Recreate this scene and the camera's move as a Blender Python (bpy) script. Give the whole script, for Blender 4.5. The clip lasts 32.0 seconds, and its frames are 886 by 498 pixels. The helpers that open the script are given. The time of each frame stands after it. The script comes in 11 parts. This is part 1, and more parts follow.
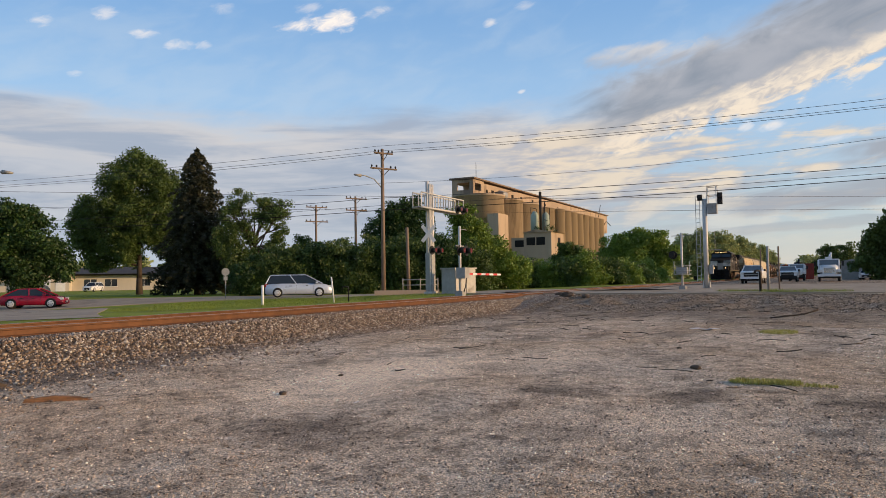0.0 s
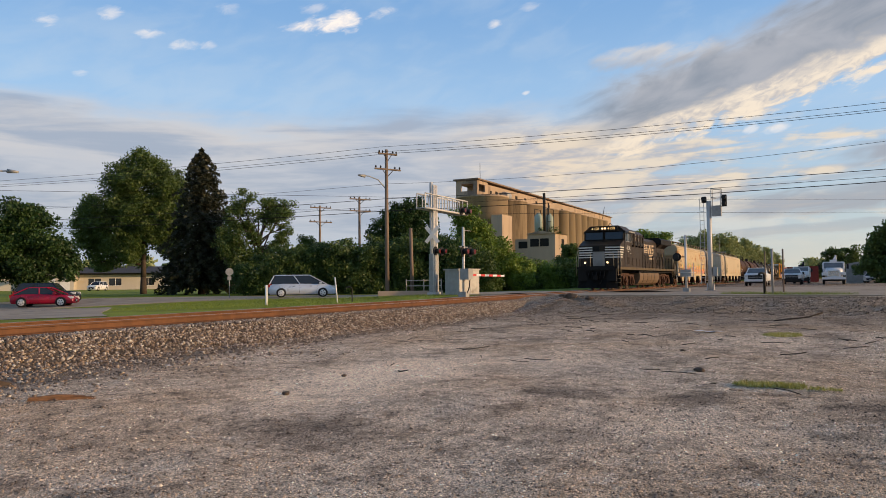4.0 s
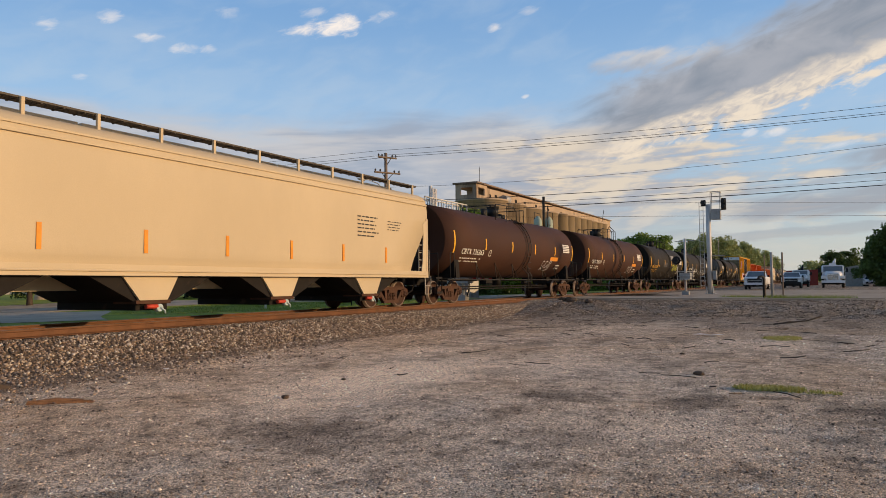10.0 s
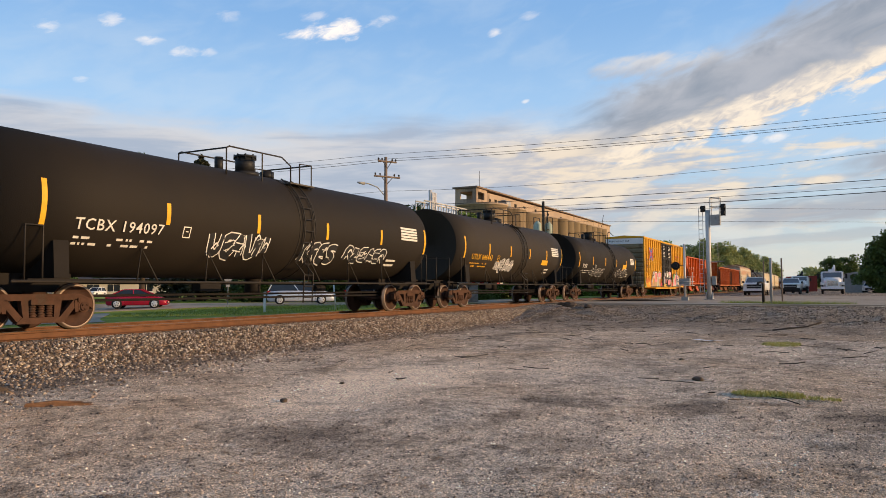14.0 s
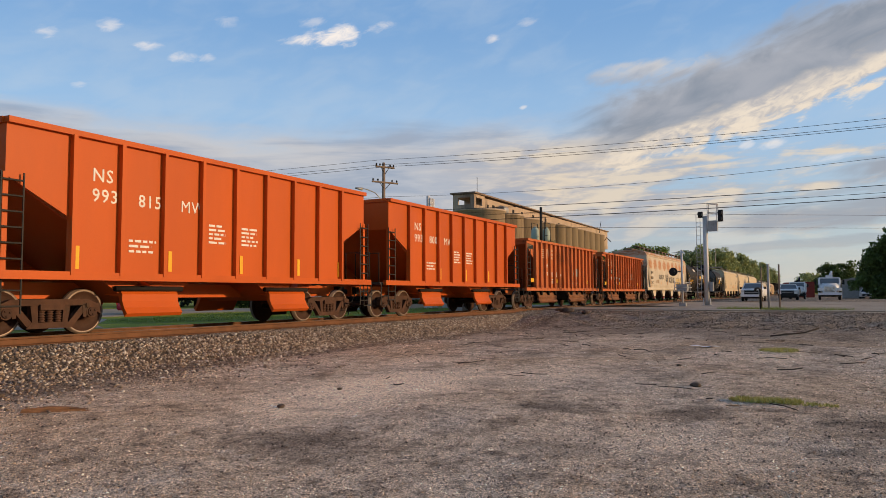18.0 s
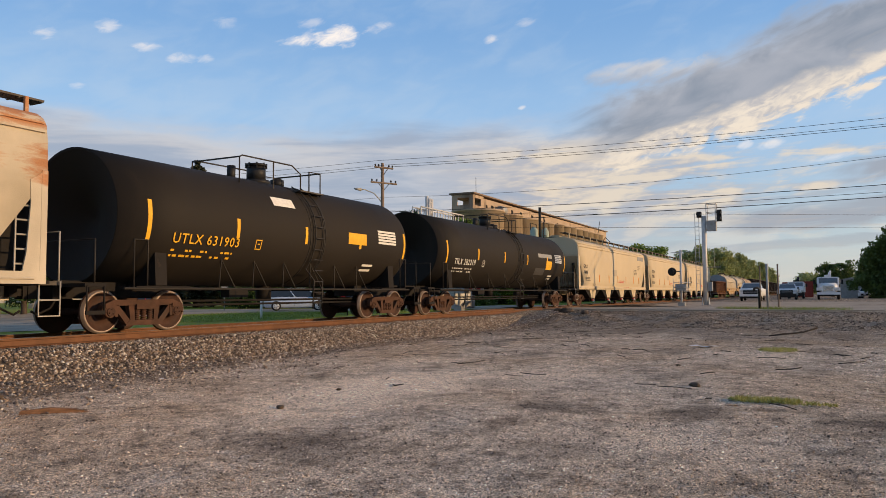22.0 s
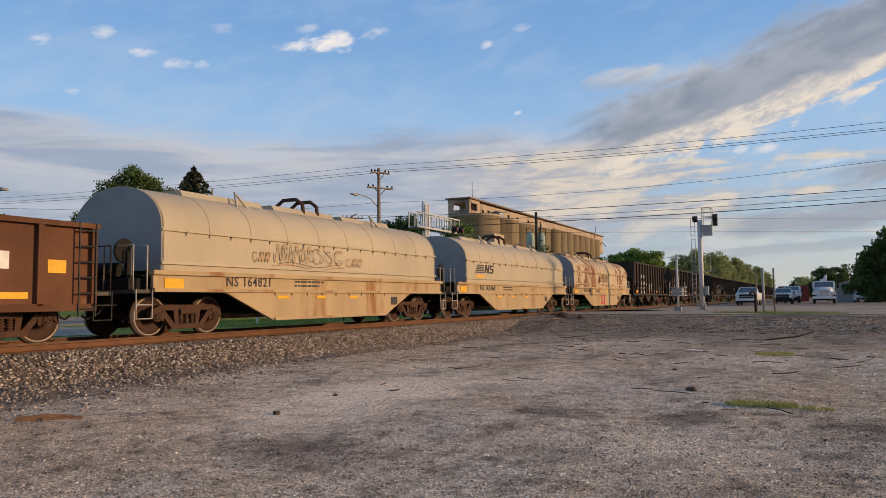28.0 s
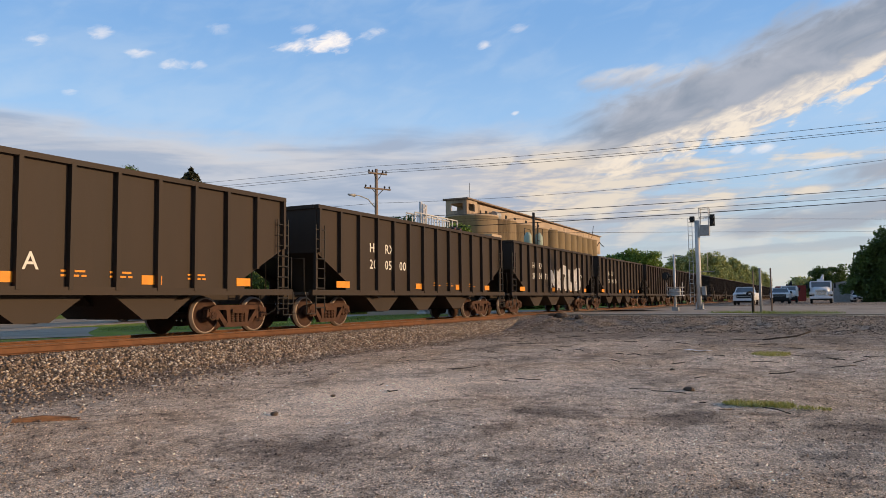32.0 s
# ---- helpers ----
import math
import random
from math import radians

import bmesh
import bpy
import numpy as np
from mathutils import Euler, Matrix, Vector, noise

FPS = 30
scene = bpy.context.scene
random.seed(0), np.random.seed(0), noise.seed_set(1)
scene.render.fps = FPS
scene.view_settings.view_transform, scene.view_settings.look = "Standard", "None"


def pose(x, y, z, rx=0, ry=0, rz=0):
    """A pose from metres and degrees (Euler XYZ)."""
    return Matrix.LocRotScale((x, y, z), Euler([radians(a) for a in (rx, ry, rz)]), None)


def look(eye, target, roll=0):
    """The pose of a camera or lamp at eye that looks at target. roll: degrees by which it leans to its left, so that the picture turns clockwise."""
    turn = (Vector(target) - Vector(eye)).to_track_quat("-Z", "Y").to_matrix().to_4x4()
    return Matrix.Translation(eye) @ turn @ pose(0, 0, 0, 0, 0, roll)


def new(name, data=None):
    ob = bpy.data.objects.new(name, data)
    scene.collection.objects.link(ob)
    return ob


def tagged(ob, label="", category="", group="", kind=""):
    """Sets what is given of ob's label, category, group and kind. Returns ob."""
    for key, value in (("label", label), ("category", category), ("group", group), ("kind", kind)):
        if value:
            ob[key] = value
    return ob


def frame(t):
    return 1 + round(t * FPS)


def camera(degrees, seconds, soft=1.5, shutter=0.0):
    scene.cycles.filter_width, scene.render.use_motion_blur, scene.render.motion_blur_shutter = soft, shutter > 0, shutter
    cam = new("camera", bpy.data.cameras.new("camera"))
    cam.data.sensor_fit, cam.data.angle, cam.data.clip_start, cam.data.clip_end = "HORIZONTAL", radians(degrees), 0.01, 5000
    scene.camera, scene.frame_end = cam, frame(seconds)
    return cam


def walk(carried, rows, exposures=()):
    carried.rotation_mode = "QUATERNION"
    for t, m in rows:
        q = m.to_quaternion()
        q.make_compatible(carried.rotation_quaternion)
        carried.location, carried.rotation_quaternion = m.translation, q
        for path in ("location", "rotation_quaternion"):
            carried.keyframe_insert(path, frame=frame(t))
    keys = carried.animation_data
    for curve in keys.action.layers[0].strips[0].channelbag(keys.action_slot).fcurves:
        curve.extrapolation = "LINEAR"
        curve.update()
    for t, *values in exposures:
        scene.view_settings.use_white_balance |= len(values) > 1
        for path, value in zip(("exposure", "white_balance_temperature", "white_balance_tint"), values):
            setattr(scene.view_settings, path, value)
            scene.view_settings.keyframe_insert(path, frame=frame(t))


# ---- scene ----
# the lens, and the eye on its stand beside the line: seconds, heading, tilt and lean in degrees
cam = camera(62.19, 32.0, soft=0.7, shutter=0.0)
EYE = Vector((0.0, -14.40, 0.783))
TURNS = [
    (0.0, 27.344, 2.380, -0.875),
    (0.5, 27.362, 2.344, -0.900),
    (1.0, 27.413, 2.269, -0.898),
    (1.5, 27.485, 2.199, -0.873),
    (2.0, 27.554, 2.168, -0.827),
    (2.5, 27.601, 2.186, -0.768),
    (3.0, 27.619, 2.272, -0.709),
    (3.5, 27.623, 2.405, -0.662),
    (5.5, 27.683, 2.542, -0.424),
    (6.0, 27.748, 2.541, -0.404),
    (6.5, 27.793, 2.543, -0.405),
    (7.0, 27.822, 2.559, -0.411),
    (7.5, 27.829, 2.585, -0.406),
    (8.0, 27.795, 2.610, -0.414),
    (8.5, 27.726, 2.643, -0.455),
    (9.0, 27.651, 2.676, -0.512),
    (9.5, 27.598, 2.703, -0.562),
    (10.0, 27.585, 2.726, -0.585),
    (10.5, 27.602, 2.740, -0.563),
    (11.0, 27.621, 2.749, -0.514),
    (11.5, 27.626, 2.756, -0.476),
    (12.0, 27.626, 2.761, -0.453),
    (12.5, 27.630, 2.782, -0.406),
    (13.0, 27.634, 2.852, -0.334),
    (13.5, 27.612, 2.962, -0.286),
    (14.0, 27.542, 3.056, -0.291),
    (14.5, 27.436, 3.119, -0.342),
    (16.5, 27.348, 3.393, -0.317),
    (17.0, 27.350, 3.403, -0.313),
    (17.5, 27.358, 3.436, -0.287),
    (18.0, 27.366, 3.494, -0.244),
    (18.5, 27.352, 3.575, -0.229),
    (19.0, 27.301, 3.658, -0.261),
    (19.5, 27.240, 3.701, -0.307),
    (20.0, 27.215, 3.689, -0.348),
    (20.5, 27.226, 3.633, -0.393),
    (21.0, 27.248, 3.566, -0.412),
    (21.5, 27.271, 3.532, -0.386),
    (22.0, 27.282, 3.526, -0.368),
    (22.5, 27.274, 3.543, -0.366),
    (23.0, 27.252, 3.608, -0.360),
    (23.5, 27.207, 3.730, -0.373),
    (24.0, 27.135, 3.862, -0.415),
    (24.5, 27.064, 3.927, -0.457),
    (25.0, 27.040, 3.896, -0.465),
    (25.5, 27.074, 3.816, -0.425),
    (27.5, 27.082, 3.839, -0.486),
    (28.0, 27.002, 3.914, -0.514),
    (28.5, 26.918, 3.974, -0.565),
    (29.0, 26.845, 3.996, -0.606),
    (29.5, 26.808, 3.981, -0.625),
    (30.0, 26.804, 3.947, -0.642),
    (30.5, 26.807, 3.910, -0.653),
    (31.0, 26.806, 3.891, -0.661),
    (31.5, 26.806, 3.907, -0.660),
    (32.0, 26.812, 3.952, -0.615),
]


def heading(yaw, tilt, lean):
    a, b = radians(yaw), radians(tilt)
    way = Vector((math.cos(a) * math.cos(b), math.sin(a) * math.cos(b), math.sin(b)))
    return look(EYE, EYE + way, lean)


walk(cam, [(t, heading(a, b, c)) for t, a, b, c in TURNS],
     [(0.0, 0.36, 7050, 10), (6.0, 0.37, 7050, 10), (7.0, 0.37, 7050, 10), (9.0, 0.24, 7050, 10), (10.5, 0.26, 7050, 10), (12.0, 0.49, 7050, 10), (14.0, 0.50, 7050, 10), (17.0, 0.24, 7000, 10), (21.0, 0.24, 6900, 10),
      (23.0, 0.38, 6850, 10), (24.5, 0.22, 6800, 10), (28.0, 0.20, 6700, 10), (30.0, 0.20, 6700, 10), (32.0, 0.38, 6750, 10)])

# ---- sky, sun ----
SUN_HEADING, SUN_HEIGHT = -72.0, 11.5      # degrees from +x towards +y, degrees above the horizon


def node(tree, kind, inputs=()):
    n = tree.nodes.new(kind)
    for key, value in dict(inputs).items():
        if isinstance(value, bpy.types.NodeSocket):
            tree.links.new(value, n.inputs[key])
        else:
            n.inputs[key].default_value = value
    return n


def calc(tree, op, a, b=0.0, c=0.0, clamp=False):
    n = node(tree, "ShaderNodeMath", {0: a, 1: b, 2: c})
    n.operation, n.use_clamp = op, clamp
    return n.outputs[0]


def blend(tree, fac, a, b, how="MIX"):
    n = tree.nodes.new("ShaderNodeMix")
    n.data_type, n.blend_type = "RGBA", how
    for key, value in ((0, fac), (6, a), (7, b)):
        if isinstance(value, bpy.types.NodeSocket):
            tree.links.new(value, n.inputs[key])
        else:
            n.inputs[key].default_value = value
    return n.outputs[2]


def fade(tree, value, lo, hi, out_lo=0.0, out_hi=1.0):
    n = node(tree, "ShaderNodeMapRange", {0: value, 1: lo, 2: hi, 3: out_lo, 4: out_hi})
    n.interpolation_type = "SMOOTHSTEP"
    return n.outputs[0]


def fbm(tree, vector, scale, detail=4.0, rough=0.55, warp=0.0):
    n = node(tree, "ShaderNodeTexNoise", {"Vector": vector, "Scale": scale, "Detail": detail, "Roughness": rough, "Distortion": warp})
    return n.outputs[0]


def rgb(r, g, b):
    return (r, g, b, 1.0)


def make_sky():
    world = bpy.data.worlds.new("evening sky")
    scene.world = world
    world.use_nodes = True
    t = world.node_tree
    t.nodes.clear()
    way = node(t, "ShaderNodeTexCoord").outputs["Generated"]
    xyz = node(t, "ShaderNodeSeparateXYZ", {0: way}).outputs
    sky = node(t, "ShaderNodeTexSky")
    sky.sky_type, sky.sun_disc = "NISHITA", False
    sky.sun_elevation, sky.sun_rotation = radians(SUN_HEIGHT), radians(90 - SUN_HEADING)
    sky.air_density, sky.dust_density, sky.ozone_density = 1.0, 0.8, 1.6
    azim = calc(t, "MULTIPLY", calc(t, "ARCTAN2", xyz[1], xyz[0]), 57.2958)
    elev = calc(t, "MULTIPLY", calc(t, "ARCSINE", xyz[2]), 57.2958)

    def sum_of(*vals):
        out = vals[0]
        for v in vals[1:]:
            out = calc(t, "ADD", out, v)
        return out

    def times(*vals):
        out = vals[0]
        for v in vals[1:]:
            out = calc(t, "MULTIPLY", out, v)
        return out

    def off(value, middle):
        return calc(t, "SUBTRACT", value, middle)

    # cloud texture: soft lumps, strands drawn out along the horizon, ragged edges
    flat = node(t, "ShaderNodeCombineXYZ", {0: times(azim, 0.10), 1: times(elev, 0.30), 2: 1.7}).outputs[0]
    climb = node(t, "ShaderNodeCombineXYZ", {0: times(azim, 0.13), 1: sum_of(times(elev, 0.30), times(azim, 0.075)), 2: 5.1}).outputs[0]
    strand = node(t, "ShaderNodeCombineXYZ", {0: times(azim, 0.05), 1: sum_of(times(elev, 0.36), times(azim, 0.006)), 2: 9.3}).outputs[0]
    big = fbm(t, flat, 0.9, 4, 0.5, 0.3)
    mid = fbm(t, climb, 1.9, 6, 0.52, 0.5)
    fine = fbm(t, climb, 6.0, 7, 0.58, 0.5)
    soft_lump = fbm(t, strand, 1.6, 5, 0.5, 0.5)
    shred = fbm(t, strand, 4.2, 7, 0.58, 0.8)
    e1 = sum_of(elev, times(off(big, 0.5), 5.0), times(off(soft_lump, 0.5), 3.6), times(off(fine, 0.5), 0.7))
    a1 = sum_of(azim, times(off(big, 0.5), 14.0), times(off(mid, 0.5), 8.0))
    # clear air, paler towards the horizon
    air = blend(t, fade(t, elev, 2.0, 14.0), rgb(2.5, 3.1, 3.7), rgb(1.75, 3.0, 4.85))
    air = blend(t, fade(t, elev, 12.5, 22.0), air, rgb(1.05, 2.25, 4.35))
    air = blend(t, fade(t, elev, 21.0, 60.0), air, rgb(0.38, 0.85, 1.85))
    col = blend(t, 0.82, sky.outputs[0], air)
    thin = fade(t, sum_of(times(mid, 0.5), times(big, 0.5)), 0.42, 0.70, 0.0, 0.30)
    thin = times(thin, fade(t, elev, 55.0, 22.0))
    col = blend(t, thin, col, rgb(2.9, 3.55, 4.4))
    # wide lilac bank over the north and east, paler along its top
    north = times(fade(t, e1, 14.2, 10.8), fade(t, a1, 10.0, 19.0))
    rim = times(fade(t, e1, 8.6, 11.8), fade(t, soft_lump, 0.33, 0.58))
    lilac = blend(t, fade(t, sum_of(times(soft_lump, 0.7), times(shred, 0.3)), 0.38, 0.60), rgb(1.9, 2.25, 2.95), rgb(2.75, 2.95, 3.45))
    lilac = blend(t, fade(t, elev, 6.0, 1.0, 0.0, 0.75), lilac, rgb(2.3, 2.8, 3.6))
    lilac = blend(t, times(rim, 0.62), lilac, rgb(3.7, 3.5, 3.45))
    col = blend(t, times(north, 0.9), col, lilac)
    # low sunlit flecks and veils towards the south-east, thinning out southwards
    reach = times(fade(t, a1, 31.0, 19.0), fade(t, elev, 13.2, 10.2), fade(t, elev, 2.5, 7.0, 0.2, 1.0))
    cover = sum_of(times(soft_lump, 0.45), times(mid, 0.30), times(shred, 0.25), fade(t, azim, 10.0, 0.0, 0.05, -0.05))
    fleck = times(reach, fade(t, cover, 0.42, 0.56))
    veil = blend(t, fade(t, sum_of(times(mid, 0.5), times(shred, 0.5)), 0.42, 0.58), rgb(2.35, 2.45, 2.85), rgb(4.3, 3.75, 3.1))
    col = blend(t, times(fleck, 0.86), col, veil)
    # flat grey streaks low in the south-east
    for pe, rise, half, start, stop, power in ((7.9, -0.12, 0.65, 1.5, -2.5, 0.8), (5.4, -0.07, 0.55, 11.0, 4.0, 0.75), (3.5, -0.02, 0.30, 16.0, 6.0, 0.45), (6.7, -0.05, 0.25, 20.0, 12.0, 0.4)):
        d = sum_of(off(elev, pe), times(azim, -rise), times(off(soft_lump, 0.5), 2.4), times(off(shred, 0.5), 1.3))
        stripe = times(fade(t, calc(t, "ABSOLUTE", d), 0.4 * half, 1.7 * half, 1.0, 0.0), fade(t, a1, start, stop))
        col = blend(t, times(stripe, power), col, rgb(1.85, 2.0, 2.4))
    # long grey bank climbing towards the south: soft above, lit and ragged below
    c = calc(t, "MULTIPLY_ADD", azim, -0.285, 17.0)
    d = sum_of(off(elev, c), times(off(mid, 0.5), 3.4), times(off(fine, 0.5), 0.9), times(off(big, 0.5), 2.0))
    above = fade(t, d, 2.9, 0.6)
    below = fade(t, sum_of(d, times(off(fine, 0.5), 1.6)), -4.4, -3.4)
    tail = fade(t, sum_of(azim, times(off(mid, 0.5), 6.0)), 19.0, 12.5)
    body = times(above, below, tail)
    under = fade(t, sum_of(d, times(off(mid, 0.5), 1.5)), -1.5, -2.7)
    grey = blend(t, fade(t, sum_of(times(mid, 0.6), times(big, 0.4)), 0.36, 0.62), rgb(1.35, 1.58, 2.0), rgb(2.1, 2.25, 2.65))
    grey = blend(t, fade(t, d, 0.2, 2.2, 0.0, 0.45), grey, rgb(3.2, 3.2, 3.4))
    lit = blend(t, fade(t, sum_of(times(fine, 0.6), times(mid, 0.4)), 0.36, 0.58), rgb(2.9, 2.8, 2.9), rgb(5.0, 4.4, 3.7))
    grey = blend(t, times(under, 0.94), grey, lit)
    col = blend(t, times(body, 0.93), col, grey)
    # a paler shoulder of the bank
    u = calc(t, "POWER", calc(t, "DIVIDE", off(azim, 11.6), 4.6), 2.0)
    v = calc(t, "POWER", calc(t, "DIVIDE", off(sum_of(elev, times(off(azim, 11.6), 0.05)), 16.4), 0.85), 2.0)
    lobe = fade(t, sum_of(u, v, times(off(mid, 0.5), 4.5), times(off(fine, 0.5), 1.6)), 1.5, -0.3)
    pale = blend(t, fade(t, sum_of(elev, times(off(mid, 0.5), 3.0)), 15.7, 16.8), rgb(2.35, 2.5, 2.9), rgb(3.7, 3.55, 3.5))
    col = blend(t, times(lobe, 0.75), col, pale)
    # pale glow on the horizon
    glow = times(fade(t, elev, 4.2, 0.8), fade(t, azim, 14.0, 0.0), fade(t, azim, -150.0, -100.0))
    col = blend(t, times(glow, 0.5), col, rgb(3.7, 3.5, 3.1))
    # one small bright cumulus and a few wisps
    puffs = ((36.2, 19.35, 2.2, 0.62, 1.0), (35.2, 19.8, 1.2, 0.55, 1.0), (38.6, 19.0, 1.5, 0.38, 0.7), (37.6, 20.4, 1.0, 0.30, 0.35), (32.2, 20.3, 1.2, 0.36, 0.6), (44.0, 19.9, 0.9, 0.4, 0.3),
             (47.0, 17.2, 1.0, 0.40, 0.6), (45.4, 17.3, 0.6, 0.35, 0.45), (49.6, 17.7, 1.1, 0.32, 0.55), (52.2, 18.8, 0.8, 0.42, 0.5), (56.2, 17.8, 0.8, 0.40, 0.5), (54.0, 14.6, 0.5, 0.25, 0.35),
             (23.3, 19.4, 0.55, 0.34, 0.6), (20.6, 20.5, 0.8, 0.3, 0.3), (21.0, 14.3, 0.3, 0.16, 0.5), (3.0, 10.5, 0.9, 0.35, 0.6), (4.6, 10.6, 0.5, 0.35, 0.5), (-0.5, 9.2, 1.8, 0.22, 0.5))
    for pa, pe, ra, re, power in puffs:
        u = calc(t, "POWER", calc(t, "DIVIDE", off(azim, pa), ra), 2.0)
        v = calc(t, "POWER", calc(t, "DIVIDE", off(sum_of(elev, times(off(azim, pa), 0.14)), pe), re), 2.0)
        puff = fade(t, sum_of(u, v, times(off(fine, 0.5), 4.2), times(off(mid, 0.5), 2.5)), 1.5, -0.8)
        col = blend(t, times(puff, power), col, rgb(5.3, 5.0, 4.9))
    back = node(t, "ShaderNodeBackground", {"Color": col, "Strength": 0.15})
    out = node(t, "ShaderNodeOutputWorld")
    t.links.new(back.outputs[0], out.inputs[0])


make_sky()
sun = new("sun", bpy.data.lights.new("sun", "SUN"))
sun.data.energy, sun.data.angle, sun.data.color = 3.2, radians(0.6), (1.0, 0.69, 0.395)
a, b = radians(SUN_HEADING), radians(SUN_HEIGHT)
sun.matrix_basis = look((60 * math.cos(a), 60 * math.sin(a), 60 * math.tan(b)), (0, 0, 0))


# ---- materials ----
def mat(name, base, rough=0.6, metal=0.0, var=0.18, scale=1.5, dirt=None, amount=0.0, dscale=0.8, streak=1.0, bump=0.15, fine=45.0, spread=0.12, band=None):
    """Painted or natural surface: wide and fine variation of colour, patches of dirt or rust, and a fine relief."""
    m = bpy.data.materials.new(name)
    m.use_nodes = True
    t = m.node_tree
    t.nodes.clear()
    co = node(t, "ShaderNodeTexCoord").outputs["Object"]
    shift = node(t, "ShaderNodeObjectInfo").outputs["Random"]
    away = node(t, "ShaderNodeCombineXYZ", {0: calc(t, "MULTIPLY", shift, 37.0), 1: 0.0, 2: calc(t, "MULTIPLY", shift, 11.0)}).outputs[0]
    moved = node(t, "ShaderNodeVectorMath", {0: co, 1: away})
    long = node(t, "ShaderNodeMapping", {"Vector": moved.outputs[0], "Scale": (1.0, 1.0, 1.0 / streak)}).outputs[0]
    wide = fbm(t, long, scale, 5, 0.6)
    grain = fbm(t, moved.outputs[0], fine, 3, 0.6)
    dark = rgb(*[c * (1 - var) for c in base])
    pale = rgb(*[min(1.0, c * (1 + var)) for c in base])
    col = blend(t, fade(t, wide, 0.3, 0.7), dark, pale)
    col = blend(t, calc(t, "MULTIPLY", grain, 0.45), col, rgb(*[c * 0.72 for c in base]))
    r = calc(t, "MULTIPLY_ADD", wide, 0.25, rough - 0.12)
    if dirt:
        spots = fbm(t, long, dscale, 8, 0.68, 0.3)
        edge = 0.70 - 0.45 * amount
        mask = fade(t, spots, edge, edge + spread)
        if band:
            up = node(t, "ShaderNodeSeparateXYZ", {0: co}).outputs[2]
            belt = calc(t, "MULTIPLY", fade(t, up, band[0] - 0.3, band[0] + 0.15), fade(t, up, band[1] + 0.3, band[1] - 0.1))
            mask = calc(t, "MULTIPLY", mask, calc(t, "MULTIPLY_ADD", belt, 0.92, 0.08))
        tone = blend(t, grain, rgb(*[c * 0.6 for c in dirt]), rgb(*[min(1.0, c * 1.3) for c in dirt]))
        col = blend(t, calc(t, "MULTIPLY", mask, 0.9), col, tone)
        r = calc(t, "ADD", r, calc(t, "MULTIPLY", mask, 0.25), clamp=True)
    rel = node(t, "ShaderNodeBump", {"Strength": bump, "Distance": 0.02, "Height": grain})
    skin = node(t, "ShaderNodeBsdfPrincipled", {"Base Color": col, "Roughness": r, "Metallic": metal, "Normal": rel.outputs[0], "Specular IOR Level": 0.2 if rough >= 0.5 else 0.5})
    out = node(t, "ShaderNodeOutputMaterial")
    t.links.new(skin.outputs[0], out.inputs[0])
    return m


def rust_panels(name, base=(0.50, 0.425, 0.315), step=2.02, first=0.95):
    """Chalky paint with a bloom of rust high on each side sheet and along the roof's edge."""
    m = bpy.data.materials.new(name)
    m.use_nodes = True
    t = m.node_tree
    t.nodes.clear()
    co = node(t, "ShaderNodeTexCoord").outputs["Object"]
    xyz = node(t, "ShaderNodeSeparateXYZ", {0: co}).outputs
    flat = node(t, "ShaderNodeMapping", {"Vector": co, "Scale": (0.6, 0.6, 2.4)}).outputs[0]
    wide, grain, streak = fbm(t, co, 0.6, 5, 0.6), fbm(t, co, 40.0, 3, 0.6), fbm(t, flat, 2.2, 7, 0.66, 0.4)
    col = blend(t, fade(t, wide, 0.35, 0.65), rgb(*[c * 0.86 for c in base]), rgb(*[c * 1.08 for c in base]))
    u = calc(t, "PINGPONG", calc(t, "SUBTRACT", xyz[0], first), step / 2)
    u = calc(t, "POWER", calc(t, "DIVIDE", calc(t, "SUBTRACT", step / 2, u), 0.74), 2.0)
    v = calc(t, "POWER", calc(t, "DIVIDE", calc(t, "SUBTRACT", xyz[2], 3.22), 0.46), 2.0)
    d = calc(t, "ADD", calc(t, "ADD", u, v), calc(t, "MULTIPLY", calc(t, "SUBTRACT", streak, 0.5), 4.5))
    rust = fade(t, d, 1.5, 0.2)
    edge = calc(t, "MULTIPLY", fade(t, xyz[2], 3.80, 4.02), fade(t, streak, 0.40, 0.56))
    drip = calc(t, "MULTIPLY", fade(t, xyz[2], 2.2, 3.4), fade(t, wide, 0.52, 0.7, 0.0, 0.35))
    mask = calc(t, "MAXIMUM", calc(t, "MAXIMUM", rust, edge), drip)
    tone = blend(t, grain, rgb(0.26, 0.085, 0.026), rgb(0.50, 0.20, 0.06))
    col = blend(t, calc(t, "MULTIPLY", mask, 0.88), col, tone)
    rel = node(t, "ShaderNodeBump", {"Strength": 0.2, "Distance": 0.02, "Height": grain})
    skin = node(t, "ShaderNodeBsdfPrincipled", {"Base Color": col, "Roughness": 0.75, "Normal": rel.outputs[0]})
    out = node(t, "ShaderNodeOutputMaterial")
    t.links.new(skin.outputs[0], out.inputs[0])
    return m


def glowing(name, colour, power):
    m = bpy.data.materials.new(name)
    m.use_nodes = True
    t = m.node_tree
    t.nodes.clear()
    e = node(t, "ShaderNodeEmission", {"Color": rgb(*colour), "Strength": power})
    out = node(t, "ShaderNodeOutputMaterial")
    t.links.new(e.outputs[0], out.inputs[0])
    return m


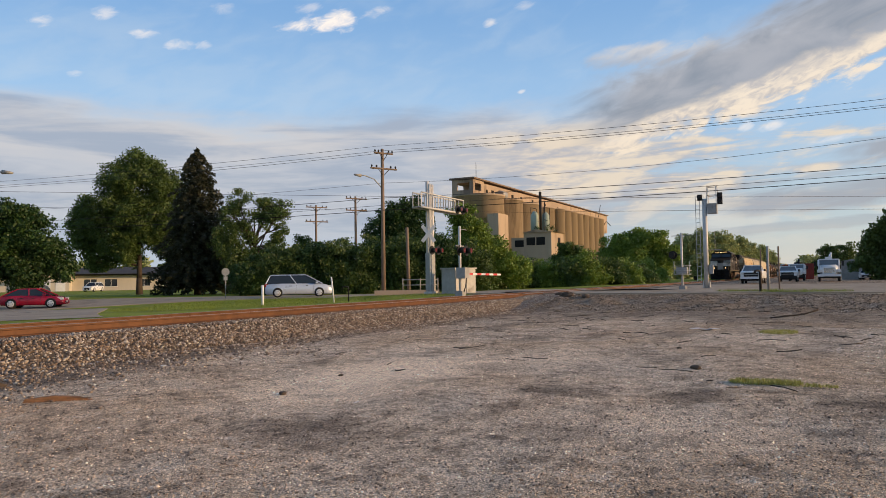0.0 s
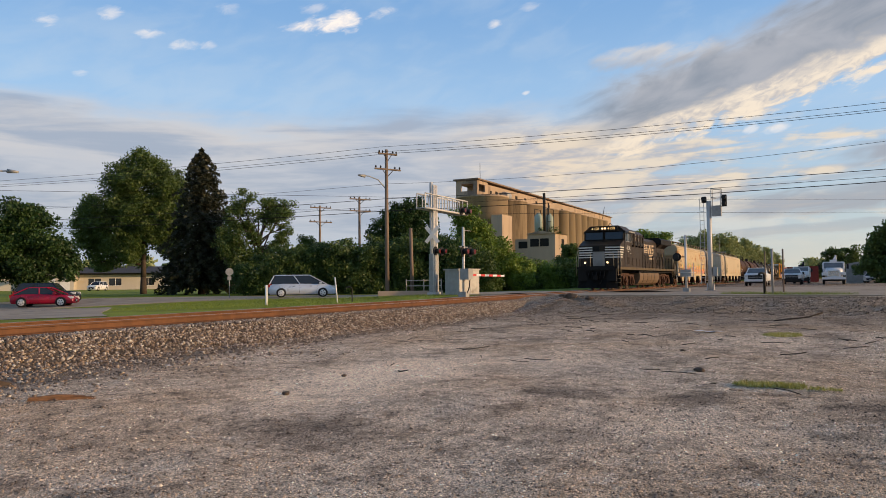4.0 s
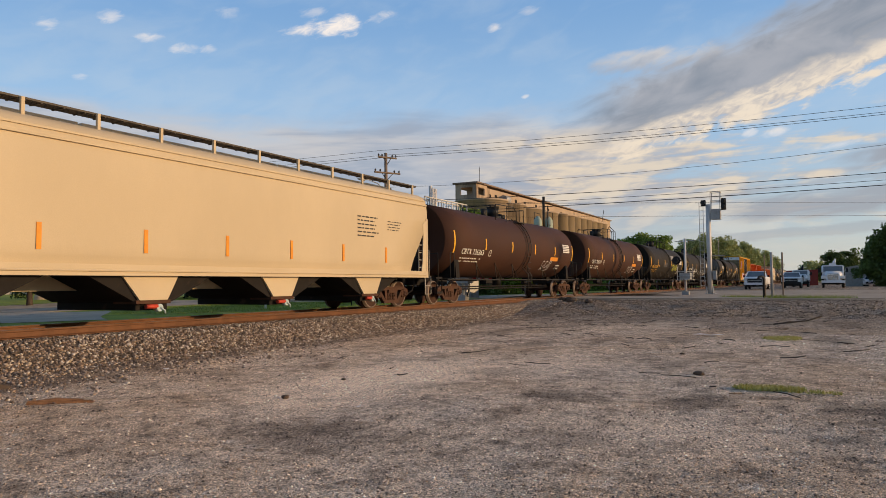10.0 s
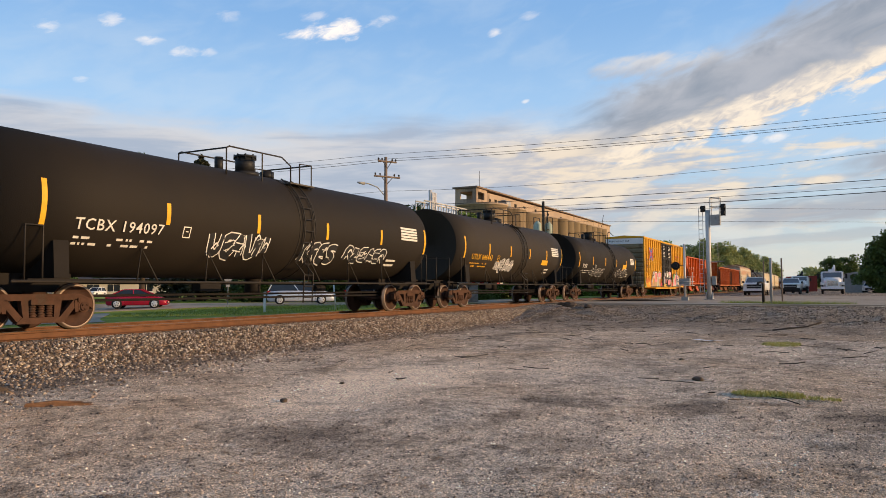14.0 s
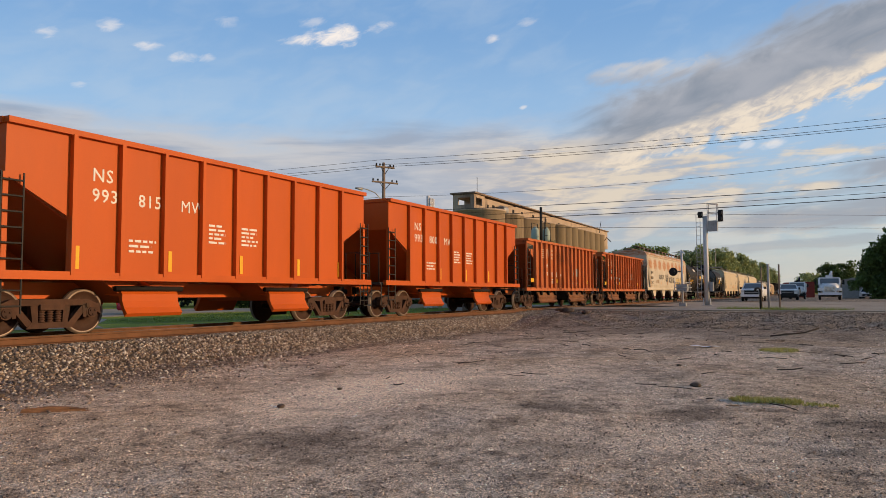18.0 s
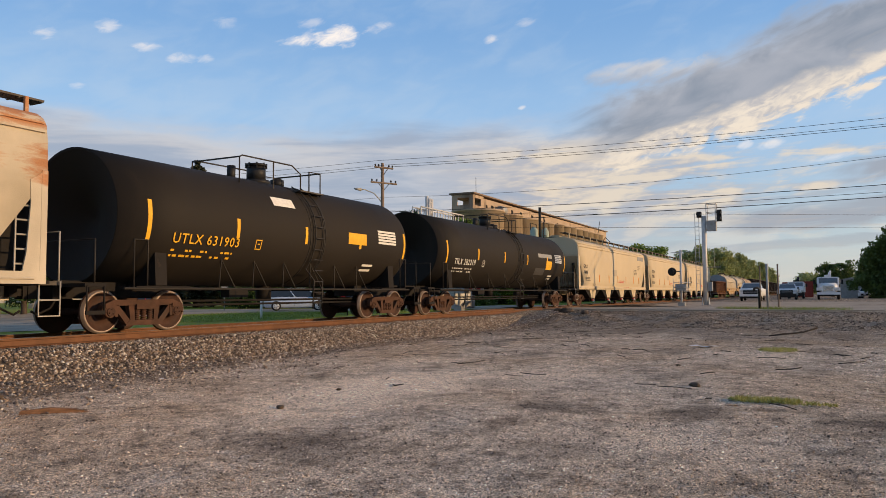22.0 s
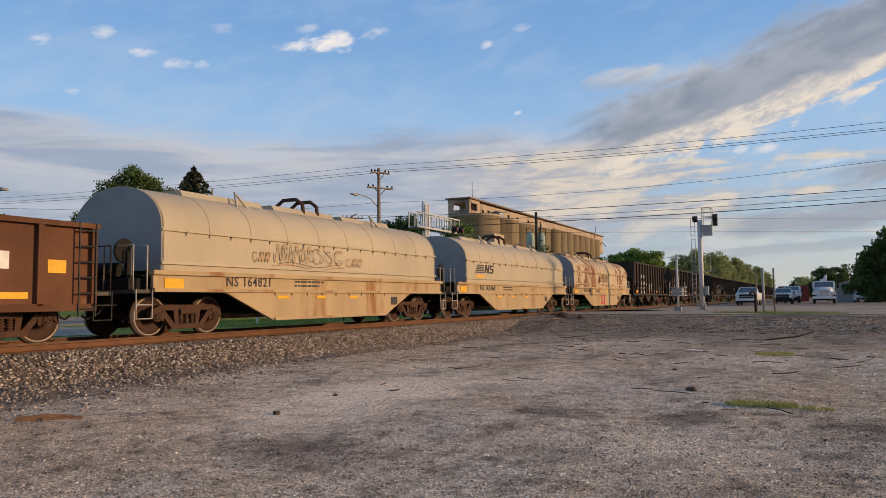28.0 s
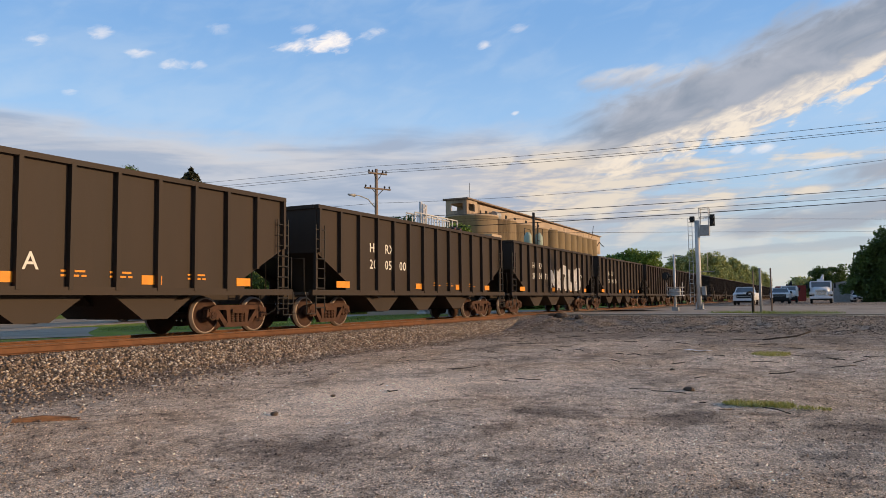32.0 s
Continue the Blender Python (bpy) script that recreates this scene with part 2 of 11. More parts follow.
def leafy(name, dark, pale):
    """Leaves: each leaf or clump takes its own green, and lets some light through."""
    m = bpy.data.materials.new(name)
    m.use_nodes = True
    t = m.node_tree
    t.nodes.clear()
    isle = node(t, "ShaderNodeNewGeometry").outputs["Random Per Island"]
    co = node(t, "ShaderNodeTexCoord").outputs["Object"]
    wide = fbm(t, co, 0.35, 3)
    f = calc(t, "ADD", calc(t, "MULTIPLY", isle, 0.55), calc(t, "MULTIPLY_ADD", wide, 1.2, -0.35), clamp=True)
    col = blend(t, f, rgb(*dark), rgb(*pale))
    skin = node(t, "ShaderNodeBsdfPrincipled", {"Base Color": col, "Roughness": 0.55})
    thin = node(t, "ShaderNodeBsdfTranslucent", {"Color": col})
    mix = node(t, "ShaderNodeMixShader", {0: 0.25, 1: skin.outputs[0], 2: thin.outputs[0]})
    out = node(t, "ShaderNodeOutputMaterial")
    t.links.new(mix.outputs[0], out.inputs[0])
    return m


def stony(name, tones, rough=0.9):
    """Loose stones: each takes one of a few tones."""
    m = bpy.data.materials.new(name)
    m.use_nodes = True
    t = m.node_tree
    t.nodes.clear()
    isle = node(t, "ShaderNodeNewGeometry").outputs["Random Per Island"]
    co = node(t, "ShaderNodeTexCoord").outputs["Object"]
    ramp = node(t, "ShaderNodeValToRGB", {0: isle})
    ramp.color_ramp.interpolation = "CONSTANT"
    els = ramp.color_ramp.elements
    while len(els) < len(tones):
        els.new(0.5)
    for i, c in enumerate(tones):
        els[i].position, els[i].color = i / len(tones), rgb(*c)
    grain = fbm(t, co, 60.0, 3)
    col = blend(t, calc(t, "MULTIPLY", grain, 0.35), ramp.outputs[0], rgb(0.14, 0.11, 0.085))
    wide = fbm(t, co, 0.5, 4)
    col = blend(t, fade(t, wide, 0.5, 0.8, 0.0, 0.4), col, rgb(0.10, 0.08, 0.065))
    skin = node(t, "ShaderNodeBsdfPrincipled", {"Base Color": col, "Roughness": rough})
    out = node(t, "ShaderNodeOutputMaterial")
    t.links.new(skin.outputs[0], out.inputs[0])
    return m


def lot_colour(t, co):
    """Worn gravel yard: pale compacted stone, brown silt, dark oily patches and a few damp stains."""
    wide = fbm(t, co, 0.22, 5, 0.6, 0.5)
    mid = fbm(t, co, 1.1, 9, 0.72, 0.3)
    small = fbm(t, co, 5.0, 6, 0.72)
    col = blend(t, fade(t, wide, 0.35, 0.65), rgb(0.60, 0.425, 0.285), rgb(0.68, 0.53, 0.40))
    col = blend(t, fade(t, mid, 0.50, 0.66, 0.0, 0.55), col, rgb(0.17, 0.115, 0.08))
    xy = node(t, "ShaderNodeSeparateXYZ", {0: co}).outputs
    col = blend(t, fade(t, small, 0.46, 0.64, 0.0, 0.38), col, rgb(0.155, 0.115, 0.085))
    far = fade(t, calc(t, "ADD", xy[0], calc(t, "MULTIPLY", mid, 9.0)), 21.0, 33.0, 0.0, 0.62)
    col = blend(t, far, col, rgb(0.115, 0.088, 0.068))
    blot = fbm(t, co, 3.2, 8, 0.76, 0.15)
    col = blend(t, fade(t, blot, 0.50, 0.62, 0.0, 0.62), col, rgb(0.14, 0.098, 0.072))
    col = blend(t, fade(t, blot, 0.45, 0.33, 0.0, 0.5), col, rgb(0.82, 0.70, 0.58))
    # packed sandy stretches, then old oil and damp with ragged edges
    for sx, sy, lx, ly, lift in ((9.0, -8.7, 3.0, 1.3, 0.95), (13.0, -7.2, 2.2, 0.9, 0.5), (12.0, -10.2, 2.4, 1.0, 0.45), (6.6, -13.4, 1.0, 1.3, 0.35), (16.5, -13.0, 2.0, 1.4, 0.35), (22.0, -9.5, 2.6, 1.6, 0.3)):
        u = calc(t, "POWER", calc(t, "DIVIDE", calc(t, "SUBTRACT", xy[0], sx), lx), 2.0)
        v = calc(t, "POWER", calc(t, "DIVIDE", calc(t, "SUBTRACT", xy[1], sy), ly), 2.0)
        d = calc(t, "ADD", calc(t, "ADD", u, v), calc(t, "MULTIPLY", calc(t, "SUBTRACT", mid, 0.5), 4.0))
        col = blend(t, fade(t, d, 1.6, -0.2, 0.0, lift), col, rgb(0.90, 0.69, 0.51))
    for sx, sy, lx, ly, deep in ((8.6, -15.0, 0.75, 0.75, 0.95), (7.0, -14.45, 0.35, 0.3, 0.5), (15.4, -8.7, 1.0, 0.4, 0.6), (16.4, -9.8, 1.3, 0.35, 0.6), (17.6, -11.3, 1.1, 0.45, 0.5), (10.4, -9.9, 0.6, 0.6, 0.4), (8.5, -11.6, 0.55, 0.55, 0.7), (5.3, -10.1, 0.6, 0.9, 0.6),
                                 (8.7, -13.05, 0.6, 0.4, 0.75), (12.4, -12.2, 0.8, 0.3, 0.45), (18.4, -14.4, 1.4, 0.4, 0.7), (21.0, -13.6, 1.2, 0.6, 0.5), (23.0, -11.8, 1.6, 0.5, 0.55), (19.0, -6.3, 2.4, 0.4, 0.5), (26.0, -8.2, 1.8, 0.6, 0.5), (25.0, -14.8, 1.8, 0.5, 0.6), (6.2, -12.3, 0.4, 0.5, 0.45), (14.2, -14.3, 0.9, 0.3, 0.5)):
        u = calc(t, "POWER", calc(t, "DIVIDE", calc(t, "SUBTRACT", xy[0], sx), lx), 2.0)
        v = calc(t, "POWER", calc(t, "DIVIDE", calc(t, "SUBTRACT", xy[1], sy), ly), 2.0)
        d = calc(t, "ADD", calc(t, "ADD", u, v), calc(t, "MULTIPLY", calc(t, "SUBTRACT", mid, 0.5), 7.0))
        col = blend(t, fade(t, d, 1.6, -0.6, 0.0, deep), col, rgb(0.085, 0.060, 0.046))
    # silt and black grit along the foot of the ballast
    foot = calc(t, "ADD", calc(t, "ADD", xy[1], 3.75), calc(t, "ADD", calc(t, "MULTIPLY", calc(t, "SUBTRACT", mid, 0.5), 2.2), fade(t, xy[0], 3.0, 13.0, 1.3, 0.0)))
    foot = calc(t, "MULTIPLY", fade(t, foot, -0.9, 0.2), fade(t, xy[1], -2.0, -2.6))
    col = blend(t, calc(t, "MULTIPLY", foot, 0.78), col, rgb(0.105, 0.078, 0.06))
    return col, small


def chip_material():
    """Loose chips: each its own tone, dusted with the silt and oil that it lies in."""
    m = bpy.data.materials.new("loose chips")
    m.use_nodes = True
    t = m.node_tree
    t.nodes.clear()
    isle = node(t, "ShaderNodeNewGeometry").outputs["Random Per Island"]
    co = node(t, "ShaderNodeTexCoord").outputs["Object"]
    ramp = node(t, "ShaderNodeValToRGB", {0: isle})
    ramp.color_ramp.interpolation = "CONSTANT"
    els = ramp.color_ramp.elements
    tones = ((1.05, 1.06, 1.10), (0.50, 0.50, 0.52), (1.50, 1.52, 1.55), (0.26, 0.26, 0.27), (0.95, 0.88, 0.82), (1.20, 1.20, 1.22), (0.62, 0.54, 0.48), (2.3, 2.45, 2.6))
    while len(els) < len(tones):
        els.new(0.5)
    for i, c in enumerate(tones):
        els[i].position, els[i].color = (0.0, 0.18, 0.34, 0.48, 0.60, 0.78, 0.90, 0.955)[i], rgb(*c)
    col, _ = lot_colour(t, co)
    col = blend(t, 1.0, col, ramp.outputs[0], "MULTIPLY")
    skin = node(t, "ShaderNodeBsdfPrincipled", {"Base Color": col, "Roughness": 0.92, "Specular IOR Level": 0.2})
    out = node(t, "ShaderNodeOutputMaterial")
    t.links.new(skin.outputs[0], out.inputs[0])
    return m


def lot_material():
    m = bpy.data.materials.new("worn gravel")
    m.use_nodes = True
    t = m.node_tree
    t.nodes.clear()
    co = node(t, "ShaderNodeTexCoord").outputs["Object"]
    col, small = lot_colour(t, co)
    # packed stones of three sizes, each with its own tone, and dark gaps
    h = small
    for scale, lo, hi, share in ((26.0, 0.4, 1.6, 0.12), (70.0, 0.25, 1.75, 0.55), (130.0, 0.2, 1.8, 0.60)):
        cell = node(t, "ShaderNodeTexVoronoi", {"Vector": co, "Scale": scale})
        tone = node(t, "ShaderNodeSeparateColor", {0: cell.outputs["Color"]}).outputs
        k = fade(t, tone[0], 0.0, 1.0, lo, hi)
        grey = node(t, "ShaderNodeCombineColor", {0: k, 1: k, 2: calc(t, "MULTIPLY", k, 0.97)}).outputs[0]
        col = blend(t, share, col, grey, "MULTIPLY")
        h = calc(t, "SUBTRACT", h, calc(t, "MULTIPLY", cell.outputs["Distance"], 0.18))
    rel = node(t, "ShaderNodeBump", {"Strength": 0.6, "Distance": 0.02, "Height": h})
    skin = node(t, "ShaderNodeBsdfPrincipled", {"Base Color": col, "Roughness": 0.95, "Specular IOR Level": 0.15, "Normal": rel.outputs[0]})
    out = node(t, "ShaderNodeOutputMaterial")
    t.links.new(skin.outputs[0], out.inputs[0])
    return m


LOT = lot_material()
ASPHALT = mat("old asphalt", (0.40, 0.315, 0.23), 0.85, var=0.2, scale=0.5, dirt=(0.11, 0.10, 0.095), amount=0.25, dscale=0.6, bump=0.3, fine=60)
GRASS_SOIL = mat("lawn", (0.23, 0.26, 0.022), 0.9, var=0.35, scale=0.35, dirt=(0.24, 0.24, 0.035), amount=0.3, dscale=0.8, bump=0.6, fine=30)
BLADES = leafy("grass blades", (0.11, 0.16, 0.015), (0.28, 0.33, 0.05))
RAIL = mat("rusty rail", (0.15, 0.068, 0.033), 0.65, 0.2, var=0.25, scale=3, bump=0.2)
RAIL_TOP = mat("polished rail head", (0.42, 0.33, 0.26), 0.35, 0.8, var=0.1, scale=3, bump=0.05)
TIE = mat("weathered tie", (0.12, 0.085, 0.06), 0.9, var=0.3, scale=4, bump=0.4)
STONES = stony("crushed stone", [(0.36, 0.25, 0.17), (0.48, 0.38, 0.28), (0.22, 0.145, 0.095), (0.68, 0.60, 0.50), (0.10, 0.07, 0.05), (0.36, 0.29, 0.24), (0.17, 0.115, 0.085), (0.27, 0.21, 0.17), (0.08, 0.06, 0.05)])
BED = mat("ballast silt", (0.13, 0.10, 0.075), 0.95, var=0.4, scale=3, bump=0.6, fine=30)
CHIPS = chip_material()
CONCRETE = mat("weathered concrete", (0.46, 0.345, 0.245), 0.9, var=0.18, scale=0.12, dirt=(0.22, 0.165, 0.12), amount=0.38, dscale=0.12, streak=5.0, bump=0.25, fine=8)
DARK_HOLE = mat("dark interior", (0.02, 0.018, 0.016), 0.9)
GALV = mat("galvanised steel", (0.36, 0.35, 0.33), 0.55, 0.3, var=0.12, scale=3, dirt=(0.25, 0.22, 0.19), amount=0.2)
ALU = mat("aluminium mast", (0.60, 0.57, 0.53), 0.55, 0.1, var=0.08, scale=2)
BLACK = mat("black paint", (0.022, 0.021, 0.020), 0.5, var=0.25, dirt=(0.07, 0.055, 0.045), amount=0.25)
POLE_WOOD = mat("pole wood", (0.23, 0.165, 0.12), 0.9, var=0.25, scale=4, streak=8, bump=0.4)
BARK = mat("bark", (0.075, 0.056, 0.042), 0.95, var=0.3, scale=5, streak=3, bump=0.7, fine=14)
GLASS = mat("dark glass", (0.02, 0.024, 0.028), 0.06, 0.0, var=0.1, bump=0.0)
WHITE = mat("white paint", (0.75, 0.74, 0.72), 0.5, var=0.06)
RED_LAMP = mat("red lens", (0.12, 0.010, 0.010), 0.25, var=0.1)


# ---- mesh helpers ----
def box(bm, x0, x1, y0, y1, z0, z1, m=0):
    vs = [bm.verts.new(p) for p in ((x0, y0, z0), (x1, y0, z0), (x1, y1, z0), (x0, y1, z0), (x0, y0, z1), (x1, y0, z1), (x1, y1, z1), (x0, y1, z1))]
    fs = [bm.faces.new([vs[i] for i in q]) for q in ((3, 2, 1, 0), (4, 5, 6, 7), (0, 1, 5, 4), (1, 2, 6, 5), (2, 3, 7, 6), (3, 0, 4, 7))]
    for f in fs:
        f.material_index = m
    return vs


def rod(bm, p, q, r, seg=8, r2=None, m=0, caps=True):
    """A straight bar or a tapered tube between two points."""
    p, q = Vector(p), Vector(q)
    way = (q - p).normalized()
    side = way.orthogonal().normalized()
    up = way.cross(side)
    r2 = r if r2 is None else r2
    rings = []
    for c, k in ((p, r), (q, r2)):
        rings.append([bm.verts.new(c + (side * math.cos(2 * math.pi * i / seg) + up * math.sin(2 * math.pi * i / seg)) * k) for i in range(seg)])
    for i in range(seg):
        f = bm.faces.new((rings[0][i], rings[0][(i + 1) % seg], rings[1][(i + 1) % seg], rings[1][i]))
        f.material_index, f.smooth = m, seg > 6
    if caps:
        bm.faces.new(rings[0][::-1]).material_index = m
        bm.faces.new(rings[1]).material_index = m


def path(bm, points, r, seg=6, m=0):
    """One bent tube through a line of points; a last point equal to the first closes it."""
    pts = [Vector(p) for p in points]
    loop = (pts[0] - pts[-1]).length < 1e-6
    if loop:
        pts.pop()
    n = len(pts)
    rings = []
    side = None
    for i, p in enumerate(pts):
        back = pts[i - 1] if i > 0 or loop else p
        ahead = pts[(i + 1) % n] if i < n - 1 or loop else p
        one, two = (p - back), (ahead - p)
        way = (one.normalized() + two.normalized()).normalized() if one.length and two.length else (one + two).normalized()
        side = way.orthogonal() if side is None else side - way * side.dot(way)
        if side.length < 1e-4:
            side = way.orthogonal()
        side.normalize()
        up = way.cross(side)
        rings.append([bm.verts.new(p + (side * math.cos(2 * math.pi * k / seg) + up * math.sin(2 * math.pi * k / seg)) * r) for k in range(seg)])
    pairs = list(zip(rings, rings[1:])) + ([(rings[-1], rings[0])] if loop else [])
    for a, b in pairs:
        for k in range(seg):
            f = bm.faces.new((a[k], a[(k + 1) % seg], b[(k + 1) % seg], b[k]))
            f.material_index, f.smooth = m, True
    if not loop:
        bm.faces.new(rings[0][::-1]).material_index = m
        bm.faces.new(rings[-1]).material_index = m


def prism(bm, outline, a, b, axis="y", m=0):
    """A closed outline, given in the two other axes, drawn out from a to b along one axis."""
    def at(u, v, w):
        return {"x": (w, u, v), "y": (u, w, v), "z": (u, v, w)}[axis]
    one = [bm.verts.new(at(u, v, a)) for u, v in outline]
    two = [bm.verts.new(at(u, v, b)) for u, v in outline]
    n = len(outline)
    fs = [bm.faces.new(one), bm.faces.new(two[::-1])]
    for i in range(n):
        fs.append(bm.faces.new((one[i], two[i], two[(i + 1) % n], one[(i + 1) % n])))
    for f in fs:
        f.material_index = m
    return one, two


def turned(bm, profile, centre=(0, 0, 0), axis="y", seg=24, m=0, smooth=True):
    """A turned body: profile of (along, radius)."""
    rings = []
    for along, r in profile:
        ring = []
        for i in range(seg):
            a = 2 * math.pi * i / seg
            c, s = r * math.cos(a), r * math.sin(a)
            v = {"y": (c, along, s), "x": (along, c, s), "z": (c, s, along)}[axis]
            ring.append(bm.verts.new(Vector(centre) + Vector(v)))
        rings.append(ring)
    for p, q in zip(rings, rings[1:]):
        for i in range(seg):
            f = bm.faces.new((p[i], p[(i + 1) % seg], q[(i + 1) % seg], q[i]))
            f.material_index, f.smooth = m, smooth
    bm.faces.new(rings[0][::-1]).material_index = m
    bm.faces.new(rings[-1]).material_index = m


def finish(name, bm, mats, bevel=0.0):
    if bevel:
        bmesh.ops.bevel(bm, geom=list(bm.edges), offset=bevel, segments=1, affect="EDGES", clamp_overlap=True)
    bmesh.ops.recalc_face_normals(bm, faces=bm.faces)
    me = bpy.data.meshes.new(name)
    bm.to_mesh(me)
    bm.free()
    for m in (mats if isinstance(mats, (list, tuple)) else [mats]):
        me.materials.append(m)
    return me


def part(name, bm, material, parent, label="", bevel=0.0):
    """One mesh object under a thing or under a part; bm may be a mesh that is shared."""
    me = bm if isinstance(bm, bpy.types.Mesh) else finish(name, bm, material, bevel)
    ob = new(name, me)
    ob.parent = parent
    return tagged(ob, label)


def thing(name, label, category, group="", kind="", at=None):
    return placed(tagged(new(name), label, category, group, kind), at)


def placed(ob, at):
    if at is not None:
        ob.matrix_basis = at
    return ob


def solid(name, bm, material, label, category, group="", kind="", at=None, bevel=0.0):
    return placed(tagged(new(name, finish(name, bm, material, bevel)), label, category, group, kind), at)


def bm_new():
    return bmesh.new()


LETTERS = {}


def letters(text, size):
    """A flat mesh of a line of lettering, its left end at the origin, in the x, z plane facing -y."""
    key = (text, size)
    if key not in LETTERS:
        c = bpy.data.curves.new("lettering", "FONT")
        c.body, c.size, c.extrude = text, size, 0.002
        c.resolution_u = 2
        c.offset = 0.0 if "M" in text else 0.008 * size
        c.space_character = 1.12
        ob = bpy.data.objects.new("lettering", c)
        scene.collection.objects.link(ob)
        me = bpy.data.meshes.new_from_object(ob.evaluated_get(bpy.context.evaluated_depsgraph_get()))
        bpy.data.objects.remove(ob)
        me.transform(pose(0, 0, 0, 90, 0, 0))
        LETTERS[key] = me
    return LETTERS[key].copy()


# ---- ground, road, line ----
def ease(v, lo, hi):
    k = max(0.0, min(1.0, (v - lo) / (hi - lo)))
    return k * k * (3 - 2 * k)


def level(x, y):
    """Height of the ground: a yard below the line, the crossing at rail height, lawns that fall away to the west."""
    cross = ease(x, 27.0, 35.5)
    near = -0.56 + 0.46 * cross
    far = -0.20 - 0.011 * max(0.0, min(y, 24.0)) - 0.45 * ease(y, 14, 36) * ease(x, 44, 32)
    far = far * (1 - cross * ease(y, 14, 5)) - 0.10 * cross * ease(y, 14, 5)
    k = ease(y, -2.0, 2.5)
    z = near * (1 - k) + far * k
    under = ease(abs(y), 3.4, 1.9) * (1 - cross)
    return z - 0.25 * under


def bumpy(x, y):
    if y > -2.4 or x > 60 or x < -20:
        return 0.0
    f = noise.noise(Vector((x * 0.35, y * 0.35, 0.0))) * 0.045 + noise.noise(Vector((x * 1.3, y * 1.3, 4.0))) * 0.016
    ridge = ease(x, 27, 30) * ease(x, 36, 33) * (0.10 * noise.noise(Vector((x * 0.8, y * 0.8, 9.0))) + 0.04)
    return f * ease(y, -2.4, -3.4) + ridge


def steps(*runs):
    out = []
    for lo, hi, n in runs:
        out += [lo + (hi - lo) * i / n for i in range(n)]
    return out + [runs[-1][1]]


def sheet(xs, ys, height):
    verts = [(x, y, height(x, y)) for y in ys for x in xs]
    n = len(xs)
    faces = [(j * n + i, j * n + i + 1, (j + 1) * n + i + 1, (j + 1) * n + i) for j in range(len(ys) - 1) for i in range(n - 1)]
    me = bpy.data.meshes.new("sheet")
    me.from_pydata(verts, [], faces)
    me.polygons.foreach_set("use_smooth", [True] * len(me.polygons))
    return me


def ground_height(x, y):
    return level(x, y) + bumpy(x, y)


ground_mesh = sheet(steps((-3500, -60, 12), (-60, -6, 18), (-6, 40, 184), (40, 70, 40), (70, 160, 18), (160, 4200, 16)),
                    steps((-3500, -60, 10), (-60, -20, 12), (-20, -2.4, 88), (-2.4, 60, 60), (60, 200, 14), (200, 4000, 12)), ground_height)
ground_mesh.materials.append(LOT)
tagged(new("ground", ground_mesh), "worn gravel yard with dark oily patches", "ground", kind="structure")


LINE = [(43.5, -90), (44, -10), (45, 0), (46, 10), (47.6, 20), (44.4, 29), (36.5, 39), (25, 50), (5, 66), (-60, 110)]


def ribbon(points, half, lift, rows=4, step=2.0):
    """A strip of paving that follows a line of points over the ground."""
    dense = []
    n = len(points)
    for i in range(n - 1):
        p0, p1, p2, p3 = [Vector(points[min(max(i + k, 0), n - 1)]) for k in (-1, 0, 1, 2)]
        m = max(1, int((p2 - p1).length / step))
        for j in range(m):
            u = j / m
            dense.append(0.5 * (2 * p1 + (p2 - p0) * u + (2 * p0 - 5 * p1 + 4 * p2 - p3) * u * u + (3 * p1 - p0 - 3 * p2 + p3) * u ** 3))
    dense.append(Vector(points[-1]))
    verts, faces = [], []
    for i, p in enumerate(dense):
        way = (dense[min(i + 1, len(dense) - 1)] - dense[max(i - 1, 0)]).normalized()
        side = Vector((-way.y, way.x))
        for k in range(-1, rows + 2):
            edge = min(max(k, 0), rows)
            q = p + side * half * (2 * edge / rows - 1)
            verts.append((q.x, q.y, level(q.x, q.y) + (lift if edge == k else -0.15)))
    w = rows + 3
    for i in range(len(dense) - 1):
        for k in range(rows + 2):
            faces.append((i * w + k, i * w + k + 1, (i + 1) * w + k + 1, (i + 1) * w + k))
    me = bpy.data.meshes.new("paving")
    me.from_pydata(verts, [], faces)
    return me


road_mesh = ribbon(LINE, 6.2, 0.05, 6)
road_mesh.materials.append(ASPHALT)
tagged(new("road", road_mesh), "grey patched asphalt street over the level crossing", "road", kind="structure")
apron_mesh = ribbon([(7.5, 11.5), (10.3, 15.5), (15, 21), (18, 25), (21, 31), (25, 42)], 10.0, 0.03, 6)
apron_mesh.materials.append(ASPHALT)
tagged(new("pavement", apron_mesh), "cracked pale asphalt side street beside the lawn", "pavement", kind="structure")
yard_mesh = ribbon([(60, -40), (60, -3.4)], 11.5, 0.025, 6)
yard_mesh.materials.append(ASPHALT)
yard = tagged(new("pavement", yard_mesh), "pale worn paved yard beyond the street", "pavement", kind="structure")
lawn_mesh = sheet(steps((-200, 10, 21), (10, 60, 50), (60, 400, 30)), steps((3.4, 60, 57), (60, 300, 24)), lambda x, y: level(x, y) + 0.014)
lawn_mesh.materials.append(GRASS_SOIL)
tagged(new("lawn", lawn_mesh), "mown green lawn between the street and the line", "lawn", kind="structure")


# the line itself: ballast bed, ties, rails
def ballast_top(y):
    return -0.20 - max(0.0, abs(y) - 1.65) * 0.42


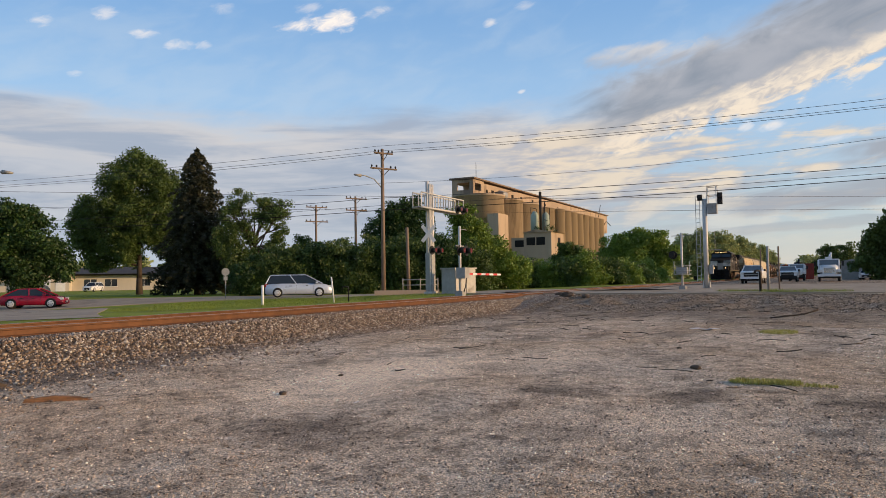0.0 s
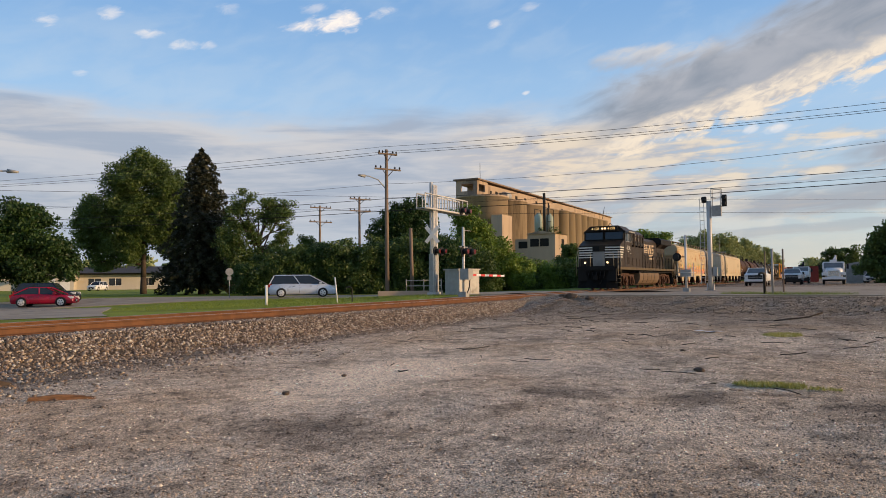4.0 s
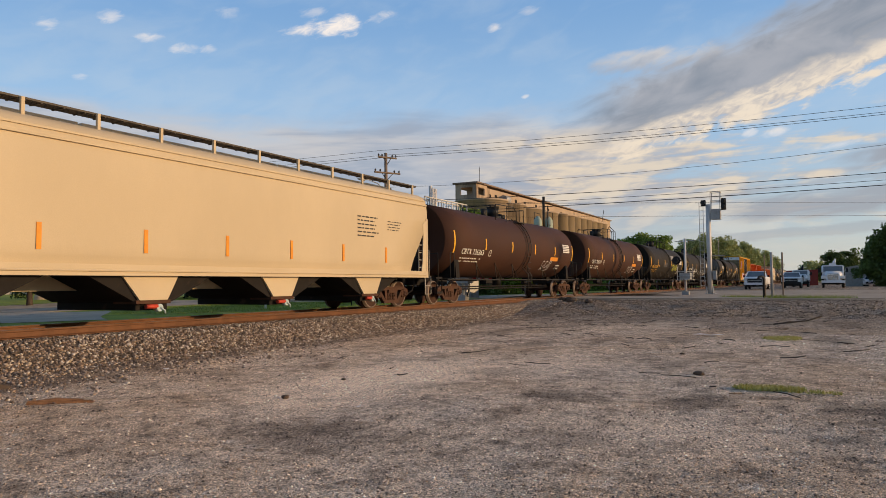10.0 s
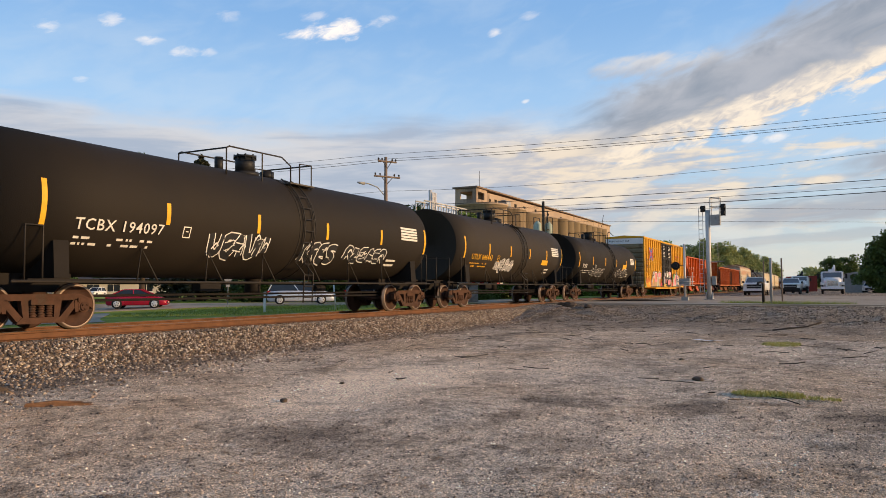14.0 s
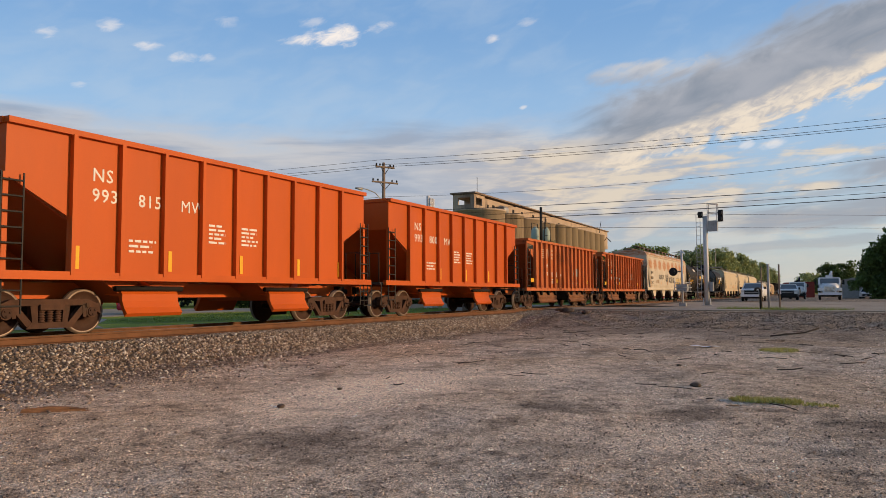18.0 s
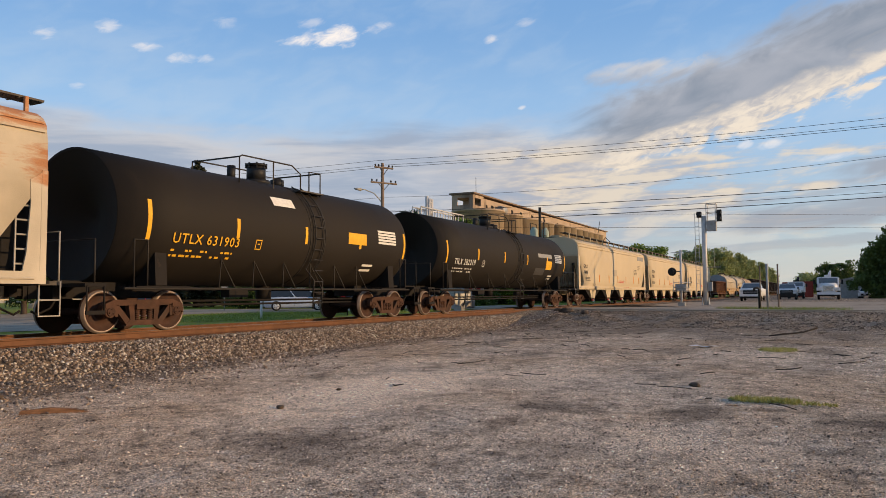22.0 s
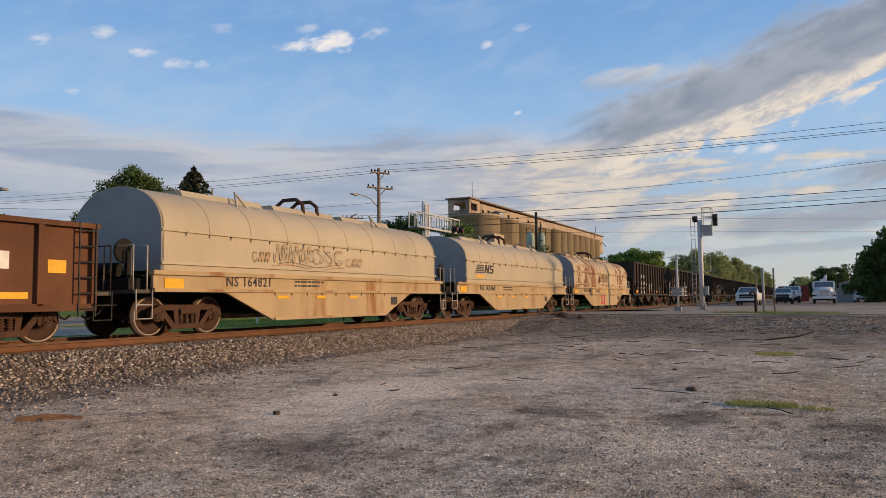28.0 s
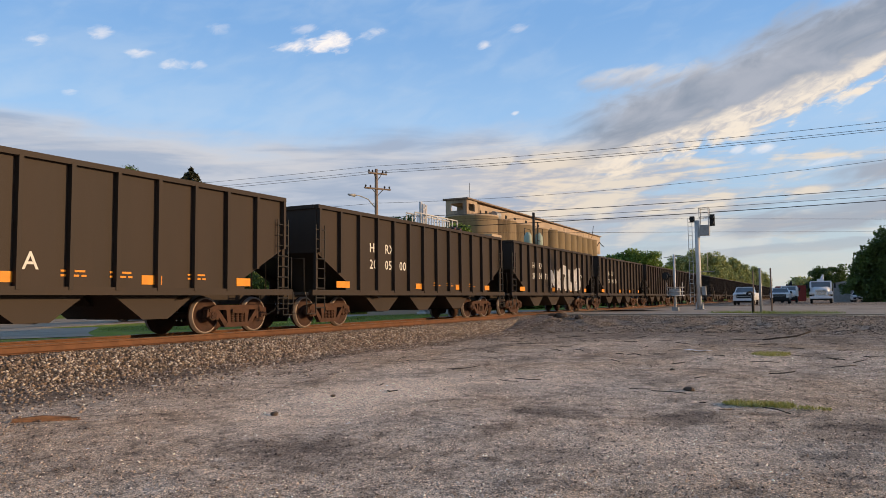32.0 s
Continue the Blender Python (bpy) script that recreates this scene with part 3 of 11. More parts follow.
bed_mesh = sheet(steps((-120, -2, 30), (-2, 34, 72), (34, 900, 60)), steps((-2.9, 2.9, 24)), lambda x, y: ballast_top(y) + 0.02 * noise.noise(Vector((x * 3, y * 3, 0))))
bed_mesh.materials.append(BED)
tagged(new("ballast_bed", bed_mesh), "bed of crushed brown stone under the track", "ballast", kind="structure")
track = thing("track", "single rusty railway track on wooden ties", "railway track", kind="structure")
for y in (-0.755, 0.755):
    bm = bm_new()
    s = 1
    prism(bm, [(y - 0.07, -0.172), (y + 0.07, -0.172), (y + 0.07, -0.16), (y + 0.012, -0.14), (y + 0.012, -0.05), (y + 0.036, -0.04), (y + 0.036, -0.008), (y + 0.028, 0),
               (y - 0.028, 0), (y - 0.036, -0.008), (y - 0.036, -0.04), (y - 0.012, -0.05), (y - 0.012, -0.14), (y - 0.07, -0.16)], -120, 900, "x")
    for f in bm.faces:
        if f.calc_center_median().z > -0.006:
            f.material_index = 1
    part("rail", bm, [RAIL, RAIL_TOP], track)
bm = bm_new()
box(bm, -0.11, 0.11, -1.3, 1.3, -0.36, -0.18)
tie_mesh = finish("tie", bm, TIE, 0.012)
for i in range(150):
    x = -16 + i * 0.53
    if x < 33.5:
        o = part("tie", tie_mesh, TIE, track)
        o.location = (x, random.uniform(-0.03, 0.03), random.uniform(-0.012, 0.012))


# ---- the train ----
SPEED = 17.9          # metres a second, towards -x
WHEEL_IRON = mat("brown wheel", (0.058, 0.028, 0.018), 0.7, 0.2, var=0.25, scale=5, dirt=(0.05, 0.035, 0.03), amount=0.3, dscale=3)
TREAD = mat("worn wheel rim", (0.26, 0.20, 0.16), 0.5, 0.5, var=0.1, scale=6)
CASTING = mat("dusty steel casting", (0.080, 0.039, 0.024), 0.8, 0.1, var=0.3, scale=4, dirt=(0.075, 0.050, 0.036), amount=0.35, dscale=2.5)
UNDER = mat("dark underframe", (0.016, 0.013, 0.011), 0.8, var=0.3, scale=2, dirt=(0.06, 0.042, 0.03), amount=0.25, dscale=1.5)
BAR = mat("grey grab iron", (0.40, 0.36, 0.30), 0.55, 0.2, var=0.2)
BAR_DARK = mat("black grab iron", (0.04, 0.035, 0.03), 0.6, 0.2, var=0.2)
GRATE = mat("dark walkway grating", (0.10, 0.085, 0.07), 0.75, 0.3, var=0.3, scale=6)
INK = mat("dark lettering", (0.06, 0.055, 0.05), 0.6, var=0.2, scale=8)
PALE_INK = mat("white lettering", (0.74, 0.70, 0.62), 0.6, var=0.12, scale=8)
YELLOW = mat("yellow marking", (0.80, 0.42, 0.03), 0.5, var=0.12, scale=6)
ORANGE_INK = mat("orange marking", (0.75, 0.28, 0.03), 0.5, var=0.12, scale=6)
CAP_PALE = mat("pale cap", (0.42, 0.50, 0.50), 0.5, var=0.1, scale=6)
RED_CAP = mat("red valve cap", (0.55, 0.07, 0.04), 0.5, var=0.15, scale=6)
PATCH = mat("grey paint patch", (0.30, 0.29, 0.27), 0.6, var=0.15)
SPRAY = [mat("spray " + n, c, 0.6, var=0.2, scale=3) for n, c in (
    ("white", (0.75, 0.72, 0.66)), ("red", (0.60, 0.07, 0.07)), ("orange", (0.75, 0.30, 0.04)), ("yellow", (0.72, 0.46, 0.08)), ("green", (0.14, 0.42, 0.12)),
    ("pink", (0.72, 0.25, 0.30)), ("black", (0.03, 0.03, 0.03)), ("blue", (0.10, 0.16, 0.42)), ("silver", (0.45, 0.43, 0.42)), ("lime", (0.62, 0.62, 0.05)), ("faded orange", (0.60, 0.30, 0.14)), ("brick", (0.52, 0.17, 0.10)), ("moss", (0.22, 0.34, 0.12)), ("frost", (0.54, 0.47, 0.37)), ("coral", (0.56, 0.20, 0.12)), ("tan", (0.44, 0.27, 0.14)), ("dull green", (0.20, 0.42, 0.16)))]
S_WHITE, S_RED, S_ORANGE, S_YELLOW, S_GREEN, S_PINK, S_BLACK, S_BLUE, S_SILVER, S_LIME, S_FADED, S_BRICK, S_MOSS, S_FROST, S_CORAL, S_TAN, S_GREEN_DULL = range(17)


def wheel_mesh(r):
    bm = bm_new()
    k = r - 0.457
    for s in (-1, 1):
        run = [(0.680, 0.08), (0.680, 0.38 + k), (0.684, 0.455 + k), (0.692, 0.482 + k), (0.712, 0.480 + k), (0.722, 0.459 + k), (0.822, 0.452 + k),
               (0.826, 0.408 + k), (0.800, 0.385 + k), (0.765, 0.20), (0.80, 0.165), (0.835, 0.155), (0.835, 0.08)]
        rings = []
        for along, rad in run:
            rings.append([bm.verts.new((rad * math.cos(math.pi * i / 18), s * along, rad * math.sin(math.pi * i / 18))) for i in range(36)])
        for j, (p, q) in enumerate(zip(rings, rings[1:])):
            for i in range(36):
                f = bm.faces.new((p[i], p[(i + 1) % 36], q[(i + 1) % 36], q[i]))
                f.smooth, f.material_index = True, 1 if j in (5, 6) else 0
    rod(bm, (0, -0.92, 0), (0, 0.92, 0), 0.085, 12)
    for s in (-1, 1):
        rod(bm, (0, s * 0.90, 0), (0, s * 1.115, 0), 0.095, 14)
        for i in range(3):
            a = 2.1 * i
            rod(bm, (0.055 * math.cos(a), s * 1.115, 0.055 * math.sin(a)), (0.055 * math.cos(a), s * 1.135, 0.055 * math.sin(a)), 0.018, 6)
    return finish("wheelset", bm, [WHEEL_IRON, TREAD])


def side_frame_mesh():
    bm = bm_new()
    y0, y1 = -1.075, -0.93
    prism(bm, [(-1.10, 0.40), (-1.07, 0.60), (-0.80, 0.71), (0.80, 0.71), (1.07, 0.60), (1.10, 0.40), (1.00, 0.47), (0.76, 0.585), (-0.76, 0.585), (-1.00, 0.47)], y0, y1)
    for s in (-1, 1):
        prism(bm, [(s * 0.84, 0.60), (s * 0.68, 0.60), (s * 0.30, 0.175), (s * 0.46, 0.16)], y0 + 0.01, y1 - 0.01)
        prism(bm, [(s * 0.25, 0.22), (s * 0.36, 0.22), (s * 0.42, 0.62), (s * 0.27, 0.62)], y0 + 0.015, y1 - 0.01)
        box(bm, s * 0.889 - 0.14, s * 0.889 + 0.14, -1.10, -0.93, 0.54, 0.63)
        rod(bm, (s * 0.889, -0.92, 0.457), (s * 0.889, -1.085, 0.457), 0.125, 16)
        prism(bm, [(s * 0.70, 0.35), (s * 0.77, 0.35), (s * 0.79, 0.60), (s * 0.68, 0.60)], y0, y1)
    prism(bm, [(-0.50, 0.15), (0.50, 0.15), (0.40, 0.265), (-0.40, 0.265)], y0, y1)
    box(bm, -0.25, 0.25, -1.12, -0.85, 0.50, 0.61)
    for x in (-0.17, 0.0, 0.17):
        prof = [(0.265 + 0.0118 * i, 0.072 if i % 4 in (1, 2) else 0.052) for i in range(21)]
        turned(bm, prof, (x, -1.02, 0), "z", 10)
    return finish("side_frame", bm, CASTING)


WHEEL, FRAME = wheel_mesh(0.457), side_frame_mesh()
bm = bm_new()
box(bm, -0.2, 0.2, -0.92, 0.92, 0.45, 0.68)
rod(bm, (0, 0, 0.66), (0, 0, 0.86), 0.24, 16)
box(bm, -0.75, 0.75, -0.60, -0.50, 0.36, 0.46)
box(bm, -0.75, 0.75, 0.50, 0.60, 0.36, 0.46)
BOLSTER = finish("truck", bm, UNDER)
SPINS = []            # wheelsets that turn: object, place on its truck, radius, place along the train


def truck(car, x, u0, spin=True):
    t = part("truck", BOLSTER, None, car, "cast steel two-axle truck with rusty wheels")
    t.location = (x, 0, 0)
    for turn in (0, 180):
        o = part("side_frame", FRAME, None, t)
        o.rotation_euler = (0, 0, radians(turn))
    for dx in (-0.889, 0.889):
        w = part("wheelset", WHEEL, None, t)
        w.location = (dx, 0, 0.457)
        if spin:
            SPINS.append((w, Vector((dx, 0, 0.457)), 0.457, u0 + x + dx))
    return t


bm = bm_new()
box(bm, 0.02, 0.55, -0.09, 0.09, 0.80, 0.95)
box(bm, -0.04, 0.14, -0.14, 0.12, 0.74, 1.02)
path(bm, [(0.5, -0.35, 0.85), (0.3, -0.35, 0.55), (0.05, -0.30, 0.42), (-0.05, -0.25, 0.50)], 0.025)
box(bm, 0.45, 0.60, -0.42, 0.42, 0.78, 1.02)
COUPLER = finish("coupler", bm, UNDER)


def couplers(car, L):
    a = part("coupler", COUPLER, None, car, "rusty knuckle coupler with air hose")
    b = part("coupler", COUPLER, None, car)
    b.location, b.rotation_euler = (L, 0, 0), (0, 0, math.pi)


def lettered(car, text, size, x, z, ink=INK, y=-1.575, tilt=0.0, name="lettering", label=""):
    me = letters(text, size)
    me.materials.clear()
    me.materials.append(ink)
    o = part(name, me, None, car, label)
    o.location, o.rotation_euler = (x, y, z), (radians(tilt), 0, 0)
    return o


def plate(car, name, x0, x1, z0, z1, ink, y=-1.575, t=0.006, label=""):
    bm = bm_new()
    box(bm, x0, x1, y - t, y + 0.004, z0, z1)
    return part(name, bm, ink, car, label)


def lines_of_bars(car, x0, x1, z0, rows, ink, y=-1.575, h=0.05, gap=0.085, seed=1):
    """Small writing that cannot be read: short bars in rows."""
    rnd = random.Random(seed)
    bm = bm_new()
    for r in range(rows):
        x = x0
        end = x1 - rnd.uniform(0, 0.25) * (x1 - x0)
        while x < end:
            w = rnd.uniform(0.08, 0.28)
            box(bm, x, min(x + w, end), y - 0.004, y + 0.002, z0 - r * gap, z0 - r * gap + h)
            x += w + 0.05
    return part("small_lettering", bm, ink, car)


def ribbon_on(bm, surf, pts, half, lift, m):
    """A painted stroke of even width along points (u, v) of a surface."""
    rows = []
    for i, p in enumerate(pts):
        a, b = pts[max(i - 1, 0)], pts[min(i + 1, len(pts) - 1)]
        d = Vector((b[0] - a[0], b[1] - a[1]))
        if d.length < 1e-6:
            d = Vector((1, 0))
        n = Vector((-d.y, d.x)).normalized() * half
        up = lift + 0.00004 * i
        rows.append((bm.verts.new(surf(p[0] + n.x, p[1] + n.y, up)), bm.verts.new(surf(p[0] - n.x, p[1] - n.y, up))))
    for (a, b), (c, d) in zip(rows, rows[1:]):
        bm.faces.new((a, b, d, c)).material_index = m


def rounded(pts, times=2):
    for _ in range(times):
        out = [pts[0]]
        for p, q in zip(pts, pts[1:]):
            out += [(p[0] * 0.75 + q[0] * 0.25, p[1] * 0.75 + q[1] * 0.25), (p[0] * 0.25 + q[0] * 0.75, p[1] * 0.25 + q[1] * 0.75)]
        pts = out + [pts[-1]]
    return pts


STROKES = [
    [[(0, 0), (.35, 1), (.6, 1), (1, 0)], [(.2, .4), (.85, .35)]],
    [[(1, 1), (.1, .95), (0, .5), (.1, .05), (1, 0)], [(.05, .5), (.8, .55)]],
    [[(1, .9), (.5, 1), (0, .8), (.2, .55), (.8, .45), (1, .2), (.5, 0), (0, .1)]],
    [[(0, 0), (.05, 1), (.9, .95), (.9, .55), (.1, .5)], [(.4, .5), (1, 0)]],
    [[(0, 1), (.05, 0)], [(1, 1), (.1, .5), (1, 0)]],
    [[(0, 0), (.05, 1), (.9, 0), (1, 1)]],
    [[(.5, 0), (0, .2), (0, .8), (.5, 1), (1, .8), (1, .2), (.45, 0)]],
    [[(0, 1), (1, .95), (0, .05), (1, 0)]],
    [[(0, 1), (.1, .1), (.5, 0), (.9, .1), (1, 1)]]]


def graffiti(car, surf, x0, x1, z0, z1, n, fills, outline, inner, seed, back=None, name="graffiti", label="", sharp=0.0):
    """Painted interlocking letter shapes on a side: fat strokes with an outline, a second tone and thin highlights."""
    rnd = random.Random(seed)
    bm = bm_new()
    w, h = (x1 - x0) / n, z1 - z0
    count = 0
    fat = min(0.20 * h, 0.20 * w, 0.22)
    if back is not None:
        run = [(x0 + (x1 - x0) * k / (3 * n), (z0 + z1) / 2 + h * 0.12 * math.sin(k * 2.1 + seed)) for k in range(3 * n + 1)]
        ribbon_on(bm, surf, rounded(run, 1), h * 0.40, 0.003, back)
    for i in range(n):
        px, pw = x0 + w * i + rnd.uniform(-0.15, 0.0) * w, w * rnd.uniform(1.0, 1.3)
        pz, ph = z0 + fat + rnd.uniform(0, 0.08) * h, (h - 2 * fat) * rnd.uniform(0.85, 1.0)
        slant = rnd.uniform(-0.15, 0.25) * w
        for line in rnd.choice(STROKES):
            lift = 0.005 + 0.003 * (count % 9)
            count += 1
            pts = [(px + pw * (0.12 + 0.76 * u) + slant * (v - 0.5) + rnd.uniform(-1, 1) * (0.10 + 0.3 * sharp) * w, pz + ph * v + rnd.uniform(-1, 1) * (0.03 + 0.2 * sharp) * h) for u, v in line]
            pts = rounded(pts, 1 if sharp > 0.1 else 2)
            m, m2 = fills[i % len(fills)], fills[(i + 1) % len(fills)]
            ribbon_on(bm, surf, pts, fat + 0.03, lift, outline)
            ribbon_on(bm, surf, pts, fat, lift + 0.0008, m)
            ribbon_on(bm, surf, [(u, v - fat * 0.45) for u, v in pts], fat * 0.42, lift + 0.0015, m2)
            ribbon_on(bm, surf, [(u - fat * 0.3, v + fat * 0.5) for u, v in pts[1:-1]], 0.012, lift + 0.0021, inner)
        if rnd.random() < 0.6:
            q = (px + pw * rnd.uniform(0.2, 0.8), pz + ph * rnd.uniform(0.2, 0.9))
            ribbon_on(bm, surf, rounded([q, (q[0] + 0.25 * w, q[1] + 0.25 * h), (q[0] + 0.45 * w, q[1] + 0.1 * h)]), 0.022, lift + 0.030, outline)
    return part(name, bm, SPRAY, car, label)


def mural(car, surf, x0, x1, z0, seed, label=""):
    """A long painted mural: a row of rounded peaks in coral over tan, green hatched sides, yellow sky and cream lines."""
    rnd = random.Random(seed)
    peaks = []
    x = x0 + 0.4
    while x < x1 - 0.5:
        peaks.append((x, rnd.uniform(0.55, 0.85) if len(peaks) % 3 != 2 else rnd.uniform(0.3, 0.45), rnd.uniform(0.26, 0.42)))
        x += rnd.uniform(0.95, 1.35)

    def crest(u, shift=0.0, more=0.0):
        z = 1.62 + 0.05 * math.sin(3.1 * u)
        for c, h, w in peaks:
            z = max(z, 1.62 + (h + more) * math.exp(-((u - c - shift) / w) ** 2) + 0.02 * math.sin(9 * u))
        end = min(1.0, (u - x0) / 0.5, (x1 - u) / 0.5)
        return z0 + (z - z0) * max(0.25, end)
    bm = bm_new()
    n = int((x1 - x0) / 0.07)
    us = [x0 + (x1 - x0) * k / n for k in range(n + 1)]

    def sheet_of(low, high, lift, tone):
        for k in range(n):
            a, b = us[k], us[k + 1]
            m = tone(k)
            if m is None or (high(a) <= low(a) and high(b) <= low(b)):
                continue
            q = [(a, low(a)), (b, low(b)), (b, max(low(b) + 0.001, high(b))), (a, max(low(a) + 0.001, high(a)))]
            bm.faces.new([bm.verts.new(surf(u, v, lift)) for u, v in q]).material_index = m
    flat_low = lambda u: z0
    sheet_of(flat_low, lambda u: 2.12 + 0.10 * math.sin(1.9 * u) + 0.05 * math.sin(7 * u), 0.003, lambda k: S_YELLOW if (k // 9) % 3 != 1 else None)
    sheet_of(flat_low, lambda u: crest(u, 0.26, 0.02), 0.005, lambda k: S_GREEN_DULL if k % 4 else S_MOSS)
    sheet_of(flat_low, crest, 0.007, lambda k: S_FADED if (k // 6) % 3 else S_CORAL)
    sheet_of(flat_low, lambda u: min(crest(u), 1.52 + 0.06 * math.sin(2.3 * u)), 0.009, lambda k: S_TAN if (k // 11) % 2 else S_FADED)
    for c, h, w in peaks:
        run = [(c - 1.5 * w + 3.0 * w * k / 24, crest(c - 1.5 * w + 3.0 * w * k / 24)) for k in range(25)]
        ribbon_on(bm, surf, run, 0.014, 0.011, S_FROST)
        ribbon_on(bm, surf, [(u + 0.03, v + 0.03) for u, v in run], 0.013, 0.010, S_MOSS)
        for j in range(4):
            z = z0 + 0.08 + 0.09 * j
            ribbon_on(bm, surf, [(c - 0.35 + 0.7 * k / 14, z + 0.025 * math.sin(k * 0.9 + c)) for k in range(15)], 0.009, 0.013, S_FROST)
        for j in range(3):
            ribbon_on(bm, surf, [(c - 0.2, 1.75 + 0.1 * j), (c + 0.12, 1.72 + 0.1 * j)], 0.008, 0.013, S_PINK)
    return part("graffiti", bm, SPRAY, car, label)


def scrawl(car, surf, x0, x1, z0, z1, n, ink, seed, half=0.022, label=""):
    """A quick painted tag: looping strokes, one for a letter."""
    rnd = random.Random(seed)
    bm = bm_new()
    w, cz, h = (x1 - x0) / n, (z0 + z1) / 2, (z1 - z0) / 2
    for i in range(n):
        px = x0 + w * (i + 0.5)
        kind = rnd.random()
        run = []
        for k in range(15):
            u = k / 14
            if kind < 0.4:
                a = 0.8 + 5.2 * u
                run.append((px + 0.38 * w * math.cos(a), cz + h * 0.9 * math.sin(a) * (0.7 + 0.3 * u)))
            elif kind < 0.75:
                run.append((px + w * (u - 0.5) * 0.9, cz + h * (0.9 if int(u * 3.99) % 2 else -0.9) * math.sin(u * 3.99 * math.pi % math.pi)))
            else:
                run.append((px + 0.4 * w * math.sin(u * 5.5 + i), cz + h * (1 - 2 * u)))
        ribbon_on(bm, surf, run, half, 0.006, ink)
    if rnd.random() < 0.6:
        ribbon_on(bm, surf, [(x0 + (x1 - x0) * k / 8, z0 - 0.06 + 0.05 * math.sin(k)) for k in range(9)], half * 0.8, 0.006, ink)
    return part("graffiti", bm, SPRAY, car, label)


OUTLINED = (
    [(0.85, 0.85), (0.4, 1.0), (0.1, 0.75), (0.45, 0.52), (0.85, 0.35), (0.6, 0.05), (0.1, 0.12)],
    [(0.15, 0.0), (0.2, 0.95), (0.7, 1.0), (0.85, 0.7), (0.55, 0.45), (0.25, 0.5)],
    [(0.15, 0.8), (0.5, 1.0), (0.8, 0.75), (0.75, 0.1), (0.35, 0.05), (0.2, 0.3), (0.7, 0.45)],
    [(0.15, 0.05), (0.2, 0.8), (0.5, 0.35), (0.75, 0.85), (0.85, 0.05)],
    [(0.2, 0.0), (0.15, 0.5), (0.5, 0.95), (0.7, 0.6), (0.3, 0.5), (0.8, 0.35), (0.85, 0.0)],
    [(0.2, 0.05), (0.2, 0.55), (0.8, 0.55), (0.8, 0.05), (0.2, 0.05), (0.2, 0.8), (0.85, 0.95)])


def spray_letters(car, surf, x, z, step, h):
    """A row of fat sprayed letters, white round a dark core, one to each panel."""
    for k, run in enumerate(OUTLINED):
        bm = bm_new()
        pts = rounded([(x + step * k + 0.66 * u, z + h * v * (1.0 if k != 3 else 0.85)) for u, v in run])
        ribbon_on(bm, surf, pts, 0.085, 0.004, S_WHITE)
        ribbon_on(bm, surf, pts, 0.042, 0.010, S_BLACK)
        part("graffiti", bm, SPRAY, car, "white outlined graffiti letter")


def flat_side(y):
    return lambda u, v, lift: (u, y - lift, v)


def ladder(car, x0, x1, z0, z1, y, rungs, ink, name="ladder", r=0.018):
    bm = bm_new()
    for x in (x0, x1):
        rod(bm, (x, y, z0), (x, y, z1), r, 6)
    for i in range(rungs):
        z = z0 + (z1 - z0) * (i + 0.5) / rungs
        rod(bm, (x0, y, z), (x1, y, z), r, 6)
    return part(name, bm, ink, car)


def end_gear(car, L, ink, zdeck=1.08):
    """Platforms, end rails, steps and the brake wheel at the ends of a car."""
    for x0, x1, s in ((0.28, 0.75, -1), (L - 0.75, L - 0.28, 1)):
        bm = bm_new()
        box(bm, x0, x1, -1.45, 1.45, zdeck - 0.08, zdeck)
        part("end_platform", bm, GRATE, car)
        xe = x0 if s < 0 else x1
        for k in (-1, 1):
            bm = bm_new()
            path(bm, [(xe, k * 1.42, zdeck), (xe, k * 1.42, zdeck + 0.95), (xe, k * 0.5, zdeck + 0.95), (xe, k * 0.5, zdeck)], 0.018)
            part("end_rail", bm, ink, car)
        bm = bm_new()
        xi = xe + (0.02 if s < 0 else -0.45)
        path(bm, [(xi, -1.5, zdeck), (xi, -1.5, 0.42), (xi + 0.43, -1.5, 0.42), (xi + 0.43, -1.5, zdeck)], 0.018)
        rod(bm, (xi, -1.5, 0.72), (xi + 0.43, -1.5, 0.72), 0.018, 6)
        part("step", bm, ink, car)


def car_root(name, u0, label, category):
    car = thing(name, label, category, "cars of the freight train")
    RUNNING.append((car, u0))
    return car


RUNNING = []


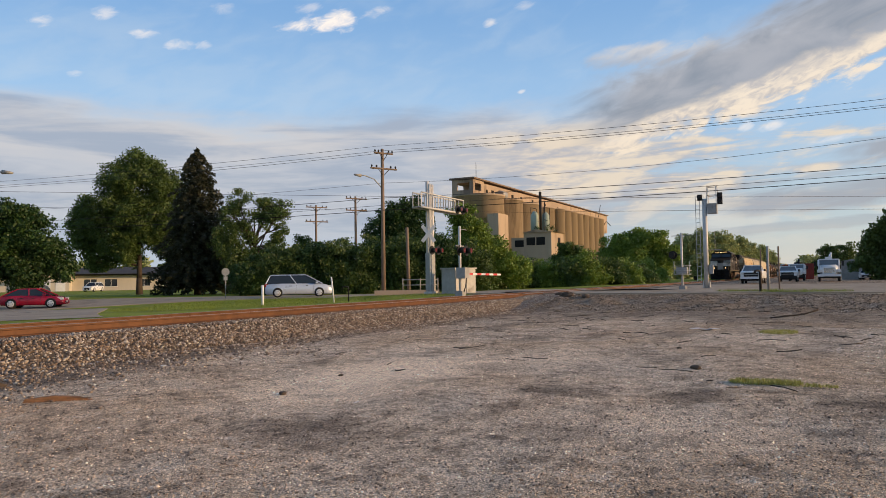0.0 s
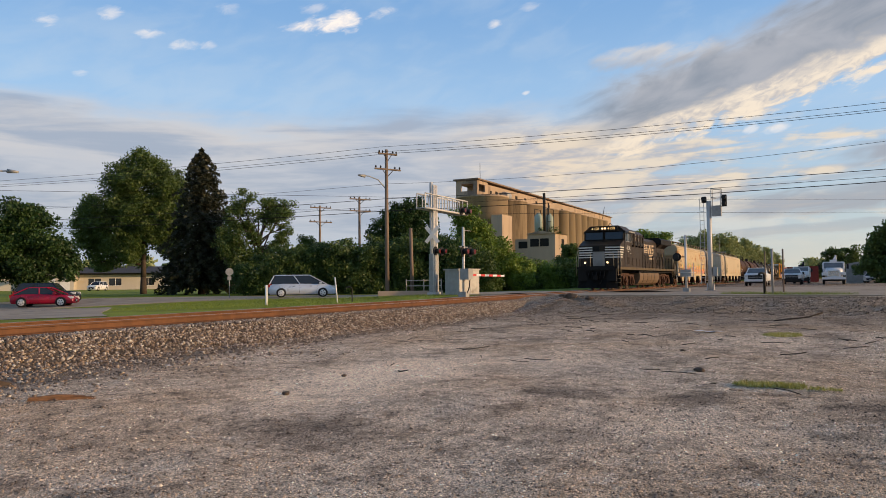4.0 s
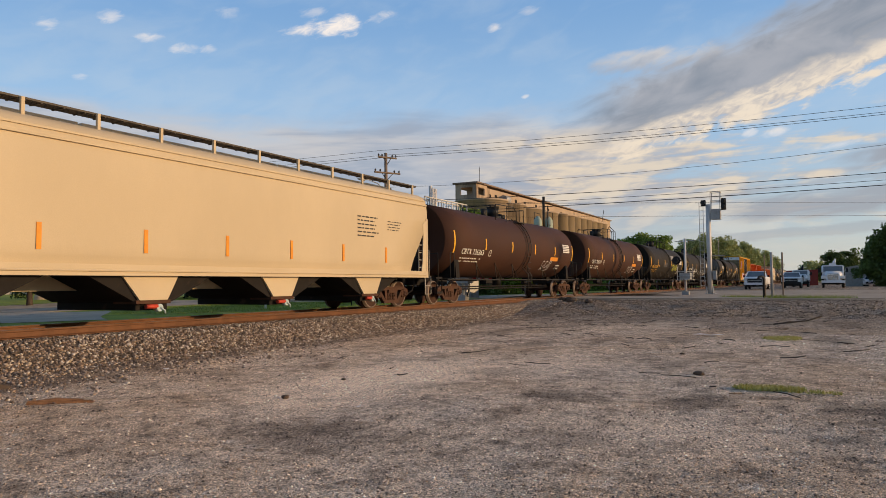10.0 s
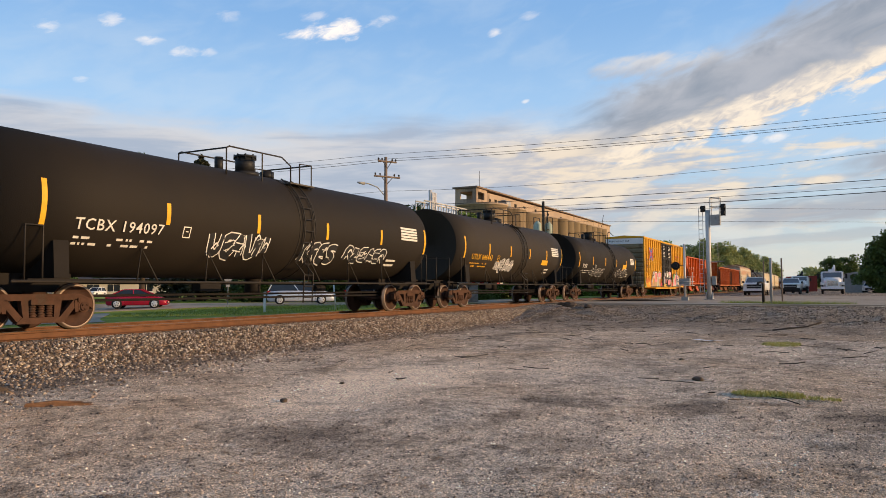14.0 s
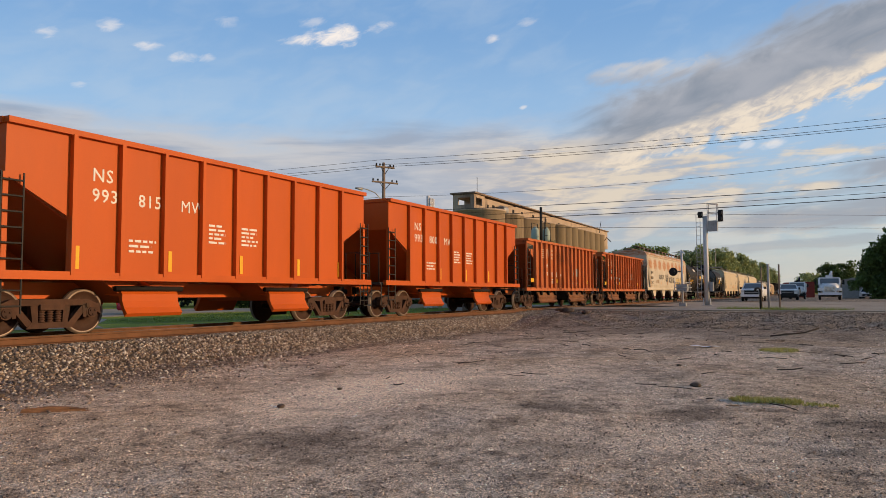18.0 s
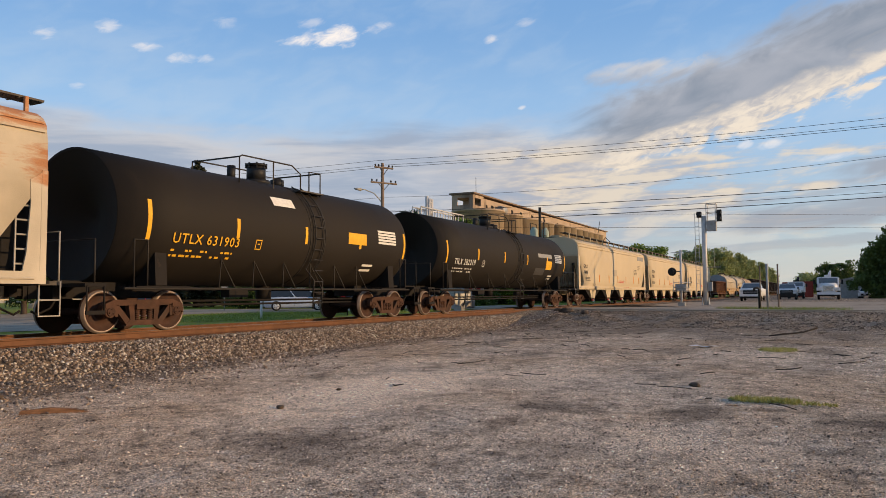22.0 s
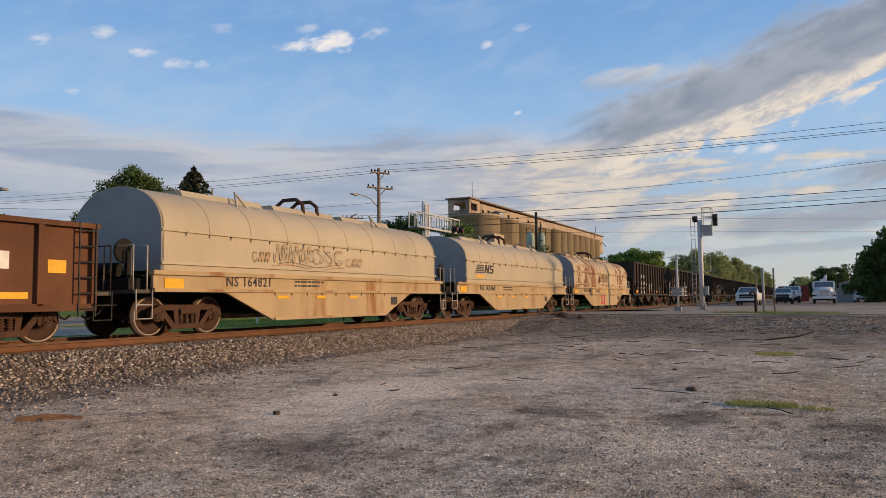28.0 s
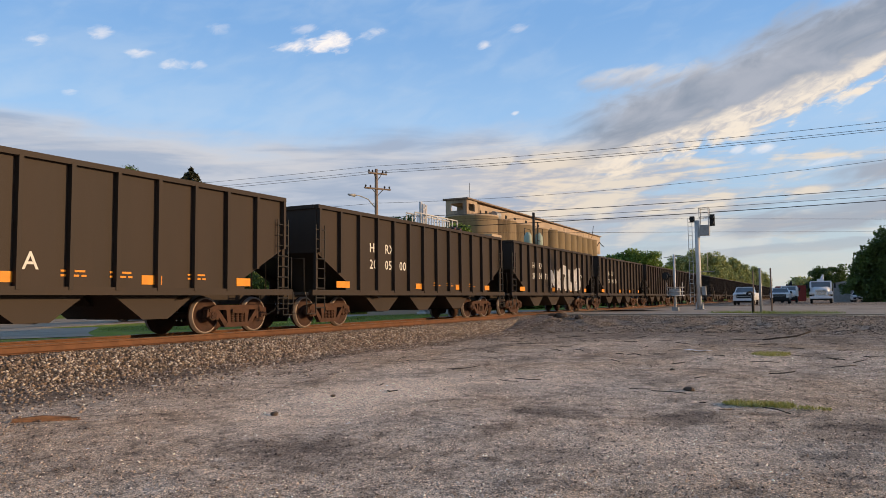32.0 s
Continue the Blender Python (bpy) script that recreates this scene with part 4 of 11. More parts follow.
def covered_hopper(u0, L, skin, label, bays=4, mark=None, number=None, ink=INK, ztop=3.90, zcut=3.03, zroof=4.22, bars=BAR, spin=True, at=(2.06, 2.40, 1.97, 0.32)):
    car = car_root("covered_hopper_car", u0, label, "hopper car")
    section = [(1.50, 1.22), (1.565, 1.45), (1.575, 2.2), (1.575, 3.0), (1.55, ztop - 0.45), (1.50, ztop - 0.15), (1.40, ztop), (1.20, ztop + 0.12), (0.7, zroof - 0.06), (0.0, zroof)]

    def start(z):
        return 0.66 + min(1.12, max(0.0, 0.731 * (zcut - z)))
    full = [(-y, z) for y, z in section] + [(y, z) for y, z in section[::-1][1:]]
    cols = 12
    # extra levels give the slanted edge its true corner points
    dense = []
    for (ya, za), (yb, zb) in zip(full, full[1:]):
        n = 4 if 1.2 < (za + zb) / 2 < 3.4 else 1
        dense += [(ya + (yb - ya) * i / n, za + (zb - za) * i / n) for i in range(n)]
    dense.append(full[-1])
    bm = bm_new()
    grid = []
    for y, z in dense:
        a = start(z)
        grid.append([bm.verts.new((a + (L - 2 * a) * j / cols, y, z)) for j in range(cols + 1)])
    for p, q in zip(grid, grid[1:]):
        for j in range(cols):
            bm.faces.new((p[j], p[j + 1], q[j + 1], q[j])).smooth = True
    half = len(grid) // 2
    for k in range(half):
        a, b, c, d = grid[k], grid[k + 1], grid[-2 - k], grid[-1 - k]
        if b is c:
            continue
        for j in (0, cols):
            if len({a[j], b[j], c[j], d[j]}) == 4:
                bm.faces.new((a[j], b[j], c[j], d[j]))
    part("body", bm, skin, car)
    # rub rails along the shoulder
    bm = bm_new()
    box(bm, 0.70, L - 0.70, -1.575, -1.50, ztop - 0.30, ztop - 0.25)
    part("side_plate", bm, skin, car)
    bm = bm_new()
    box(bm, 0.70, L - 0.70, -1.52, -1.44, ztop - 0.13, ztop - 0.09)
    part("side_plate", bm, skin, car)
    for y in (-1.60, 1.48):
        bm = bm_new()
        box(bm, 0.66, L - 0.66, y, y + 0.12, 1.02, 1.25)
        part("side_sill", bm, skin, car)
    bm = bm_new()
    box(bm, 0.5, L - 0.5, -0.25, 0.25, 0.72, 1.04)
    part("centre_sill", bm, skin, car)
    for x0 in (0.66, L - 0.78):
        for y in (-1.59, 1.51):
            bm = bm_new()
            box(bm, x0, x0 + 0.12, y, y + 0.08, 1.1, zcut + 0.1)
            part("corner_post", bm, skin, car)
    for x0, s in ((0.82, 1), (L - 1.22, -1)):
        ladder(car, x0, x0 + 0.40, 1.25, 2.85, -1.52, 6, bars)
    # corner sheets; dark shear plates and webs added to shade the slope ends
    for e in (0, 1):
        def inset(x):
            return x if e == 0 else L - x
        bm = bm_new()
        box(bm, min(inset(0.5), inset(2.7)), max(inset(0.5), inset(2.7)), -1.47, 1.47, 1.03, 1.09)
        part("shear_plate", bm, UNDER, car)
        for y in (-1.2, 0.0, 1.2):
            bm = bm_new()
            prism(bm, [(inset(0.75), 1.09), (inset(1.95), 1.09), (inset(0.95), 2.6), (inset(0.75), 2.6)], y - 0.03, y + 0.03)
            part("end_web", bm, UNDER, car)
        for y in (-1.585, 1.555):
            bm = bm_new()
            prism(bm, [(inset(0.68), 1.2), (inset(1.12), 1.2), (inset(1.04), 1.6), (inset(0.98), 2.5), (inset(1.0), zcut - 0.1), (inset(0.68), zcut + 0.12)], y, y + 0.03)
            part("corner_sheet", bm, skin, car)
    bm = bm_new()
    rod(bm, (0.9, -1.615, 1.12), (L - 0.9, -1.615, 1.12), 0.022, 6)
    part("brake_pipe", bm, skin, car)
    # discharge hoppers: shade on their slope sheets is painted with the dark UNDER skin
    first, last = 4.2, L - 4.2
    for i in range(bays):
        x = first + (last - first) * i / (bays - 1)
        bm = bm_new()
        top = [(-1.75, -1.42), (1.75, -1.42), (1.75, 1.42), (-1.75, 1.42)]
        bot = [(-0.50, -1.38), (0.50, -1.38), (0.50, 1.38), (-0.50, 1.38)]
        a = [bm.verts.new((x + p, q, 1.06)) for p, q in top]
        b = [bm.verts.new((x + p, q, 0.46)) for p, q in bot]
        for k in range(4):
            bm.faces.new((a[k], b[k], b[(k + 1) % 4], a[(k + 1) % 4]))
        bm.faces.new(b)
        part("discharge_hopper", bm, UNDER, car)
        bm = bm_new()
        prism(bm, [(x - 0.92, 1.06), (x + 0.62, 1.06), (x + 0.30, 0.50), (x - 0.44, 0.50)], -1.46, -1.40)
        part("hopper_cover", bm, skin, car)
        bm = bm_new()
        box(bm, x - 0.52, x + 0.40, -1.44, -0.72, 0.42, 0.50)
        part("outlet_frame", bm, CASTING, car)
        bm = bm_new()
        box(bm, x - 0.42, x + 0.42, -1.30, 1.30, 0.28, 0.46)
        rod(bm, (x, -1.35, 0.36), (x, 1.35, 0.36), 0.07, 8)
        part("outlet_gate", bm, UNDER, car)
        bm = bm_new()
        rod(bm, (x + 0.10, -1.46, 0.33), (x + 0.10, -1.33, 0.33), 0.085, 12)
        path(bm, [(x + 0.10, -1.47, 0.33), (x + 0.20, -1.48, 0.27), (x + 0.24, -1.46, 0.20)], 0.02, 5)
        part("outlet_cap", bm, CAP_PALE, car, "pale blue-grey outlet cap")
        bm = bm_new()
        rod(bm, (x - 0.25, -1.42, 0.36), (x + 0.05, -1.42, 0.36), 0.05, 8)
        part("outlet_pipe", bm, RED_CAP, car)
    # roof walk
    bm = bm_new()
    for k in range(5):
        y = -0.95 + 0.085 * k
        box(bm, 0.35, L - 0.35, y, y + 0.05, zroof + 0.17, zroof + 0.21)
    n = int((L - 1.4) / 0.45)
    for k in range(n + 1):
        x = 0.4 + (L - 0.8) * k / n
        box(bm, x, x + 0.03, -0.95, -0.56, zroof + 0.15, zroof + 0.17)
    part("running_board", bm, GRATE, car)
    n = 13
    for k in range(n):
        x = 0.75 + (L - 1.5) * k / (n - 1)
        bm = bm_new()
        box(bm, x - 0.035, x + 0.035, -1.03, -0.97, zroof - 0.20, zroof + 0.19)
        part("roof_bracket", bm, skin, car)
    for x0 in (1.0, 1.0 + (L - 2) / 3, 1.0 + 2 * (L - 2) / 3):
        bm = bm_new()
        box(bm, x0 + 0.05, x0 + (L - 2) / 3 - 0.05, -0.30, 0.30, zroof - 0.02, zroof + 0.10)
        part("roof_hatch", bm, skin, car)
    end_gear(car, L, bars)
    couplers(car, L)
    truck(car, 2.35, u0, spin)
    truck(car, L - 2.35, u0, spin)
    if mark:
        lettered(car, mark, at[3], at[0], at[1], ink, -1.592)
        lettered(car, number, at[3], at[0], at[2], ink, -1.592)
        lines_of_bars(car, 2.1, 3.3, 1.75, 3, ink, -1.583, 0.04, 0.09, int(u0))
        lines_of_bars(car, L - 3.4, L - 2.5, 2.85, 4, ink, -1.583, 0.025, 0.09, int(u0) + 2)
    return car


def tank_car(u0, L, skin, label, mark, number, ink, r=1.47, zc=2.53, stripes=6, seed=1, spin=True):
    car = car_root("tank_car", u0, label, "tank car")
    a, b = 0.95, L - 0.95
    prof = []
    for k in range(7):
        t = math.pi / 2 * k / 6
        prof.append((a + 0.62 * (1 - math.sin(t)), r * max(math.cos(math.pi / 2 - t), 0.02)))
    prof += [(a + 0.62 + (b - a - 1.24) * k / 8, r) for k in range(1, 8)]
    for k in range(7):
        t = math.pi / 2 * k / 6
        prof.append((b - 0.62 + 0.62 * math.sin(t), r * max(math.cos(t), 0.02)))
    bm = bm_new()
    turned(bm, prof, (0, 0, zc), "x", 48)
    part("tank", bm, skin, car)
    for x0, x1 in ((0.3, 3.1), (L - 3.1, L - 0.3)):
        bm = bm_new()
        box(bm, x0, x1, -0.42, 0.42, 0.74, 1.12)
        part("stub_sill", bm, UNDER, car)
    for x in (2.25, L - 2.25):
        bm = bm_new()
        prism(bm, [(-1.35, 1.02), (1.35, 1.02), (1.30, 1.75), (0.9, 1.42), (0, 1.12), (-0.9, 1.42), (-1.30, 1.75)], x - 0.16, x + 0.16, "x")
        part("saddle", bm, UNDER, car)
        for y in (-1.45, 0.9):
            bm = bm_new()
            box(bm, x - 0.75, x + 0.75, y, y + 0.55, 0.94, 1.00)
            part("side_platform", bm, UNDER, car)
    for y in (-1.43, 1.43):
        bm = bm_new()
        rod(bm, (1.2, y, 0.95), (L - 1.2, y, 0.95), 0.028, 6)
        part("side_rail", bm, BAR_DARK, car)
    for k in range(6):
        bm = bm_new()
        x = 4.2 + (L - 8.4) * k / 5
        path(bm, [(x - 0.28, -1.43, 0.95), (x, -1.22, zc - 0.85), (x + 0.28, -1.43, 0.95)], 0.02, 5)
        part("rail_bracket", bm, BAR_DARK, car)
    bm = bm_new()
    for dz in (0.66, 0.56):
        rod(bm, (3.0, -0.5, dz), (L - 3.0, -0.5, dz), 0.03, 6)
    box(bm, L * 0.36, L * 0.36 + 0.7, -0.6, -0.3, 0.74, 0.98)
    rod(bm, (L * 0.62, -0.5, 0.80), (L * 0.62 + 0.45, -0.5, 0.80), 0.10, 10)
    rod(bm, (L / 2, 0, 0.62), (L / 2, 0, 1.2), 0.22, 12)
    part("brake_gear", bm, UNDER, car)
    # walkway on top round the manway
    m = L / 2
    bm = bm_new()
    rod(bm, (m - 0.35, 0, zc + r - 0.08), (m - 0.35, 0, zc + r + 0.05), 0.40, 20)
    rod(bm, (m - 0.35, 0, zc + r + 0.05), (m - 0.35, 0, zc + r + 0.46), 0.27, 20)
    rod(bm, (m - 0.35, 0, zc + r + 0.46), (m - 0.35, 0, zc + r + 0.52), 0.31, 20)
    for k in range(8):
        rod(bm, (m - 0.35 + 0.29 * math.cos(k * 0.785), 0.29 * math.sin(k * 0.785), zc + r + 0.40), (m - 0.35 + 0.29 * math.cos(k * 0.785), 0.29 * math.sin(k * 0.785), zc + r + 0.55), 0.025, 5)
    rod(bm, (m + 0.45, -0.1, zc + r - 0.05), (m + 0.45, -0.1, zc + r + 0.16), 0.20, 12)
    rod(bm, (m + 0.7, 0.1, zc + r - 0.08), (m + 0.7, 0.1, zc + r + 0.25), 0.13, 10)
    rod(bm, (m - 1.25, 0.1, zc + r - 0.08), (m - 1.25, 0.1, zc + r + 0.36), 0.12, 10)
    part("manway", bm, BLACK, car)
    bm = bm_new()
    box(bm, m + 0.35, m + 1.45, -1.05, -0.5, zc + r - 0.24, zc + r - 0.20)
    part("top_platform", bm, GRATE, car)
    bm = bm_new()
    zt = zc + r
    for y in (-0.85, 0.85):
        path(bm, [(m - 1.95, y, zt - 0.35), (m - 1.95, y, zt + 0.42), (m - 1.85, y, zt + 0.47), (m + 0.2, y, zt + 0.50), (m + 0.6, y, zt + 0.30), (m + 0.6, y, zt - 0.35)], 0.022)
        rod(bm, (m - 0.6, y, zt - 0.35), (m - 0.6, y, zt + 0.48), 0.022, 6)
        path(bm, [(m + 1.0, y, zt - 0.4), (m + 1.0, y, zt + 0.42), (m + 1.55, y, zt + 0.45), (m + 1.55, y, zt - 0.4)], 0.022)
    rod(bm, (m - 1.95, -0.85, zt + 0.42), (m - 1.95, 0.85, zt + 0.42), 0.022, 6)
    rod(bm, (m + 1.55, -0.85, zt + 0.45), (m + 1.55, 0.85, zt + 0.45), 0.022, 6)
    part("safety_rail", bm, BAR_DARK, car)

    def round_side(u, v, lift):
        q = max(-0.98, min(0.98, (v - zc) / r))
        k = math.sqrt(1 - q * q)
        return (u, -(r + lift) * k, zc + (r + lift) * q)
    bm = bm_new()
    for x in (m + 0.42, m + 0.82):
        path(bm, [(x, -1.46, 0.40), (x, -1.50, 1.2)] + [round_side(x, zc + r * math.sin(radians(g)), 0.07) for g in range(-40, 66, 15)], 0.02)
    for k in range(10):
        z = 0.55 + 0.31 * k
        p = round_side(0, z, 0.07) if z > zc - 0.6 else (0, -1.50, z)
        rod(bm, (m + 0.42, p[1], p[2]), (m + 0.82, p[1], p[2]), 0.016, 5)
    part("ladder", bm, BAR_DARK, car)
    for x in (m + 0.28, m + 0.96):
        bm = bm_new()
        path(bm, [round_side(x, zc + r * math.sin(radians(g)), 0.008) for g in range(-80, 89, 12)], 0.015, 4)
        part("tank_band", bm, BAR_DARK, car)
    # marks: upright reflective strips, lettering, small plates
    rnd = random.Random(seed)
    for k in range(stripes):
        x = 1.78 + (L - 3.4) * k / (stripes - 1)
        bm = bm_new()
        lo, hi = (zc - 0.31, zc + 0.17) if 0 < k < stripes - 1 else (zc - 0.53, zc + 0.36)
        run = [(x, lo + (hi - lo) * j / 8) for j in range(9)]
        ribbon_on(bm, round_side, run, 0.055, 0.006, 0)
        part("reflective_strip", bm, [YELLOW], car)
    if mark:
        lettered(car, mark + " " + number, 0.335, 2.45, zc - 0.54, ink, -r * 0.930 - 0.03, 17)
        bm = bm_new()
        for z in (zc - 0.70, zc - 0.82):
            x0 = 2.5
            while x0 < 4.4:
                x1 = x0 + rnd.uniform(0.05, 0.2)
                if rnd.random() < 0.75:
                    ribbon_on(bm, round_side, [(x0, z), (x1, z)], 0.024, 0.006, 0)
                x0 = x1 + rnd.uniform(0.03, 0.1)
        part("small_lettering", bm, [ink], car)
        bm = bm_new()
        for run in ([(5.2, zc - 0.55), (5.2, zc - 0.32)], [(5.4, zc - 0.55), (5.4, zc - 0.32)], [(5.19, zc - 0.55), (5.41, zc - 0.55)], [(5.19, zc - 0.32), (5.41, zc - 0.32)], [(5.26, zc - 0.42), (5.34, zc - 0.42)]):
            ribbon_on(bm, round_side, run, 0.012, 0.006, 0)
        part("placard_frame", bm, [ink], car)
    bm = bm_new()
    for x0, x1, z0, z1, k in ((b - 2.35, b - 1.25, zc - 0.05, zc + 0.42, 0), (b - 3.0, b - 2.4, zc - 0.95, zc - 0.65, 1)):
        for j in range(5 if k == 0 else 2):
            zz = z0 + (z1 - z0) * j / (5 if k == 0 else 2)
            ribbon_on(bm, round_side, [(x0, zz), (x1, zz)], 0.034, 0.006, 0)
    part("stencil_panel", bm, [PALE_INK], car)
    for x, s in ((0.55, 0), (L - 0.55, 1)):
        bm = bm_new()
        path(bm, [(x, -1.35, 1.0), (x, -1.35, 1.95), (x, 1.35, 1.95), (x, 1.35, 1.0)], 0.02)
        xs = x + (0.9 if s == 0 else -0.9)
        path(bm, [(xs, -1.42, 0.95), (xs, -1.42, 2.0), (xs + (0.35 if s == 0 else -0.35), -1.42, 2.0), (xs + (0.35 if s == 0 else -0.35), -1.42, 0.95)], 0.02)
        part("hand_rail", bm, BAR_DARK, car)
        bm = bm_new()
        box(bm, x - 0.25, x + 0.25, -1.4, 1.4, 0.98, 1.05)
        box(bm, x - 0.22, x + 0.22, -1.42, -1.38, 0.42, 0.50)
        path(bm, [(x - 0.2, -1.4, 1.0), (x - 0.2, -1.4, 0.45)], 0.02)
        path(bm, [(x + 0.2, -1.4, 1.0), (x + 0.2, -1.4, 0.45)], 0.02)
        part("end_platform", bm, UNDER, car)
    couplers(car, L)
    truck(car, 2.05, u0, spin)
    truck(car, L - 2.05, u0, spin)
    return car, round_side, a, b


def open_hopper(u0, L, skin, label, ribs, ztop, zsill, bays, chute, name="open_hopper_car", spin=True, bars=BAR_DARK, zcut=2.6, deep=1.75, load=None, boxy=False, zmid=None):
    """Open-top hopper: thin sides with upright posts, slanted ends, chutes below."""
    car = car_root(name, u0, label, "hopper car")
    x0, x1 = 0.75, L - 0.75
    zmid = zmid or zsill + 0.35

    def side_outline(top):
        if boxy:
            return [(x0, top), (x0, top - 0.22), (x0 + 0.95, top - 0.30), (x0 + 1.05, zsill), (x1 - 1.05, zsill), (x1 - 0.95, top - 0.30), (x1, top - 0.22), (x1, top)]
        return [(x0, top), (x0, zcut), (x0 + deep, zmid), (x0 + deep, zsill), (x1 - deep, zsill), (x1 - deep, zmid), (x1, zcut), (x1, top)]
    for y in (-1.50, 1.46):
        bm = bm_new()
        prism(bm, side_outline(ztop), y, y + 0.04)
        part("side_sheet", bm, skin, car)
    for xa, xb in ((x0, x0 + deep + 2.0), (x1, x1 - deep - 2.0)):
        bm = bm_new()
        s = 1 if xb > xa else -1
        vs = [bm.verts.new(p) for p in ((xa, -1.46, ztop), (xa, 1.46, ztop), (xa, 1.46, zcut), (xa, -1.46, zcut), (xb, 1.46, zsill - 0.2), (xb, -1.46, zsill - 0.2))]
        bm.faces.new(vs[:4])
        bm.faces.new((vs[3], vs[2], vs[4], vs[5]))
        more = [bm.verts.new(v.co + Vector((0.03 * s, 0, 0))) for v in vs]
        bm.faces.new(more[:4])
        bm.faces.new((more[3], more[2], more[4], more[5]))
        part("slope_sheet", bm, skin, car)
    bm = bm_new()
    box(bm, x0 - 0.02, x1 + 0.02, -1.60, -1.44, ztop - 0.11, ztop)
    box(bm, x0 - 0.02, x1 + 0.02, 1.44, 1.60, ztop - 0.11, ztop)
    box(bm, x0 - 0.05, x0 + 0.07, -1.44, 1.44, ztop - 0.11, ztop)
    box(bm, x1 - 0.07, x1 + 0.05, -1.44, 1.44, ztop - 0.11, ztop)
    part("top_chord", bm, skin, car)
    bm = bm_new()
    box(bm, 0.4, L - 0.4, -0.25, 0.25, 0.72, 1.05)
    part("centre_sill", bm, skin, car)
    for y in (-1.60, 1.48):
        bm = bm_new()
        box(bm, 0.45, L - 0.45, y, y + 0.12, zsill - 0.10, zsill + 0.06)
        part("side_sill", bm, skin, car)
    bm = bm_new()
    box(bm, -0.045, 0.045, -1.62, -1.50, 0, 1)
    rib_mesh = finish("side_post", bm, skin)
    for i in range(ribs):
        x = x0 + 0.06 + (x1 - x0 - 0.12) * i / (ribs - 1)
        inside = boxy or zmid > 2 or x0 + deep + 0.05 < x < x1 - deep - 0.05
        k = min(x - x0, x1 - x) / deep
        if boxy or zmid > 2:
            off = 1.07 if boxy else deep + 0.05
            x = x0 + off + (x1 - x0 - 2 * off) * i / (ribs - 1)
        low = zsill if inside else zcut + (zmid - zcut) * max(0.0, min(1.0, k)) + 0.03
        o = part("side_post", rib_mesh, None, car)
        o.location, o.scale = (x, 0, low), (1, 1, ztop - 0.1 - low)
    for xe in (x0, x1):
        for y in (-1.52, 1.44):
            bm = bm_new()
            box(bm, xe - 0.05, xe + 0.05, y, y + 0.08, zsill, zcut + 0.05)
            part("corner_post", bm, skin, car)
    for xe in (x0 - 0.12, x1 - 0.30):
        ladder(car, xe, xe + 0.42, 0.45, 3.0 if ztop > 3.2 else 2.3, -1.58, 9, bars)
    for i in range(bays):
        x = L / 2 + (i - (bays - 1) / 2) * (2.9 if bays == 3 else (L - 5.6) / max(1, bays - 0.4))
        chute(car, x, zsill, skin)
    if load:
        bm = bm_new()
        n = 14
        verts = []
        for j in range(5):
            row = []
            for i in range(n + 1):
                xx = x0 + 0.3 + (x1 - x0 - 0.6) * i / n
                yy = -1.4 + 2.8 * j / 4
                row.append(bm.verts.new((xx, yy, ztop - 0.45 + 0.25 * math.cos(j * math.pi / 4 - math.pi / 2) + 0.08 * noise.noise(Vector((xx, yy, u0))))))
            verts.append(row)
        for p, q in zip(verts, verts[1:]):
            for i in range(n):
                bm.faces.new((p[i], p[i + 1], q[i + 1], q[i]))
        part("load", bm, load, car, "heap of dark coal")
    end_gear(car, L, bars, zsill)
    couplers(car, L)
    truck(car, 2.0, u0, spin)
    truck(car, L - 2.0, u0, spin)
    return car


def coal_chute(car, x, zsill, skin):
    bm = bm_new()
    prism(bm, [(x - 1.15, zsill - 0.08), (x + 1.15, zsill - 0.08), (x + 0.35, 0.42), (x - 0.35, 0.42)], -1.25, 1.25)
    part("chute", bm, skin, car)
    bm = bm_new()
    prism(bm, [(x + 0.05, 0.52), (x + 0.55, 0.78), (x + 0.60, 0.70), (x + 0.12, 0.40)], -1.20, 1.20)
    part("chute_door", bm, UNDER, car)


def wide_chute(car, x, zsill, skin):
    """A long low skirt door under a dark hopper, with its rods and rollers."""
    bm = bm_new()
    prism(bm, [(x - 1.5, zsill - 0.08), (x + 1.5, zsill - 0.08), (x + 1.2, 0.45), (x - 1.2, 0.45)], -1.15, 1.15)
    part("chute", bm, UNDER, car)
    for s in (-1, 1):
        bm = bm_new()
        prism(bm, [(s * 1.36, 0.30), (s * 1.42, 0.36), (s * 1.32, 0.50), (s * 1.36, 0.60), (s * 1.26, 0.84), (s * 1.18, 0.84), (s * 1.28, 0.58), (s * 1.24, 0.48)], x - 1.5, x + 1.35, "x")
        part("chute_door", bm, WORN_CHUTE, car, "dusty rusted skirt door")
    for dx in (-1.1, 0.0, 1.1):
        bm = bm_new()
        prism(bm, [(x + dx - 0.16, zsill - 0.05), (x + dx + 0.16, zsill - 0.05), (x + dx + 0.06, 0.70), (x + dx - 0.06, 0.70)], -1.40, -1.30)
        part("door_hinge", bm, UNDER, car)


